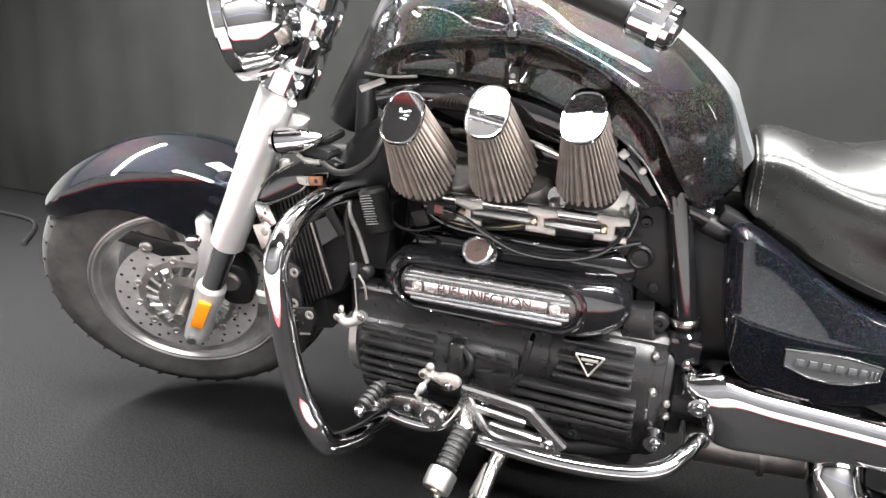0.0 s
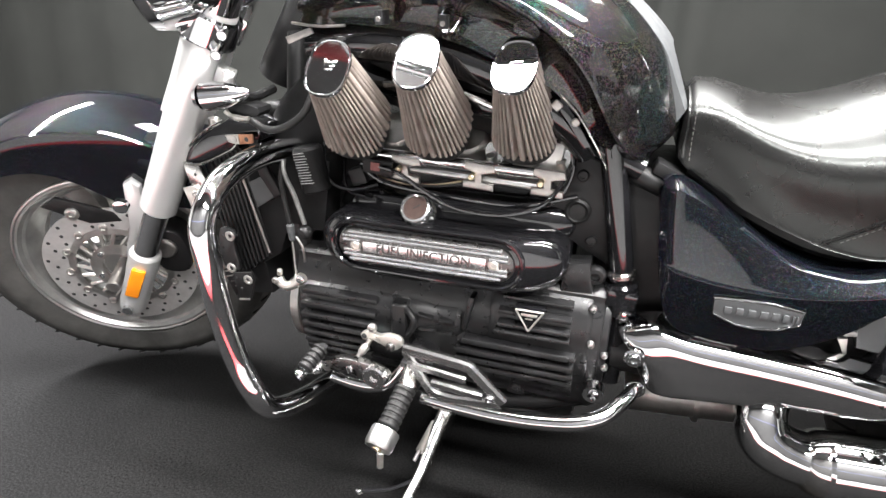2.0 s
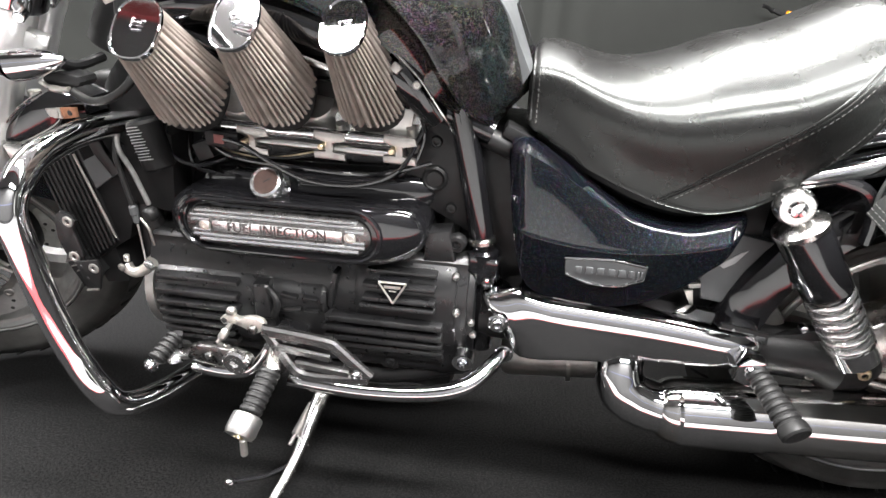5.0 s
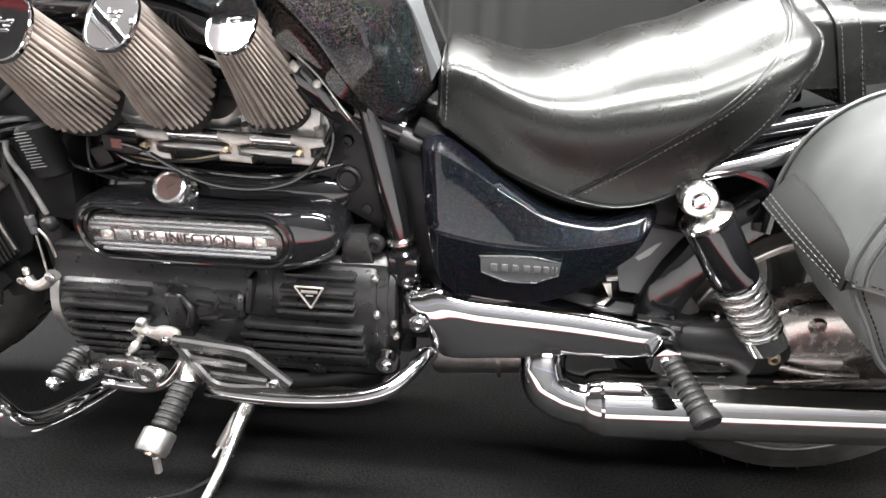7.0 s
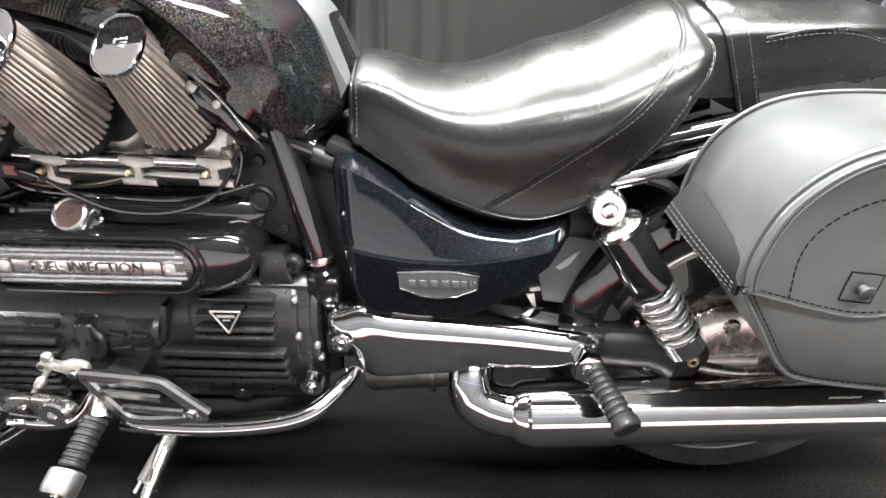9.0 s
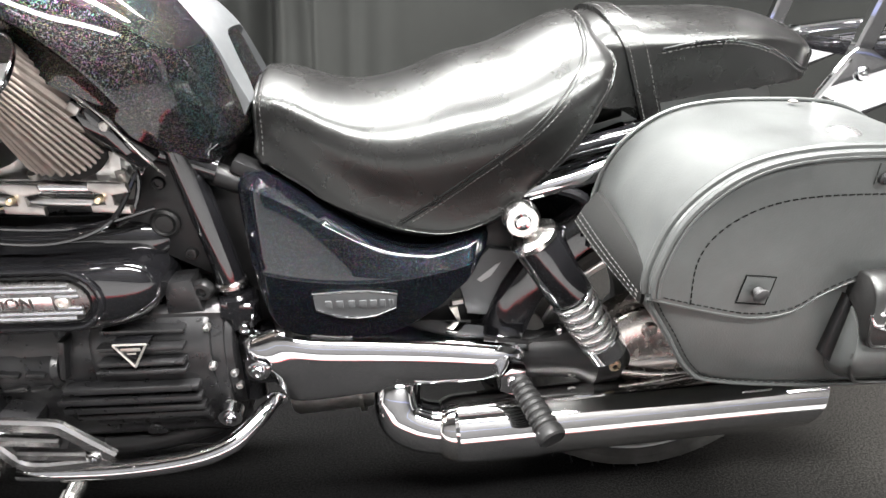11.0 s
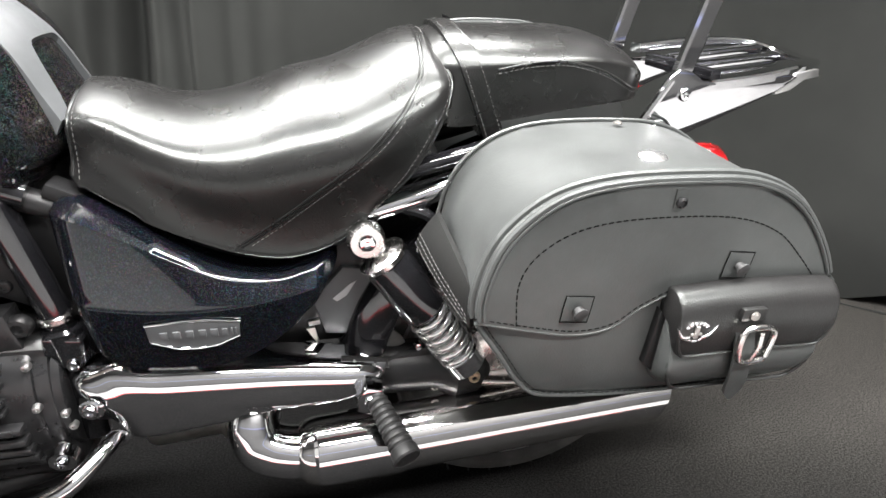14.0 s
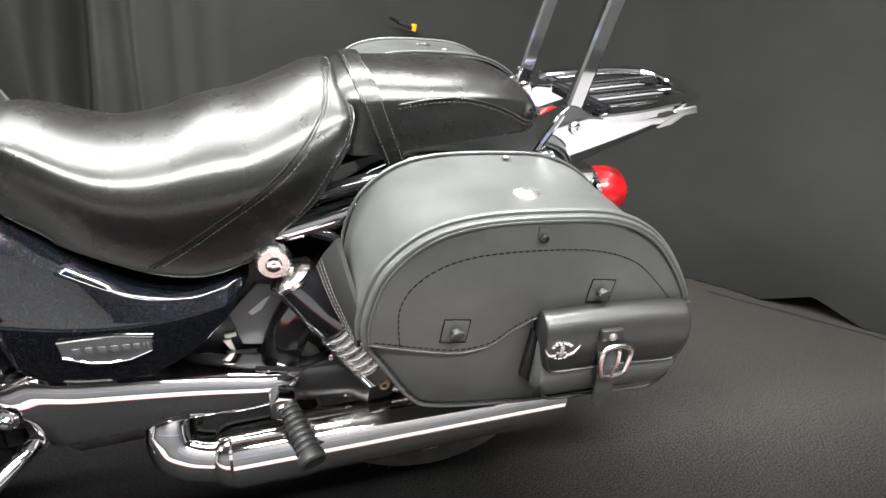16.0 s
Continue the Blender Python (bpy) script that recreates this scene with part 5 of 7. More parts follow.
part("panel", tube([(-1.12, -0.05, 0.83), (-0.9, -0.06, 0.80), (-0.75, -0.06, 0.75), (-0.66, -0.05, 0.70)], [0.06, 0.08, 0.07, 0.05], 16, 6), PLASTIC, inner)
part("strip", tube([(-1.0, -0.155, 0.80), (-0.90, -0.16, 0.80), (-0.80, -0.15, 0.765)], 0.006, 10, 6), CHROME_WORN, inner)
for x, z, y in ((-0.969, 0.9, -0.245), (-0.886, 0.895, -0.222)):
    tab = part("tab", plate([(x - 0.0055, z - 0.009), (x + 0.0055, z - 0.009), (x + 0.0055, z + 0.009), (x - 0.0055, z + 0.009)], y + 0.03, y + 0.004, 0.001), ENGINE, inner)
    bolt("screw", (x, y + 0.004, z - 0.002), (0, -1, 0), 0.0035, tab, STEEL)
part("seam_bracket", plate([(-1.155, 0.865), (-1.11, 0.88), (-1.105, 0.872), (-1.15, 0.855)], -0.178, -0.174, 0.001), STEEL, inner)
part("lower_lip", tube([(-1.148, -0.165, 0.885), (-1.09, -0.19, 0.883), (-1.04, -0.2, 0.886)], 0.0022, 8, 5), STEEL, inner)
hinge = part("rear_bracket", plate([(-0.722, 0.800), (-0.700, 0.772), (-0.676, 0.735), (-0.686, 0.730), (-0.710, 0.765), (-0.732, 0.792)], -0.186, -0.183, 0.001), GLOSS, inner, "gloss black bracket")
bolt("screw", (-0.700, -0.187, 0.768), (0, -1, 0), 0.006, hinge, STEEL)
part("square_nut", block((-0.728, -0.19, 0.79), (0.013, 0.006, 0.012), (0, 40, 0), 0.002), STEEL, hinge)
part("trim", tube([(-0.745, -0.19, 0.825), (-0.70, -0.19, 0.782), (-0.665, -0.185, 0.73), (-0.65, -0.17, 0.70)], 0.002, 8, 5), CHROME_WORN, hinge)
# grey console along the crown
crown_line = dense[4]


def crown_at(x):
    for p, q in zip(crown_line, crown_line[1:]):
        if p.x <= x <= q.x:
            return p.y + (q.y - p.y) * (x - p.x) / (q.x - p.x)
    return crown_line[-1].y


rows = []
for i in range(19):
    t = i / 18
    row = []
    for k in range(25):
        u = k / 12 - 1
        cut = 0.24 * (0.5 + 0.5 * math.tanh((0.62 - abs(u)) / 0.10))
        x = -0.705 + 0.165 * t * (1 - cut)
        y = u * (0.058 + 0.03 * t)
        groove = 0.0025 * math.exp(-((abs(u) - 0.45) / 0.05) ** 2) * min(1, (1 - t) * 4) * min(1, t * 3)
        row.append(Vector((x - 0.012 * u * u, y, crown_at(x) + 0.006 - 0.010 * u * u - groove)))
    rows.append(row)
console_bm = skin(rows, False, False)
rim = bmesh.ops.extrude_edge_only(console_bm, edges=[e for e in console_bm.edges if len(e.link_faces) == 1])
bmesh.ops.translate(console_bm, vec=(-0.014, 0, -0.026), verts=[v for v in rim["geom"] if isinstance(v, bmesh.types.BMVert)])
part("console", console_bm, GREY, tank, "matt grey plastic tank console with a scalloped end", 30)

# ---- rider's seat ----
seat = under("rider_seat")
seat["label"] = "black leather rider's seat with stitched seams"
SEATS = [(-0.552, 0.790, 0.700, 0.088, 0.766, 0.080), (-0.538, 0.812, 0.690, 0.104, 0.776, 0.096), (-0.50, 0.811, 0.667, 0.118, 0.772, 0.115), (-0.45, 0.796, 0.643, 0.130, 0.752, 0.136), (-0.40, 0.793, 0.624, 0.140, 0.737, 0.155),
         (-0.34, 0.807, 0.607, 0.150, 0.735, 0.168), (-0.28, 0.832, 0.602, 0.152, 0.746, 0.175), (-0.22, 0.846, 0.622, 0.152, 0.760, 0.180), (-0.17, 0.868, 0.665, 0.155, 0.780, 0.180),
         (-0.12, 0.890, 0.712, 0.155, 0.805, 0.172), (-0.085, 0.889, 0.765, 0.145, 0.828, 0.158), (-0.066, 0.865, 0.80, 0.125, 0.835, 0.135)]
rings = []
a = spline([s[:3] for s in SEATS], 7)
b = spline([s[3:] for s in SEATS], 7)
for p, q in zip(a, b):
    x, top, low = p
    w, cz, cw = q
    low += 0.007
    left = [(-w * 0.55, low + 0.004), (-w - 0.010, low), (-w - 0.015, low + 0.006), (-(w * 0.5 + cw * 0.5) - 0.006, (low + cz) / 2 - 0.01), (-cw - 0.007, cz - 0.030), (-cw - 0.004, cz - 0.006), (-cw * 0.955, cz + (top - cz) * 0.15), (-cw * 0.82, cz + (top - cz) * 0.37), (-cw * 0.56, cz + (top - cz) * 0.66), (-cw * 0.28, cz + (top - cz) * 0.90), (0, top)]
    ring = [(x, y, z) for y, z in left + [(-y, z) for y, z in left[-2::-1]]]
    rings.append(spline(ring, 3))
seat_bm = skin(rings)
for _ in range(9):
    bmesh.ops.smooth_vert(seat_bm, verts=[v for v in seat_bm.verts if -0.535 < v.co.x < -0.075 and v.co.z > 0.66], factor=0.5, use_axis_x=True, use_axis_y=True, use_axis_z=True)
bmesh.ops.recalc_face_normals(seat_bm, faces=seat_bm.faces[:])
tree = BVHTree.FromBMesh(seat_bm)
cushion = part("cushion", seat_bm, SEAT, seat, "", 70)
def wrapped(points, lift, n=7):
    """A line laid on the cushion, running over its top to the other side."""
    got = []
    for p in spline(points, n):
        place, normal, _, _ = tree.find_nearest(p)
        got.append(place + normal * lift)
    return got


SEAM = [(-0.357, -0.155, 0.622), (-0.299, -0.173, 0.662), (-0.240, -0.182, 0.709), (-0.190, -0.184, 0.75), (-0.155, -0.179, 0.785), (-0.128, -0.163, 0.82), (-0.110, -0.13, 0.855), (-0.102, -0.075, 0.88), (-0.101, 0.0, 0.889), (-0.105, 0.09, 0.876), (-0.128, 0.163, 0.82)]
path = wrapped(SEAM, 0.0002)
part("piping", tube(path, 0.0017, 8, 1), SEAT, seat)
part("piping", tube(wrapped([(x + 0.005, y, z - 0.002) for x, y, z in SEAM], 0.0), 0.0013, 8, 1), SEAT, seat)
tagged(part("stitching", stitches(wrapped([(x + 0.011, y, z - 0.0035) for x, y, z in SEAM], 0.0003), 0.004, 0.003, 0.0006), THREAD, seat), kind="stuff")
EDGE = [(-0.30, -0.15, 0.612), (-0.255, -0.157, 0.614), (-0.195, -0.162, 0.658), (-0.138, -0.167, 0.714), (-0.097, -0.165, 0.777), (-0.076, -0.146, 0.824), (-0.07, -0.11, 0.86)]
tagged(part("stitching", stitches(wrapped(EDGE, 0.0004), 0.004, 0.003, 0.0006), THREAD, seat), kind="stuff")
part("edge_piping", tube(wrapped([(x + 0.006, y, z - 0.004) for x, y, z in EDGE], 0.0), 0.002, 8, 1), SEAT, seat)
path = draped(tree, [(-0.538, 0.80), (-0.537, 0.76), (-0.537, 0.705)], 0.0008)
tagged(part("stitching", stitches(path, 0.004, 0.003, 0.0005), THREAD, seat), kind="stuff")
part("edge_piping", tube(draped(tree, [(-0.546, 0.80), (-0.545, 0.76), (-0.546, 0.71)], 0.0005), 0.0022, 8, 1), SEAT, seat)
part("seat_pan", tube([(-0.53, -0.08, 0.685), (-0.45, -0.105, 0.64), (-0.34, -0.12, 0.60), (-0.24, -0.12, 0.605), (-0.15, -0.12, 0.67)], 0.014, 8, 5), PLASTIC, seat)

# ---- pillion seat ----
pill_seat = under("pillion_seat")
pill_seat["label"] = "black leather pillion seat with a strap across it"
ROWS_P = [(-0.085, 0.885, 0.775, 0.10), (-0.06, 0.893, 0.768, 0.118), (0.0, 0.896, 0.775, 0.125), (0.07, 0.897, 0.787, 0.128), (0.12, 0.898, 0.795, 0.127), (0.165, 0.893, 0.800, 0.122), (0.205, 0.880, 0.803, 0.112), (0.230, 0.864, 0.805, 0.096), (0.244, 0.848, 0.808, 0.074), (0.250, 0.834, 0.812, 0.05)]


def pillion_ring(x, top, low, w, grow=0.0):
    left = [(-w * 0.6, low), (-w * 0.93, low + 0.001), (-w * 0.955, low + 0.008), (-w * 0.985, low + (top - low) * 0.4), (-w - 0.001, low + (top - low) * 0.64), (-w * 0.975, low + (top - low) * 0.71), (-w * 0.84, low + (top - low) * 0.82), (-w * 0.58, low + (top - low) * 0.93), (-w * 0.3, top - (top - low) * 0.015), (0, top)]
    ring = [(x, y, z) for y, z in left + [(-y, z) for y, z in left[-2::-1]]]
    return [Vector((p.x, p.y * (1 + grow / max(w, 0.01)), low + (p.z - low) * (1 + grow / (top - low)))) for p in spline(ring, 2)]


rings = [pillion_ring(*p, q[0]) for p, q in zip(spline([s[:3] for s in ROWS_P], 4), spline([(s[3], 0, 0) for s in ROWS_P], 4))]
pbm = skin(rings)
bmesh.ops.recalc_face_normals(pbm, faces=pbm.faces[:])
ptree = BVHTree.FromBMesh(pbm)
part("cushion", pbm, SEAT, pill_seat, "", 70)
def slanted(ring):
    """Leans a strap forward towards its top."""
    return [Vector((p.x + 0.42 * (0.895 - p.z), p.y, p.z)) for p in ring]


strap_rows = [slanted(pillion_ring(x, top, low - 0.014, w, g)) for x, top, low, w, g in ((-0.071, 0.891, 0.766, 0.119, 0.001), (-0.070, 0.891, 0.766, 0.119, 0.007), (-0.055, 0.893, 0.768, 0.121, 0.008), (-0.039, 0.894, 0.772, 0.123, 0.007), (-0.038, 0.894, 0.772, 0.123, 0.001))]
part("strap", skin(strap_rows), SEAT, pill_seat, "wide leather strap", 40)
for x in (-0.066, -0.043):
    ring = slanted(pillion_ring(x, 0.893, 0.756, 0.122, 0.0082))
    tagged(part("stitching", stitches(ring[2:len(ring) // 2], 0.004, 0.003, 0.0005), THREAD, pill_seat), kind="stuff")
seam = draped(ptree, [(0.0, 0.850), (0.05, 0.860), (0.10, 0.862), (0.145, 0.853), (0.18, 0.840), (0.208, 0.826), (0.232, 0.820)], 0.0005)
part("piping", tube(seam[::2], 0.002, 8, 1), SEAT, pill_seat)
tagged(part("stitching", stitches([p + Vector((0, -0.001, -0.005)) for p in seam], 0.004, 0.003, 0.0005), THREAD, pill_seat), kind="stuff")

# ---- side panel ----
panel = under("side_panel")
panel["label"] = "flake-painted side panel under the seat with a chrome badge"
SIDE = spline([(-0.572, 0.672), (-0.566, 0.627), (-0.560, 0.575), (-0.550, 0.522), (-0.537, 0.478), (-0.513, 0.452), (-0.468, 0.440), (-0.41, 0.438), (-0.36, 0.450), (-0.314, 0.481), (-0.269, 0.527), (-0.240, 0.565), (-0.222, 0.594), (-0.236, 0.604), (-0.268, 0.595), (-0.303, 0.585), (-0.35, 0.587), (-0.398, 0.602), (-0.457, 0.638), (-0.505, 0.669), (-0.538, 0.686), (-0.562, 0.687)], 4, True)


def span_at(outline, x):
    """Lowest and highest z of a closed outline at x."""
    hits = []
    for a, b in zip(outline, outline[1:] + outline[:1]):
        if (a.x - x) * (b.x - x) <= 0 and abs(a.x - b.x) > 1e-9:
            hits.append(a.y + (b.y - a.y) * (x - a.x) / (b.x - a.x))
    return min(hits), max(hits)


rows = []
left_x, right_x = min(p.x for p in SIDE) + 0.0006, max(p.x for p in SIDE) - 0.0006
for i in range(49):
    x = (left_x + right_x) / 2 - (right_x - left_x) / 2 * math.cos(math.pi * i / 48)
    z0, z1 = span_at(SIDE, x)
    ends = min(1, min(x - left_x, right_x - x) / 0.035 + 0.02) ** 0.5
    ridge = 0.546 + 0.024 * ((x + 0.41) / 0.15) ** 2
    row = [Vector((x, -0.10, z0))]
    crest = min(max(ridge, z0 + 0.004), z1 - 0.004)
    levels = [z0 + (crest - z0) * math.sin(math.pi / 2 * k / 20) for k in range(21)] + [crest + (z1 - crest) * (1 - math.cos(math.pi / 2 * k / 24)) for k in range(1, 25)]
    for z in levels:
        h = z - ridge
        soft = max(0, math.sqrt(h * h + 0.0000008) - 0.00089)
        rise = min(1, soft / max(0.02, z1 - ridge))
        flare = 0.88 + 0.12 * math.exp(-soft / 0.004) - 0.85 * max(0, rise - 0.12) ** 1.1 if h > 0 else 1 - 0.75 * min(1, soft / 0.11) ** 1.25
        rim = min(1, min(z - z0, z1 - z) / 0.004 + 0.001) ** 0.5
        row.append(Vector((x, -0.135 - ends * rim * (0.040 + 0.020 * flare), z)))
    row.append(Vector((x, -0.10, z1)))
    rows.append(row)
side_bm = skin(rows)
bmesh.ops.recalc_face_normals(side_bm, faces=side_bm.faces[:])
stree = BVHTree.FromBMesh(side_bm)
shell = part("shell", side_bm, FLAKE_BLUE, panel, "", 70)
mark = under("badge", Matrix.Translation((0, -0.006, 0)), panel)
mark["label"] = "chrome shield-shaped badge"
OUT = [(-0.476, 0.532), (-0.43, 0.535), (-0.40, 0.535), (-0.358, 0.529), (-0.36, 0.507), (-0.39, 0.494), (-0.415, 0.491), (-0.44, 0.493), (-0.473, 0.506)]
part("field", plate(OUT, -0.165, -0.19, 0.002), GREY, mark)
part("rim", tube([(x, -0.1905, z) for x, z in OUT], 0.0017, 8, 1, None, True), CHROME, mark)
for x, w in ((-0.455, 0.012), (-0.439, 0.012), (-0.423, 0.012), (-0.407, 0.012), (-0.392, 0.012), (-0.379, 0.01), (-0.3695, 0.0035), (-0.3645, 0.0035)):
    part("raised_bar", block((x, -0.1915, 0.515), (w * 0.8, 0.003, 0.012), bevel=0.0012), GREY, mark)
bolt("panel_screw", (-0.243, -0.143, 0.588), (0, -1, 0), 0.0045, panel, CHROME)
part("seat_catch", block((-0.56, -0.10, 0.685), (0.05, 0.04, 0.02), (0, 25, 0), 0.006), PLASTIC, panel)

# ---- swing arm and its chrome cover ----
arm = under("swing_arm_cover")
arm["label"] = "long polished chrome swing arm cover"
ARM = spline([(-0.598, 0.427), (-0.566, 0.444), (-0.535, 0.452), (-0.483, 0.445), (-0.395, 0.439), (-0.308, 0.432), (-0.22, 0.421), (-0.17, 0.412), (-0.150, 0.391), (-0.176, 0.364), (-0.248, 0.358), (-0.321, 0.354), (-0.366, 0.339), (-0.45, 0.327), (-0.53, 0.318), (-0.548, 0.335), (-0.575, 0.385)], 4, True)
rings = []
for y, s in ((-0.12, 1.0), (-0.145, 1.0), (-0.156, 0.985), (-0.166, 0.94), (-0.174, 0.87), (-0.180, 0.78), (-0.184, 0.67), (-0.186, 0.54), (-0.187, 0.3)):
    rings.append([Vector((-0.37 + (p.x + 0.37) * (0.5 + 0.5 * s) if s < 1 else p.x, y, 0.358 + (p.y - 0.358) * s)) for p in ARM])
part("shell", skin(rings), CHROME, arm, "", 60)
for x, z, y in ((-0.568, 0.398, -0.188), (-0.555, 0.320, -0.165)):
    part("washer", lathe([(0.0165, 0), (0.0165, 0.003), (0.014, 0.005), (0.011, 0.005)], along((x, y, z), (x, -1, z)), 24), CHROME, arm)
    bolt("screw", (x, y - 0.004, z), (0, -1, 0), 0.0105, arm, CHROME)
drive = under("swing_arm")
part("arm", tube([(-0.60, -0.10, 0.36), (-0.35, -0.115, 0.365), (-0.12, -0.12, 0.36), (0.02, -0.12, 0.345)], [0.045, 0.045, 0.042, 0.04], 18, 6), PLASTIC, drive, "black tubular arm")
part("final_drive", lathe([(0.04, 0), (0.055, 0.02), (0.06, 0.06), (0.045, 0.09), (0.042, 0.16), (0.035, 0.18)], along((0.02, -0.125, 0.365), (-0.20, -0.125, 0.37)), 28), PLASTIC, drive)
part("link", rod((-0.05, -0.145, 0.352), (0.10, -0.15, 0.362), 0.019, 20), STEEL, drive, "bare steel brake anchor")
part("hub_cover", lathe([(0.12, 0), (0.125, 0.012), (0.11, 0.035), (0.075, 0.05), (0.03, 0.055), (0.002, 0.055)], along((0.10, -0.10, 0.36), (0.10, -1, 0.36)), 40), STEEL, drive, "brushed metal hub cover")
for a in range(5):
    t = a * math.tau / 5 + 0.4
    bolt("hub_bolt", (0.10 + 0.085 * math.cos(t), -0.145, 0.36 + 0.085 * math.sin(t)), (0, -1, 0), 0.009, drive, CHROME)
part("drive_bracket", plate([(-0.155, 0.402), (-0.105, 0.412), (-0.062, 0.432), (-0.054, 0.400), (-0.056, 0.340), (-0.12, 0.330), (-0.158, 0.345)], -0.15, -0.13, 0.004), PLASTIC, drive, "black bracket beside the drive housing")
bolt("bracket_bolt", (-0.073, -0.150, 0.345), (0, -1, 0), 0.009, drive, STEEL, 0.014)
bolt("bracket_bolt", (-0.102, -0.145, 0.424), (0, -1, 0), 0.007, drive, CHROME, 0.01)
# pale plate copies the lit floor that shows through a gap here
part("gap_plate", plate([(-0.153, 0.412), (-0.148, 0.432), (-0.138, 0.444), (-0.124, 0.430), (-0.118, 0.416), (-0.132, 0.408)], -0.128, -0.12, 0.002), TYRE, drive, "pale plate in place of lit floor seen through a gap")
housing = spline([(-0.058, 0.338), (-0.052, 0.375), (-0.02, 0.425), (0.03, 0.458), (0.09, 0.462), (0.15, 0.43), (0.17, 0.36), (0.14, 0.325), (0.04, 0.328)], 5, True)
part("drive_housing", pillow(housing, -0.09, -0.142, 0.022, (0.055, 0.385), None, 8, 2.0, 0.15), WARM_STEEL, drive, "bare brownish metal drive housing", 50)
part("housing_boss", lathe([(0.016, 0), (0.015, 0.008), (0.011, 0.012), (0.002, 0.013)], along((0.045, -0.152, 0.425), (0.045, -1, 0.425)), 20), WARM_STEEL, drive)
part("housing_rib", tube([(-0.045, -0.15, 0.345), (0.0, -0.165, 0.352), (0.06, -0.168, 0.345), (0.13, -0.16, 0.338)], 0.010, 12, 6), WARM_STEEL, drive)
part("warning_plate", plate([(-0.225, 0.405), (-0.15, 0.395), (-0.152, 0.414), (-0.224, 0.426)], -0.158, -0.163, 0.001), PLASTIC, drive, "small black warning label")
part("warning_mark", plate([(-0.212, 0.407), (-0.197, 0.405), (-0.2045, 0.420)], -0.163, -0.1645, 0.0004), ROUND_LABEL, drive)
part("warning_mark", block((-0.182, -0.164, 0.409), (0.014, 0.002, 0.008), (0, 7, 0), 0.0003), GREY, drive)
part("warning_mark", block((-0.163, -0.164, 0.4065), (0.014, 0.002, 0.006), (0, 7, 0), 0.0003), GREY, drive)
inner_panel = under("inner_fender_panel")
part("panel", plate([(-0.262, 0.498), (-0.215, 0.555), (-0.155, 0.545), (-0.155, 0.48), (-0.185, 0.428), (-0.245, 0.434)], -0.11, -0.095, 0.004), GREY, inner_panel, "scuffed grey plastic panel")
part("scuff", plate([(-0.232, 0.50), (-0.205, 0.525), (-0.195, 0.53), (-0.21, 0.505), (-0.225, 0.495)], -0.1102, -0.1115, 0.0003), ROUND_LABEL, inner_panel, "pale scuff")
part("catch", plate([(-0.275, 0.45), (-0.262, 0.452), (-0.256, 0.425), (-0.26, 0.422)], -0.115, -0.11, 0.001), WHITE, inner_panel)
part("catch", block((-0.262, -0.115, 0.462), (0.018, 0.006, 0.008), (0, -10, 0), 0.001), CAST, inner_panel)
# black block added inside so the gap under the seat stays dark
part("shade", block((-0.41, 0.0, 0.545), (0.48, 0.2, 0.28), bevel=0.03), PLASTIC, inner_panel)

# ---- rear wheel and mudguard ----
HUB = Vector((0.10, 0.0, 0.325))
wheel("rear_wheel", Matrix(), Matrix.Translation(HUB) @ Matrix.Rotation(radians(-90), 4, "X"), 0.321, 0.106, 0.214, (), "wide rear wheel with a dusty tyre", 0.075)
rings = []
for i in range(25):
    a = radians(170 - 165 * i / 24)
    ring = []
    for k in range(15):
        u = k / 7 - 1
        o = 0.135 * math.copysign(min(1, abs(u) / 0.8) ** 0.9, u)
        rr = 0.385 - 0.03 * (abs(o) / 0.135) ** 2.5 - max(0, abs(u) - 0.8) / 0.2 * 0.05
        ring.append(HUB + Vector((0.06 + math.cos(a) * rr * 1.05, o, math.sin(a) * rr + 0.02)))
    rings.append(ring)
bm = skin(rings, False, False)
bmesh.ops.recalc_face_normals(bm, faces=bm.faces[:])
bmesh.ops.solidify(bm, geom=bm.faces[:], thickness=0.004)
part("rear_mudguard", bm, GLOSS, bike, "gloss black rear mudguard", 50)
strut = under("mudguard_strut")
strut["label"] = "chrome strut along the mudguard"
for side in (-1, 1):
    part("strut", tube([(-0.235, side * 0.14, 0.636), (-0.19, side * 0.145, 0.655), (-0.10, side * 0.145, 0.682), (0.0, side * 0.145, 0.715), (0.16, side * 0.145, 0.765), (0.25, side * 0.145, 0.775)], [0.01, 0.015, 0.017, 0.017, 0.015, 0.012], 14, 6), CHROME, strut)
    part("tie", tube([(-0.16, side * 0.12, 0.70), (-0.06, side * 0.12, 0.725), (0.06, side * 0.12, 0.755)], 0.014, 12, 6), GLOSS, strut)
    part("loop", tube([(-0.13, side * 0.15, 0.665), (-0.095, side * 0.16, 0.655), (-0.075, side * 0.16, 0.62), (-0.072, side * 0.16, 0.58)], 0.009, 10, 6), GLOSS, strut)

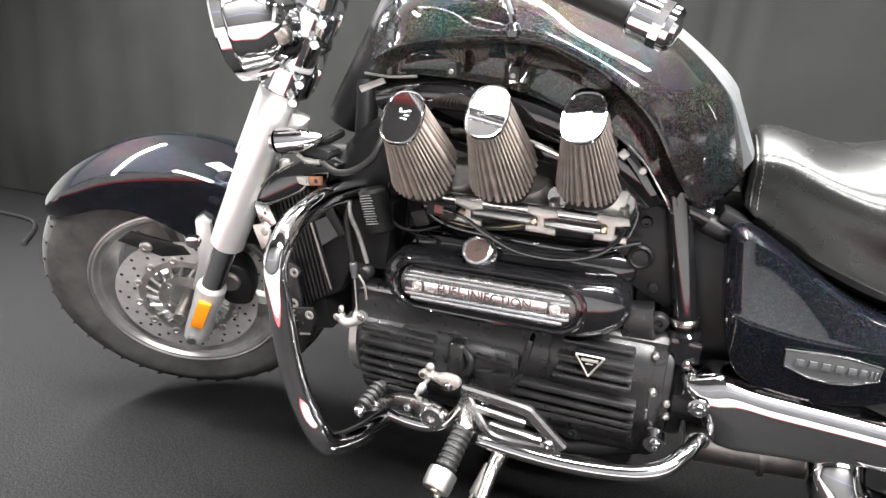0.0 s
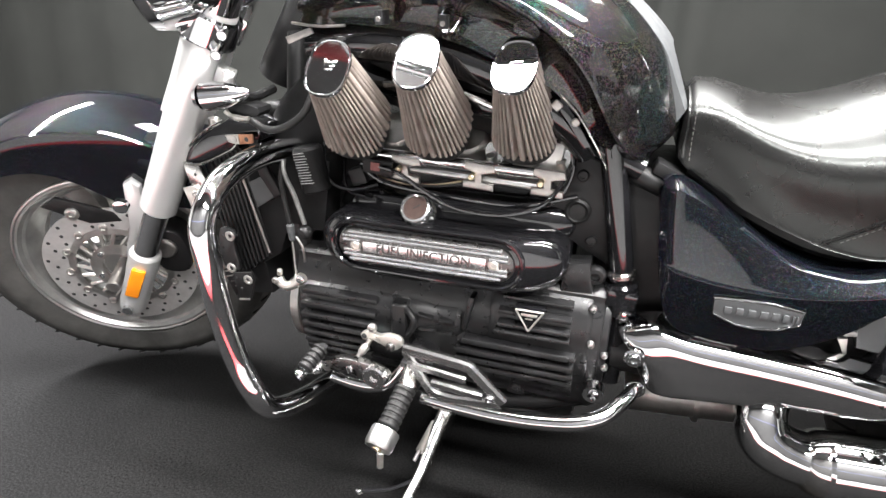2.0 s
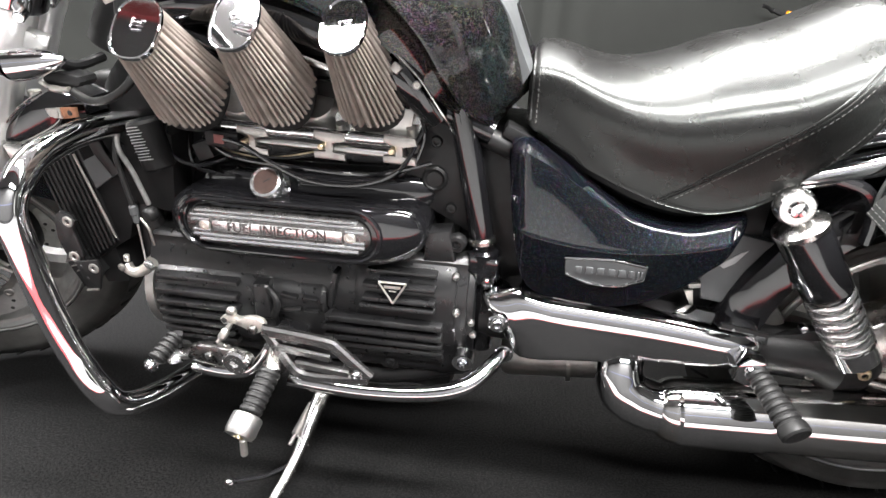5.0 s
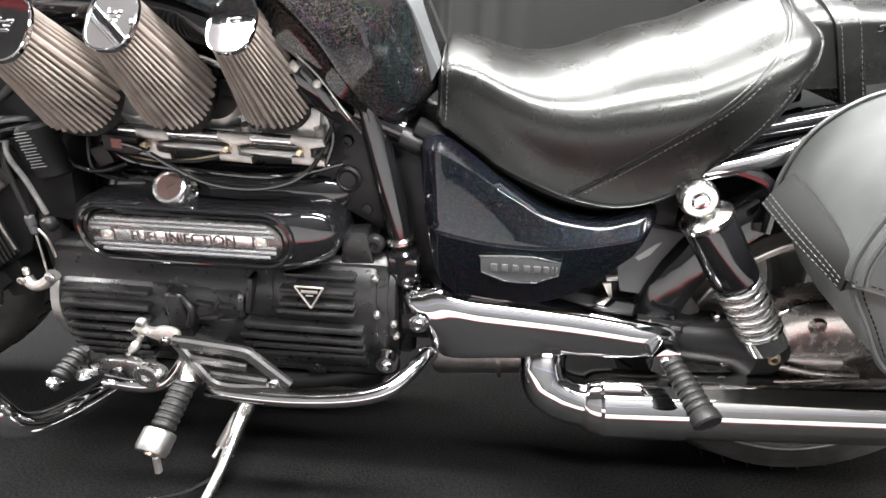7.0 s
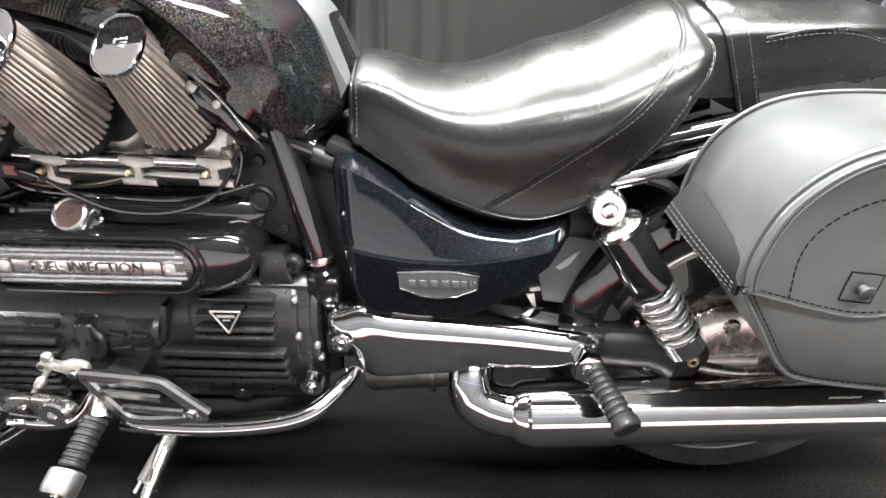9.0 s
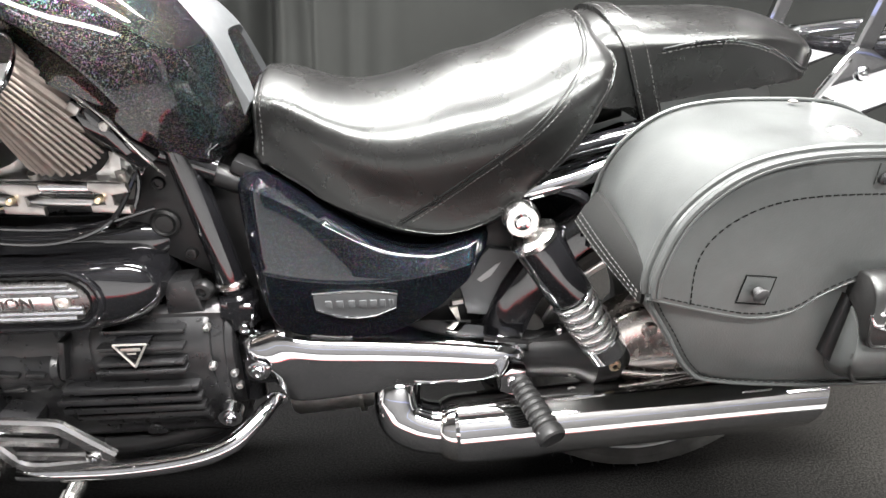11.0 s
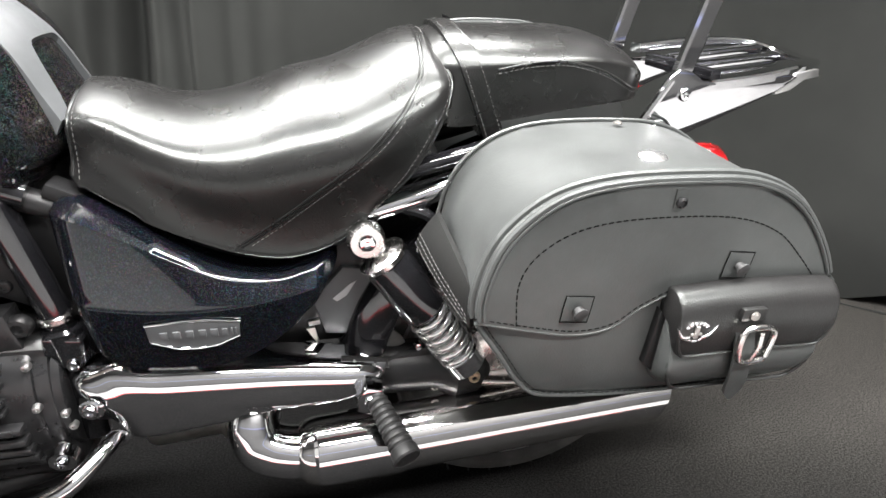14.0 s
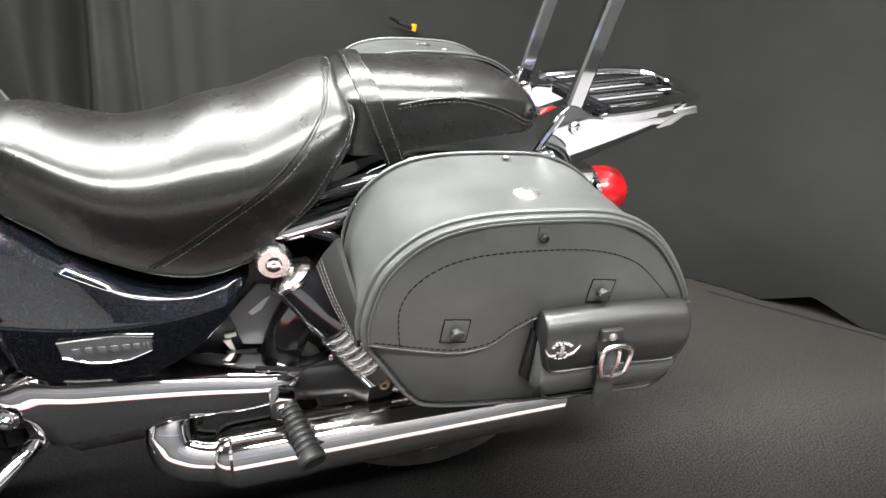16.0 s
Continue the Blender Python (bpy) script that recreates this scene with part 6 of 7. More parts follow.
# ---- shock absorbers ----
for side in (-1, 1):
    shock = under("shock_absorber")
    shock["label"] = "black shock absorber with a chrome coil spring"
    top, low = Vector((-0.185, side * 0.165, 0.634)), Vector((-0.012, side * 0.16, 0.374))
    d = (low - top).normalized()
    n = (low - top).length
    m = along(top, low)
    part("top_eye", lathe([(0.012, 0), (0.024, 0.002), (0.026, 0.008), (0.026, 0.02), (0.022, 0.027), (0.012, 0.027)], along(top + Vector((0, 0.0, 0)), top + Vector((0, side, 0))), 28), CHROME_WORN, shock)
    bolt("eye_bolt", top + Vector((0, side * 0.024, 0)), (0, side, 0), 0.012, shock, CHROME, 0.008)
    part("top_cap", lathe([(0.012, 0.02), (0.016, 0.03), (0.032, 0.036), (0.037, 0.04), (0.037, 0.047), (0.034, 0.05)], m, 32), CHROME_WORN, shock)
    part("body", lathe([(0.0335, 0.048), (0.035, 0.052), (0.035, 0.155), (0.033, 0.158)], m, 32), GLOSS, shock)
    turns, coil = 6.0, []
    for k in range(int(turns * 16) + 1):
        a = k / 16 * math.tau
        coil.append(m @ Vector((0.0292 * math.cos(a), 0.0292 * math.sin(a), 0.162 + 0.105 * k / (turns * 16))))
    part("spring", tube(coil, 0.0064, 12, 1), BRIGHT, shock, "chrome coil spring")
    part("inner_tube", lathe([(0.021, 0.15), (0.021, 0.27)], m, 24), CHROME, shock)
    part("lower_cup", lathe([(0.03, 0.262), (0.0345, 0.265), (0.0345, 0.294), (0.031, 0.299), (0.02, 0.306)], m, 32), CHROME, shock)
    bolt("lower_bolt", low + Vector((0.0, side * 0.012, -0.002)), (0, side, 0), 0.011, shock, BRASS, 0.012)

# ---- exhaust ----
exhaust = under("exhaust")
exhaust["label"] = "chrome slash-cut silencer with a curved front pipe"
part("front_pipe", tube([(-0.28, -0.06, 0.355), (-0.335, -0.11, 0.35), (-0.362, -0.16, 0.33), (-0.357, -0.182, 0.296), (-0.335, -0.187, 0.278), (-0.30, -0.187, 0.267), (-0.25, -0.187, 0.268)], [0.035, 0.036, 0.038, 0.04, 0.042, 0.043, 0.043], 24, 8), CHROME, exhaust)
start, end = Vector((-0.300, -0.187, 0.262)), Vector((0.318, -0.19, 0.303))
m = along(start, end)
n = (end - start).length
seg = 40
rings = []
for h, r in ((0.0, 0.038), (0.002, 0.041), (0.007, 0.046), (0.014, 0.0500), (0.024, 0.0533), (0.038, 0.0550), (0.1, 0.0553), (0.25, 0.0545), (0.40, 0.053), (0.55, 0.0515), (n, 0.0505), (n - 0.001, 0.0480), (n - 0.08, 0.047)):
    ring = []
    for k in range(seg):
        a = k * math.tau / seg
        p = m @ Vector((r * math.cos(a), r * math.sin(a), h))
        if h > n - 0.01:
            p += (end - start).normalized() * ((p.z - end.z) * 0.5)
        ring.append(p)
    rings.append(ring)
muffler = part("silencer", skin(rings), HEAT, exhaust, "chrome silencer, browned at its front", 40)
part("baffle", lathe([(0.047, n - 0.085), (0.03, n - 0.09), (0.028, n - 0.05), (0.024, n - 0.05), (0.022, n - 0.12)], m, 28), INK, exhaust, "dark mouth of the pipe")
part("heat_shield", skin([[m @ Vector(((0.0567 + g) * math.cos(a), (0.0567 + g) * math.sin(a), h)) for a in [math.pi * (0.62 + 0.76 * k / 16) for k in range(17)]] for h, g in ((0.03, -0.003), (0.036, 0.001), (0.16, 0.001), (0.175, -0.003))], False, False), CHROME, exhaust)
for k, w in enumerate((0.006, 0.010, 0.004, 0.009, 0.006)):
    part("stamp_mark", block((0.195 + 0.010 * k, -0.2185, 0.3395 + 0.0007 * k), (w, 0.002, 0.006), (35, -7, 0), 0.0004), SATIN, exhaust)
part("collector", lathe([(0.04, 0), (0.046, 0.01), (0.046, 0.2), (0.04, 0.22)], along((-0.56, -0.02, 0.215), (-0.30, -0.02, 0.24)), 28), CAST, exhaust)
part("collector_lip", lathe([(0.05, 0), (0.05, 0.008)], along((-0.435, -0.02, 0.221), (-0.30, -0.02, 0.234)), 28), STEEL, exhaust)

# ---- rider's foot controls ----
controls = under("foot_controls")
controls["label"] = "chrome footrest rail with peg, shifter and heel guard"
part("rail", tube([(-0.911, -0.25, 0.278), (-0.85, -0.25, 0.274), (-0.78, -0.25, 0.273), (-0.71, -0.25, 0.279), (-0.65, -0.247, 0.289), (-0.61, -0.236, 0.300), (-0.585, -0.215, 0.312), (-0.566, -0.19, 0.322), (-0.554, -0.165, 0.325)], [0.012, 0.0135, 0.014, 0.014, 0.014, 0.014, 0.013, 0.012, 0.011], 20, 8), CHROME, controls)
bolt("rail_bolt", (-0.622, -0.19, 0.312), (0, -1, 0), 0.010, controls, CHROME, 0.012)
part("rail_clamp", lathe([(0.018, 0), (0.018, 0.02)], along((-0.622, -0.195, 0.312), (-0.622, -0.14, 0.318)), 16), CHROME, controls)
part("peg_bracket", tube([(-0.925, -0.23, 0.345), (-0.93, -0.25, 0.325), (-0.925, -0.275, 0.31)], 0.016, 12, 4), CHROME_WORN, controls)
peg = under("footpeg", Matrix(), controls)
peg["label"] = "ribbed rubber footpeg with a knurled alloy end"
base_p, tip_p = Vector((-0.928, -0.27, 0.318)), Vector((-0.944, -0.372, 0.262))
pm = along(base_p, tip_p)
rubber = []
for k in range(7):
    h = 0.008 + 0.0105 * k
    rubber += [(0.0165, h), (0.0185, h + 0.002), (0.0185, h + 0.0065), (0.0165, h + 0.0085)]
pl = (tip_p - base_p).length
part("rubber", lathe(rubber, pm, 24), RUBBER, peg)
part("end_cap", lathe([(0.019, 0.083), (0.0235, 0.085), (0.0245, 0.088), (0.0245, pl - 0.006), (0.022, pl), (0.006, pl + 0.0005)], pm, 40), SATIN, peg, "knurled alloy end cap")
part("end_screw", lathe([(0.008, pl), (0.008, pl + 0.003), (0.004, pl + 0.003), (0.0035, pl + 0.001)], pm, 16), BRASS, peg)
part("feeler", rod(tip_p + Vector((0.001, 0.008, -0.015)), tip_p + Vector((0.001, 0.004, -0.045)), 0.0055, 12), WHITE, peg)
heel = under("heel_guard", Matrix(), controls)
heel["label"] = "slotted polished alloy heel guard"
bars = [[(-0.936, 0.389), (-0.88, 0.384), (-0.828, 0.378), (-0.815, 0.370), (-0.79, 0.345), (-0.763, 0.319)], [(-0.932, 0.387), (-0.912, 0.35), (-0.888, 0.314), (-0.86, 0.306), (-0.82, 0.308), (-0.765, 0.315)], [(-0.914, 0.360), (-0.87, 0.355), (-0.826, 0.350)], [(-0.886, 0.331), (-0.845, 0.327), (-0.797, 0.323)]]
for k, pts in enumerate(bars):
    r = (0.0105, 0.009, 0.0075, 0.0075)[k]
    pth = spline([(x, -0.268, z) for x, z in pts], 4)
    rows = []
    for i, p in enumerate(pth):
        t = (pth[min(i + 1, len(pth) - 1)] - pth[max(i - 1, 0)]).normalized()
        nrm = Vector((-t.z, 0, t.x))
        rows.append([p + nrm * (r * u) + Vector((0, v, 0)) for u, v in ((-1, -0.002), (-0.6, -0.0055), (0.6, -0.0055), (1, -0.002), (1, 0.004), (-1, 0.004))])
    part("bar", skin(rows), POLISHED, heel)
bolt("screw", (-0.784, -0.272, 0.324), (0, -1, 0), 0.0085, heel, CHROME)
shift = under("gear_shifter", Matrix(), controls)
shift["label"] = "gear shift linkage with rubber toe peg"
part("lever", plate(spline([(-1.117, 0.322), (-1.100, 0.336), (-1.078, 0.338), (-1.048, 0.350), (-1.001, 0.348), (-0.967, 0.337), (-0.962, 0.319), (-0.985, 0.305), (-1.021, 0.315), (-1.062, 0.322), (-1.088, 0.308), (-1.112, 0.300)], 3, True), -0.278, -0.262, 0.003), DARK_STEEL, shift, "dark worn steel lever")
part("pivot", lathe([(0.0225, 0), (0.0225, 0.009), (0.019, 0.012), (0.007, 0.012), (0.006, 0.008), (0.0002, 0.008)], along((-0.985, -0.276, 0.328), (-0.985, -1, 0.332)), 28), POLISHED, shift, "round polished pivot cap")
part("dowel", lathe([(0.007, 0), (0.007, 0.004), (0.004, 0.006), (0.0002, 0.006)], along((-1.034, -0.277, 0.332), (-1.034, -1, 0.332)), 14), CHROME, shift)
for k in range(5):
    part("scale_mark", block((-1.014, -0.2785, 0.343 - 0.0045 * k), (0.008, 0.001, 0.0016), bevel=0.0002), INK, shift)
toe_a = Vector((-1.085, -0.275, 0.366))
toe_b = toe_a + Vector((-0.014, -0.060, -0.022)).normalized() * 0.070
prof = []
for k in range(5):
    prof += [(0.011, 0.01 * k + 0.004), (0.014, 0.01 * k + 0.006), (0.014, 0.01 * k + 0.010), (0.011, 0.01 * k + 0.012)]
part("toe_rubber", lathe(prof, along(toe_a, toe_b), 20), RUBBER, shift)
part("toe_cap", lathe([(0.010, 0.055), (0.0115, 0.059), (0.0115, 0.066), (0.008, 0.070), (0.0002, 0.071)], along(toe_a, toe_b), 16), CHROME, shift)
part("toe_stem", tube([(-1.10, -0.268, 0.32), toe_a.lerp(Vector((-1.10, -0.268, 0.32)), 0.5), toe_a], 0.008, 10, 4), ENGINE, shift)
part("crank", plate(spline([(-1.032, 0.375), (-1.015, 0.386), (-0.998, 0.379), (-0.980, 0.384), (-0.958, 0.381), (-0.952, 0.367), (-0.970, 0.352), (-0.992, 0.361), (-1.010, 0.367), (-1.026, 0.364)], 3, True), -0.234, -0.222, 0.003), WHITE, shift, "pale alloy crank arm")
bolt("crank_bolt", (-0.974, -0.234, 0.362), (0, -1, 0), 0.0085, shift, DARK_STEEL, 0.008)
bolt("crank_bolt", (-1.008, -0.230, 0.393), (0, -1, 0), 0.0085, shift, CAST, 0.010)
bolt("crank_bolt", (-1.024, -0.234, 0.374), (0, -1, 0), 0.005, shift, INK, 0.002)
part("rod", tube([(-1.010, -0.238, 0.372), (-1.020, -0.25, 0.355), (-1.031, -0.262, 0.338)], 0.0045, 10, 3), STEEL, shift)
part("joint", lathe([(0.005, 0), (0.0075, 0.004), (0.0075, 0.016), (0.005, 0.02)], along((-1.014, -0.245, 0.364), (-1.026, -0.256, 0.346)), 14), CAST, shift)
part("stub", tube([(-1.080, -0.255, 0.290), (-1.045, -0.258, 0.287), (-1.005, -0.258, 0.287), (-0.972, -0.256, 0.298), (-0.945, -0.245, 0.335)], [0.013, 0.0135, 0.0135, 0.01, 0.008], 16, 6), CHROME, shift)
part("link", rod((-0.945, -0.262, 0.312), (-0.91, -0.25, 0.362), 0.006), CHROME_WORN, shift)
part("link_nut", rod((-0.918, -0.252, 0.352), (-0.908, -0.249, 0.366), 0.010, 6), CHROME, shift)
part("mount", block((-0.935, -0.20, 0.315), (0.05, 0.10, 0.05), (0, 20, 0), 0.008), ENGINE, shift)

# ---- side stand ----
stand = under("side_stand")
stand["label"] = "bright side stand, swung out, with a coil spring"
foot_s = Vector((-0.930, -0.352, 0.072))
pivot = Vector((-0.888, -0.155, 0.182))
leg_pts = [pivot, pivot.lerp(foot_s, 0.25), pivot.lerp(foot_s, 0.6) + Vector((0.006, 0, 0)), foot_s]
part("leg", tube(leg_pts, [0.0175, 0.014, 0.0105, 0.0095], 14, 6), CHROME_WORN, stand, "pale polished leg")
part("foot", block(foot_s + Vector((-0.01, -0.015, -0.006)), (0.07, 0.05, 0.012), (9.7, 0, 30), 0.004), STEEL, stand)
part("pivot_lug", block(pivot + Vector((0.0, 0.01, 0.02)), (0.05, 0.04, 0.06), (0, 15, 0), 0.008), ENGINE, stand)
axis_a, axis_b = pivot + Vector((-0.02, -0.03, -0.02)), pivot.lerp(foot_s, 0.42) + Vector((-0.016, -0.012, 0))
sm = along(axis_a, axis_b)
sl = (axis_b - axis_a).length
part("spring", tube([sm @ Vector((0.0065 * math.cos(k / 10 * math.tau), 0.0065 * math.sin(k / 10 * math.tau), sl * 0.9 * k / 180)) for k in range(181)], 0.0016, 6, 1), STEEL, stand)
part("hook", rod(sm @ Vector((0, 0, sl * 0.88)), axis_b + (axis_b - axis_a) * 0.18, 0.0035), STEEL, stand)
side_a = pivot.lerp(foot_s, 0.66)
part("tang", tube([side_a, side_a + Vector((-0.035, -0.03, -0.003)), side_a + Vector((-0.08, -0.055, 0.004))], 0.0042, 8, 4), GLOSS, stand)
part("tang_tip", lathe([(0.005, 0), (0.0065, 0.003), (0.0065, 0.008), (0.004, 0.011)], along(side_a + Vector((-0.08, -0.055, 0.004)), side_a + Vector((-0.12, -0.08, 0.008))), 12), CHROME, stand)

# ---- pillion peg ----
pp = under("pillion_footpeg")
pp["label"] = "folding black rubber pillion footpeg on a chrome bracket"
part("bracket", plate([(-0.205, 0.385), (-0.19, 0.402), (-0.165, 0.395), (-0.16, 0.365), (-0.18, 0.348), (-0.205, 0.358)], -0.215, -0.18, 0.005), CHROME, pp)
bolt("bracket_bolt", (-0.185, -0.214, 0.378), (0, -1, 0), 0.010, pp, CHROME)
ra, rb = Vector((-0.178, -0.205, 0.378)), Vector((-0.142, -0.305, 0.345))
rm = along(ra, rb)
prof = [(0.012, 0)]
for k in range(9):
    prof += [(0.0145 + 0.0004 * k, 0.008 + 0.0105 * k), (0.0165 + 0.0004 * k, 0.010 + 0.0105 * k), (0.0165 + 0.0004 * k, 0.0145 + 0.0105 * k), (0.0145 + 0.0004 * k, 0.0165 + 0.0105 * k)]
part("rubber", lathe(prof, rm, 24), RUBBER, pp)
rl = (rb - ra).length
part("end", lathe([(0.019, rl - 0.018), (0.021, rl - 0.014), (0.021, rl - 0.003), (0.0185, rl), (0.0175, rl - 0.001), (0.001, rl - 0.001)], rm, 28), RUBBER, pp)

# ---- sissy bar and luggage rack ----
rack = under("luggage_rack")
rack["label"] = "chrome luggage rack and sissy bar uprights"
for side in (-1, 1):
    y = side * 0.118
    blade = part("side_blade", plate([(0.225, 0.765), (0.262, 0.838), (0.278, 0.852), (0.300, 0.850), (0.322, 0.838), (0.345, 0.836), (0.47, 0.849), (0.487, 0.845), (0.456, 0.823), (0.30, 0.752)], y - 0.004, y + 0.004, 0.002), CHROME, rack)
    part("foot_edge", tube([(0.222, y + side * 0.003, 0.758), (0.268, y + side * 0.003, 0.838)], 0.006, 8, 1), CHROME, blade)
    bolt("pivot_bolt", (0.293, y + side * 0.004, 0.818), (0, side, 0), 0.010, blade, CHROME, 0.007)
    rows = []
    for t in range(9):
        s = t / 8
        c = Vector((0.288 + 0.085 * s + 0.02 * s * s, y - side * 0.012, 0.822 + 0.42 * s))
        rows.append([c + Vector((dx, dy, dz)) for dx, dy, dz in ((-0.014, -0.005, 0.004), (-0.01, -0.008, 0.003), (0.01, -0.008, -0.003), (0.014, -0.005, -0.004), (0.014, 0.005, -0.004), (0.01, 0.008, -0.003), (-0.01, 0.008, 0.003), (-0.014, 0.005, 0.004))])
    part("upright", skin(rows), CHROME, rack, "flat chrome upright")
    part("knuckle", rod((0.295, y - side * 0.025, 0.828), (0.295, y, 0.828), 0.017), CHROME, rack)
rail_pts = [(0.338, -0.106, 0.830), (0.42, -0.107, 0.841), (0.492, -0.100, 0.854), (0.556, -0.064, 0.856), (0.584, 0, 0.854), (0.588, 0.06, 0.862), (0.54, 0.098, 0.870), (0.44, 0.106, 0.867), (0.335, 0.104, 0.855)]
dense_r = spline(rail_pts, 6)
rows = []
for i, p in enumerate(dense_r):
    t = (dense_r[min(i + 1, len(dense_r) - 1)] - dense_r[max(i - 1, 0)]).normalized()
    nrm = Vector((-t.y, t.x, 0))
    rows.append([p + nrm * a + Vector((0, 0, b)) for a, b in ((-0.016, -0.007), (-0.016, 0.005), (-0.013, 0.008), (0.013, 0.008), (0.016, 0.005), (0.016, -0.007))])
part("rail", skin(rows), CHROME, rack)
for y in (-0.052, 0.0, 0.052):
    part("slat", block((0.458 + 0.1 * y, y, 0.850 + 0.12 * y), (0.175, 0.026, 0.012), (0, -7, 0), 0.003), CHROME, rack)
part("cross_bar", block((0.362, 0, 0.838), (0.018, 0.19, 0.022), (0, -3, 0), 0.003), GLOSS, rack)
part("cross_bar", block((0.552, 0, 0.854), (0.014, 0.15, 0.012), (0, -3, 0), 0.003), GLOSS, rack)
part("under_bracket", plate([(0.452, 0.826), (0.475, 0.840), (0.482, 0.850), (0.52, 0.857), (0.525, 0.846), (0.50, 0.841), (0.48, 0.825), (0.455, 0.818)], -0.1215, -0.1145, 0.001), SATIN, rack, "pale bracket")
tail = under("tail_lamp")
tail["label"] = "red tail lamp in a chrome rim"
tm = along((0.412, 0, 0.650), (0.627, 0, 0.672))
part("rim", lathe([(0.045, 0.0), (0.053, 0.006), (0.053, 0.014), (0.050, 0.016)], tm, 36), CHROME, tail)
part("lens", lathe([(0.050, 0.012), (0.052, 0.025), (0.050, 0.05), (0.044, 0.07), (0.031, 0.084), (0.012, 0.092), (0.001, 0.093)], tm, 36), RED_LENS, tail, "red lens")
part("stem", block((0.35, 0, 0.69), (0.12, 0.07, 0.05), (0, 0, 0), 0.01), CHROME, tail)

# ---- saddlebags ----
FACE = spline([(-0.088, 0.628), (-0.084, 0.682), (-0.062, 0.730), (-0.015, 0.769), (0.05, 0.786), (0.147, 0.789), (0.225, 0.783), (0.288, 0.756), (0.340, 0.705), (0.378, 0.645), (0.395, 0.58), (0.39, 0.51), (0.30, 0.490), (0.15, 0.488), (0.02, 0.500), (-0.02, 0.520), (-0.055, 0.572)], 5, True)
LID_EDGE = [(-0.088, 0.626), (-0.016, 0.607), (0.036, 0.597), (0.080, 0.603), (0.114, 0.627), (0.164, 0.647), (0.262, 0.651), (0.379, 0.644)]


def saddlebag(side, label):
    bag = thing("saddlebag", label, "bag", LEAN, "pair of saddlebags")
    def s(p):
        return Vector((p[0], p[1] * side, p[2]))
    c = Vector((0.15, 0.63))
    # body: the outer face is flat, the sides run in to the bike and rise a little
    def ring(y, grow, rise=0.0):
        return [s((c.x + (p.x - c.x) * grow, y, c.y + (p.y - c.y) * grow + rise)) for p in FACE]
    body = skin([ring(-0.155, 0.92, 0.004), ring(-0.17, 0.945, 0.004), ring(-0.22, 0.965, 0.002), ring(-0.32, 0.972, -0.002), ring(-0.362, 0.978), ring(-0.372, 0.975), ring(-0.376, 0.93), ring(-0.378, 0.7), ring(-0.378, 0.3)])
    part("body", body, BAG, bag, "", 60)
    # lid: an outer skin over the upper part
    upper = [p for p in FACE if p.y > 0.62 and not (p.x > 0.2 and p.y < 0.645)]
    upper.sort(key=lambda p: math.atan2(p.y - 0.60, p.x - 0.15), reverse=True)
    edge = spline(LID_EDGE, 5)
    rows = []
    for y, grow, rise in ((-0.165, 0.955, 0.008), (-0.185, 0.978, 0.007), (-0.25, 0.990, 0.0015), (-0.33, 0.992, -0.002), (-0.366, 0.999, -0.001), (-0.379, 0.992, 0.0), (-0.384, 0.975, 0.0)):
        rows.append([s((c.x + (p.x - c.x) * grow, y, c.y + (p.y - c.y) * grow + rise)) for p in upper])
    lid_bm = skin(rows, False, False)
    outline = [Vector((c.x + (p.x - c.x) * 0.975, c.y + (p.y - c.y) * 0.975)) for p in upper]
    k = len(outline)
    low = []
    for i in range(k):
        t = i / (k - 1) * (len(edge) - 1)
        j = min(int(t), len(edge) - 2)
        low.append(edge[j].lerp(edge[j + 1], t - j))
    rows = []
    for t in (0, 0.15, 0.35, 0.6, 0.85, 1.0):
        rows.append([s((a.x + (b.x - a.x) * t, -0.3845 - 0.0005 * math.sin(math.pi * t), a.y + (b.y - a.y) * t)) for a, b in zip(outline, low)])
    rows.append([s((b.x, -0.377, b.y - 0.001)) for b in low])
    skin(rows, False, False, lid_bm)
    bmesh.ops.remove_doubles(lid_bm, verts=lid_bm.verts[:], dist=0.0006)
    lid = part("lid", lid_bm, BAG, bag, "black leather lid", 60)
    # piping along the rims
    for grow, y, r in ((1.0, -0.373, 0.0046), (0.978, -0.3835, 0.0040), (0.957, -0.3855, 0.0026)):
        part("piping", tube([s((c.x + (p.x - c.x) * grow, y, c.y + (p.y - c.y) * grow)) for p in upper], r, 8, 1), BAG, lid)
    part("piping", tube([s((p.x, -0.3835, p.y)) for p in edge], 0.0018, 8, 1), BAG, lid)
    part("back_piping", tube([s((c.x + (p.x - c.x) * 0.985, -0.175, c.y + (p.y - c.y) * 0.985 + 0.008)) for p in upper], 0.0028, 8, 1), BAG, lid)
    lower = [p for p in FACE if p.y < 0.62]
    lower = sorted([p for p in lower], key=lambda p: math.atan2(p.y - 0.66, p.x - 0.15))
    part("piping", tube([s((c.x + (p.x - c.x) * 0.99, -0.375, c.y + (p.y - c.y) * 0.985)) for p in lower], 0.0032, 8, 1), BAG, bag)
    if side > 0:
        tagged(part("stitching", stitches([s((c.x + (p.x - c.x) * 0.955, -0.3785, c.y + (p.y - c.y) * 0.945)) for p in lower], 0.005, 0.003, 0.0008), DARK_THREAD, bag), kind="stuff")
        arc = spline([(-0.040, 0.618), (-0.043, 0.671), (-0.025, 0.706), (0.018, 0.732), (0.086, 0.742), (0.197, 0.739), (0.266, 0.718), (0.312, 0.682), (0.345, 0.650)], 8)
        tagged(part("stitching", stitches([s((p.x, -0.3853, p.y)) for p in arc], 0.005, 0.003, 0.0008), DARK_THREAD, lid), kind="stuff")
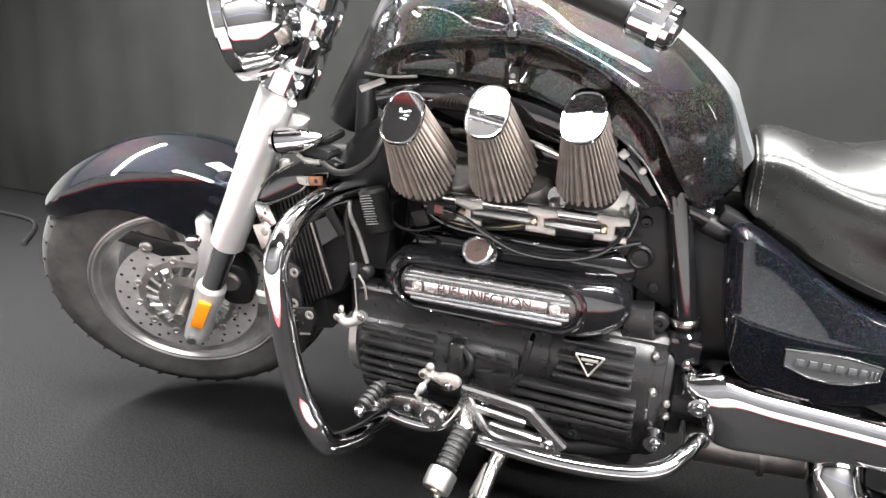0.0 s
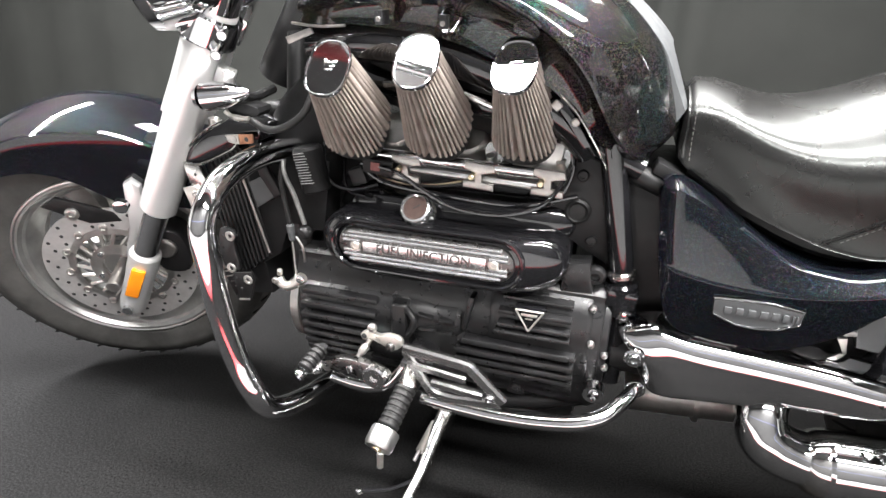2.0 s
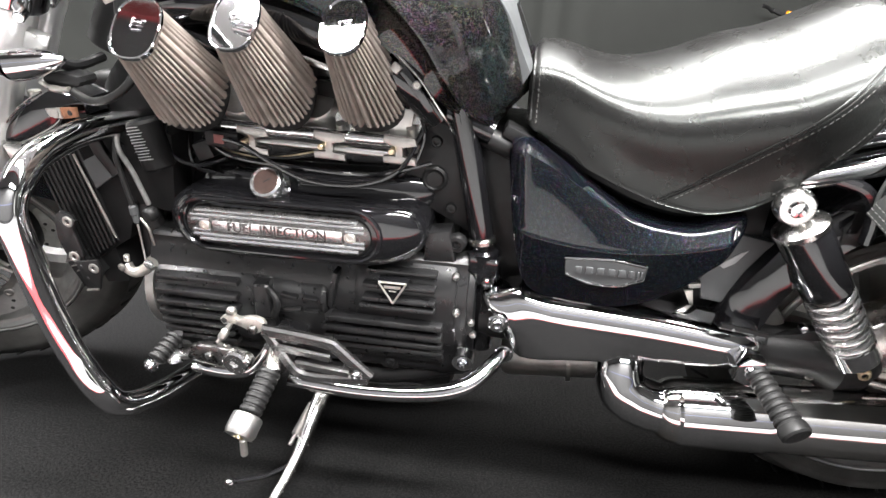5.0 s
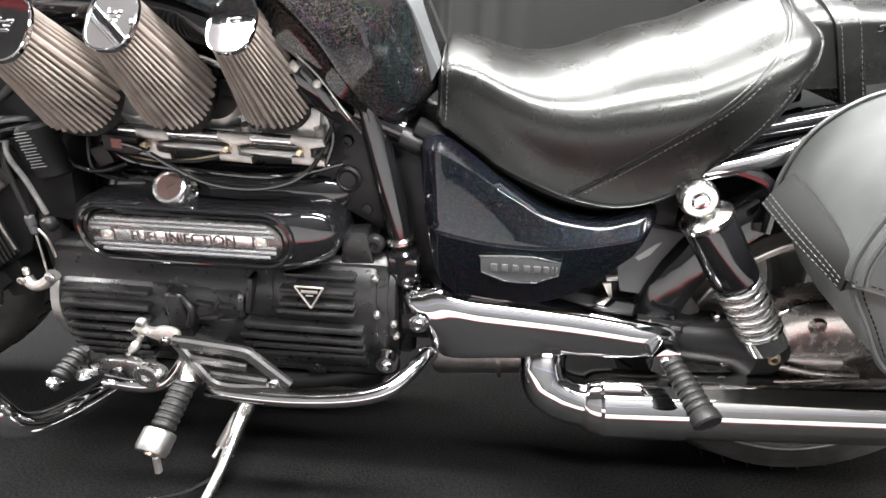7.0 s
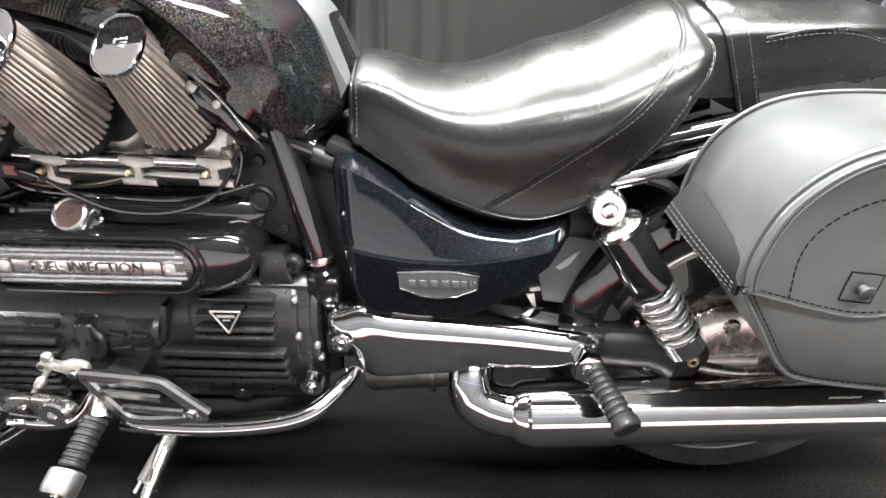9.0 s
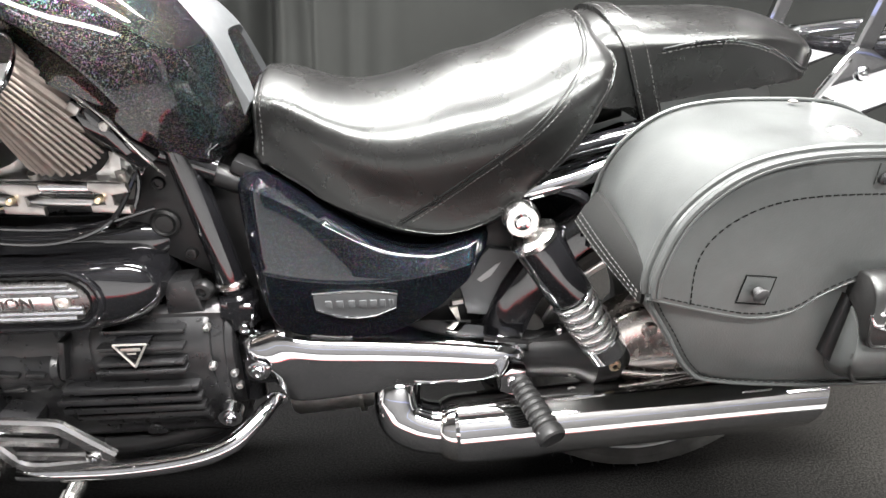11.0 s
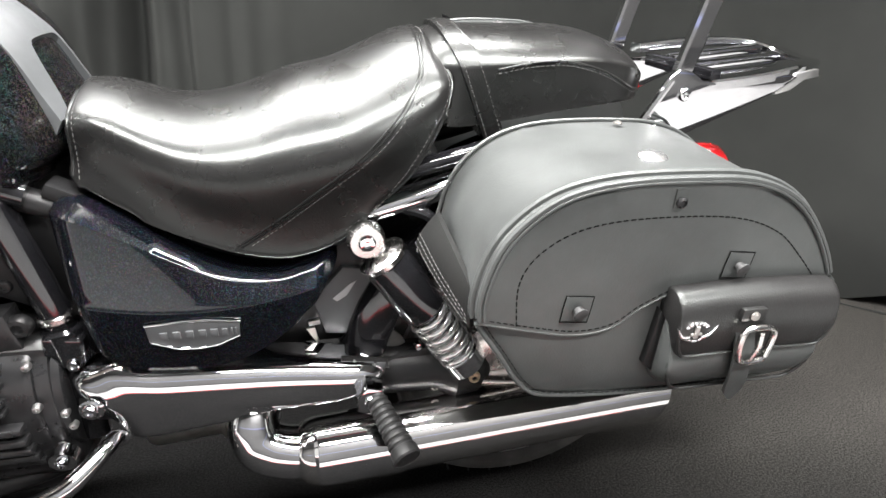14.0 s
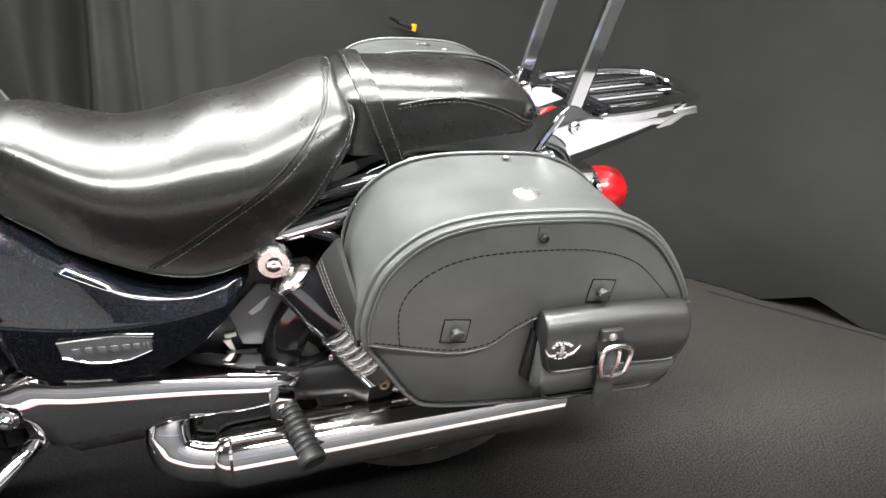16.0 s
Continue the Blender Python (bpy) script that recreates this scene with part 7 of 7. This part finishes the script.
        tagged(part("stitching", stitches([s((p.x, -0.3848, p.y + 0.006)) for p in edge], 0.005, 0.003, 0.0008), DARK_THREAD, lid), kind="stuff")
        for x, z in ((0.030, 0.634), (0.226, 0.677)):
            hook = under("hook", Matrix(), bag)
            part("base", block((x, -0.3852, z), (0.034, 0.0016, 0.032), (0, 6, 0), 0.0008, None, 3), BAG, hook, "square leather base")
            turn = Matrix.Translation((x, -0.3858, z)) @ Matrix.Rotation(radians(6), 4, "Y")
            square = spline([(-0.017, -0.014), (-0.014, -0.017), (0.014, -0.017), (0.017, -0.014), (0.017, 0.014), (0.014, 0.017), (-0.014, 0.017), (-0.017, 0.014)], 2, True)
            part("edge", tube([turn @ Vector((q.x, 0, q.y)) for q in square], 0.0007, 6, 1, None, True), DARK_THREAD, hook, "dark pressed edge")
            part("peg", lathe([(0.006, 0), (0.006, 0.005), (0.009, 0.007), (0.009, 0.009), (0.0065, 0.0105)], along((x, -0.387, z), (x + 0.08, -1, z - 0.15)), 16), INK, hook)
        snap = under("snap_tab", Matrix(), bag)
        part("tab", block((0.128, -0.3852, 0.764), (0.015, 0.0016, 0.022), (0, 0, 0), 0.0008), BAG, snap)
        part("snap", lathe([(0.0062, 0), (0.0062, 0.003), (0.004, 0.0045), (0.0032, 0.0025)], along((0.128, -0.3866, 0.760), (0.128, -1, 0.760)), 18), PLASTIC, snap)
        # front strap that ties the bag to the frame
        low_edge = spline([(-0.128, -0.235, 0.652), (-0.116, -0.295, 0.636), (-0.101, -0.345, 0.622), (-0.090, -0.372, 0.612)], 5)
        top_edge = spline([(-0.101, -0.228, 0.690), (-0.096, -0.295, 0.676), (-0.090, -0.345, 0.660), (-0.087, -0.375, 0.648)], 5)
        rows = []
        for a, b in zip(low_edge, top_edge):
            mid = a.lerp(b, 0.5) + Vector((-0.004, -0.002, 0))
            rows.append([a, mid, b, b + Vector((0.006, 0.004, 0)), mid + Vector((0.006, 0.004, 0)), a + Vector((0.006, 0.004, 0))])
        fl = part("front_strap", skin(rows), STRAP, bag, "stitched leather front strap")
        for t in (0.12, 0.42, 0.72):
            tagged(part("stitching", stitches([r[0].lerp(r[1], t) + Vector((-0.0012, -0.0012, 0)) for r in rows], 0.004, 0.003, 0.0005), THREAD, fl), kind="stuff")
    part("concho", lathe([(0.018, 0), (0.018, 0.002), (0.012, 0.004), (0.001, 0.005)], Matrix.Translation(s((0.131, -0.315, 0.7865))) @ Matrix.Rotation(radians(14 * side), 4, "X") @ Matrix.Diagonal((1, 0.75, 1.3, 1)), 28), BRIGHT, lid, "oval chrome stud")
    part("rivet", lathe([(0.006, 0), (0.006, 0.002), (0.003, 0.0035)], Matrix.Translation(s((0.147, -0.20, 0.7955))), 16), STEEL, lid)
    return bag


saddlebag(1, "black leather saddlebag with lid, hooks and a front pouch")
saddlebag(-1, "black leather saddlebag with an oval chrome stud").matrix_world = LEAN @ pose(0.02, 0.03, 0.08)

# ---- tool pouch on the left bag ----
pouch = thing("tool_pouch", "small black leather pouch with strap, buckle and emblem", "pouch", LEAN @ Matrix.Translation((0.0, 0, 0.058)) @ Matrix.Diagonal((0.95, 1, 0.92, 1)))
PX0, PX1 = 0.150, 0.378


def roll(profile, floor_z, turn_z, radius, inset=0.0):
    """A padded roll along x with a (y, z) profile; its lower corners are rounded by radius."""
    dense = spline(profile, 4, True)
    c = sum((p for p in dense), Vector((0, 0))) / len(dense)
    rings = []
    for d in (0.0, 0.0012, 0.004, 0.009, 0.016, 0.024, 0.034, 0.06, 0.114, 0.168, 0.194, 0.204, 0.212, 0.219, 0.224, 0.2268, 0.228):
        e = min(d, PX1 - PX0 - d)
        up = radius - math.sqrt(max(0, radius * radius - max(0, radius - e) ** 2))
        shrink = 0.93 + 0.07 * min(1, e / 0.004) ** 0.5
        ring = []
        for p in dense:
            y, z = c.x + (p.x - c.x) * shrink, c.y + (p.y - c.y) * shrink
            if z < turn_z:
                z = turn_z + (z - turn_z) * max(0.02, (turn_z - floor_z - up) / (turn_z - floor_z))
            ring.append(Vector((PX0 + d + inset * (1 - 2 * d / 0.228), y, z + 0.004 * math.sin(d * 14))))
        rings.append(ring)
    return skin(rings)


part("body", roll([(-0.372, 0.605), (-0.398, 0.592), (-0.412, 0.568), (-0.4165, 0.542), (-0.412, 0.517), (-0.399, 0.499), (-0.372, 0.494)], 0.494, 0.545, 0.034, 0.004), BAG, pouch, "", 50)
flap = part("flap", roll([(-0.372, 0.638), (-0.386, 0.649), (-0.403, 0.648), (-0.4165, 0.633), (-0.4225, 0.608), (-0.4215, 0.584), (-0.418, 0.563), (-0.412, 0.563), (-0.402, 0.60), (-0.372, 0.615)], 0.563, 0.592, 0.024), POUCH, pouch, "leather flap", 50)
part("piping", tube([(0.1515, -0.419, 0.612), (0.1525, -0.4205, 0.592), (0.160, -0.419, 0.571), (0.178, -0.4185, 0.564), (0.264, -0.4185, 0.565), (0.350, -0.4185, 0.562), (0.368, -0.419, 0.569), (0.3755, -0.4205, 0.590), (0.3765, -0.419, 0.61)], 0.0026, 8, 5), POUCH, flap)
part("piping", tube([(0.156, -0.412, 0.55), (0.158, -0.411, 0.53), (0.168, -0.408, 0.510), (0.188, -0.405, 0.498), (0.264, -0.403, 0.496), (0.340, -0.405, 0.497), (0.360, -0.408, 0.508), (0.370, -0.411, 0.528), (0.372, -0.412, 0.55)], 0.0026, 8, 5), POUCH, pouch)
part("gusset", plate([(0.140, 0.53), (0.156, 0.515), (0.158, 0.60), (0.146, 0.615)], -0.372, -0.388, 0.003), PLASTIC, pouch, "dark folded gusset")
FRONT = Matrix.Translation((0, -0.008, 0))
emblem = under("emblem", FRONT @ Matrix.Translation((-0.016, -0.010, 0.012)), pouch)
emblem["label"] = "round silver emblem with wings"
ex, ez = 0.188, 0.593
part("boss", plate([(ex + 0.020 * math.cos(k * math.tau / 28), ez + 0.015 * math.sin(k * math.tau / 28)) for k in range(28)], -0.4035, -0.400, 0.0008), DARK_STEEL, emblem, "dark oval ground of the emblem")
for k in range(6):
    a = radians(38 + 21 * k)
    part("lobe", block((ex + 0.0165 * math.cos(a), -0.4045, ez + 0.0125 * math.sin(a)), (0.0042, 0.003, 0.0050), (0, 90 - math.degrees(a), 0), 0.0008), BRIGHT, emblem)
for k in range(3):
    a = radians(-122 + 32 * k)
    part("lobe", block((ex + 0.0155 * math.cos(a), -0.4045, ez + 0.0130 * math.sin(a)), (0.0075, 0.003, 0.0042), (0, -90 - math.degrees(a), 0), 0.0012), BRIGHT, emblem)
for side in (-1, 1):
    part("wing", plate(spline([(ex + side * 0.008, ez - 0.005), (ex + side * 0.017, ez - 0.004), (ex + side * 0.027, ez + 0.008), (ex + side * 0.022, ez - 0.004), (ex + side * 0.016, ez - 0.010), (ex + side * 0.009, ez - 0.010)], 3, True), -0.4065, -0.4025, 0.0008), BRIGHT, emblem)
part("crest", block((ex, -0.405, ez), (0.006, 0.004, 0.018), (0, 0, 0), 0.0015), CAST, emblem)
part("crest_bar", block((ex, -0.405, ez - 0.003), (0.015, 0.0035, 0.004), (0, 0, 0), 0.001), CAST, emblem)
belt = under("strap", FRONT @ Matrix.Translation((0.007, 0, -0.004)), pouch)
belt["label"] = "leather strap through a steel buckle"
rows = []
for x, y, z in spline([(0.232, -0.385, 0.650), (0.233, -0.406, 0.635), (0.236, -0.414, 0.605), (0.243, -0.419, 0.565), (0.249, -0.416, 0.525), (0.254, -0.410, 0.492), (0.256, -0.409, 0.482)], 4):
    w = 0.014 if z > 0.50 else 0.014 * max(0.25, (z - 0.478) / 0.022)
    rows.append([Vector((x - w, y, z)), Vector((x + w, y, z)), Vector((x + w, y + 0.004, z)), Vector((x - w, y + 0.004, z))])
part("belt", skin(rows), BAG, belt)
part("keeper", block((0.236, -0.416, 0.630), (0.034, 0.008, 0.018), (0, 0, 0), 0.003), POUCH, belt)
part("stud", lathe([(0.006, 0), (0.006, 0.002), (0.003, 0.004)], along((0.235, -0.4205, 0.630), (0.235, -1, 0.63)), 16), STEEL, belt)
ring_b = spline([(0.224, 0.608), (0.245, 0.615), (0.266, 0.608), (0.266, 0.578), (0.261, 0.565), (0.240, 0.562), (0.226, 0.571)], 5, True)
part("buckle", tube([(p.x, -0.425, p.y) for p in ring_b], 0.0042, 10, 1, None, True), CHROME_WORN, belt, "square steel buckle")
part("prong", tube([(0.246, -0.428, 0.61), (0.246, -0.430, 0.588), (0.243, -0.427, 0.566)], 0.003, 8, 3), CHROME_WORN, belt)
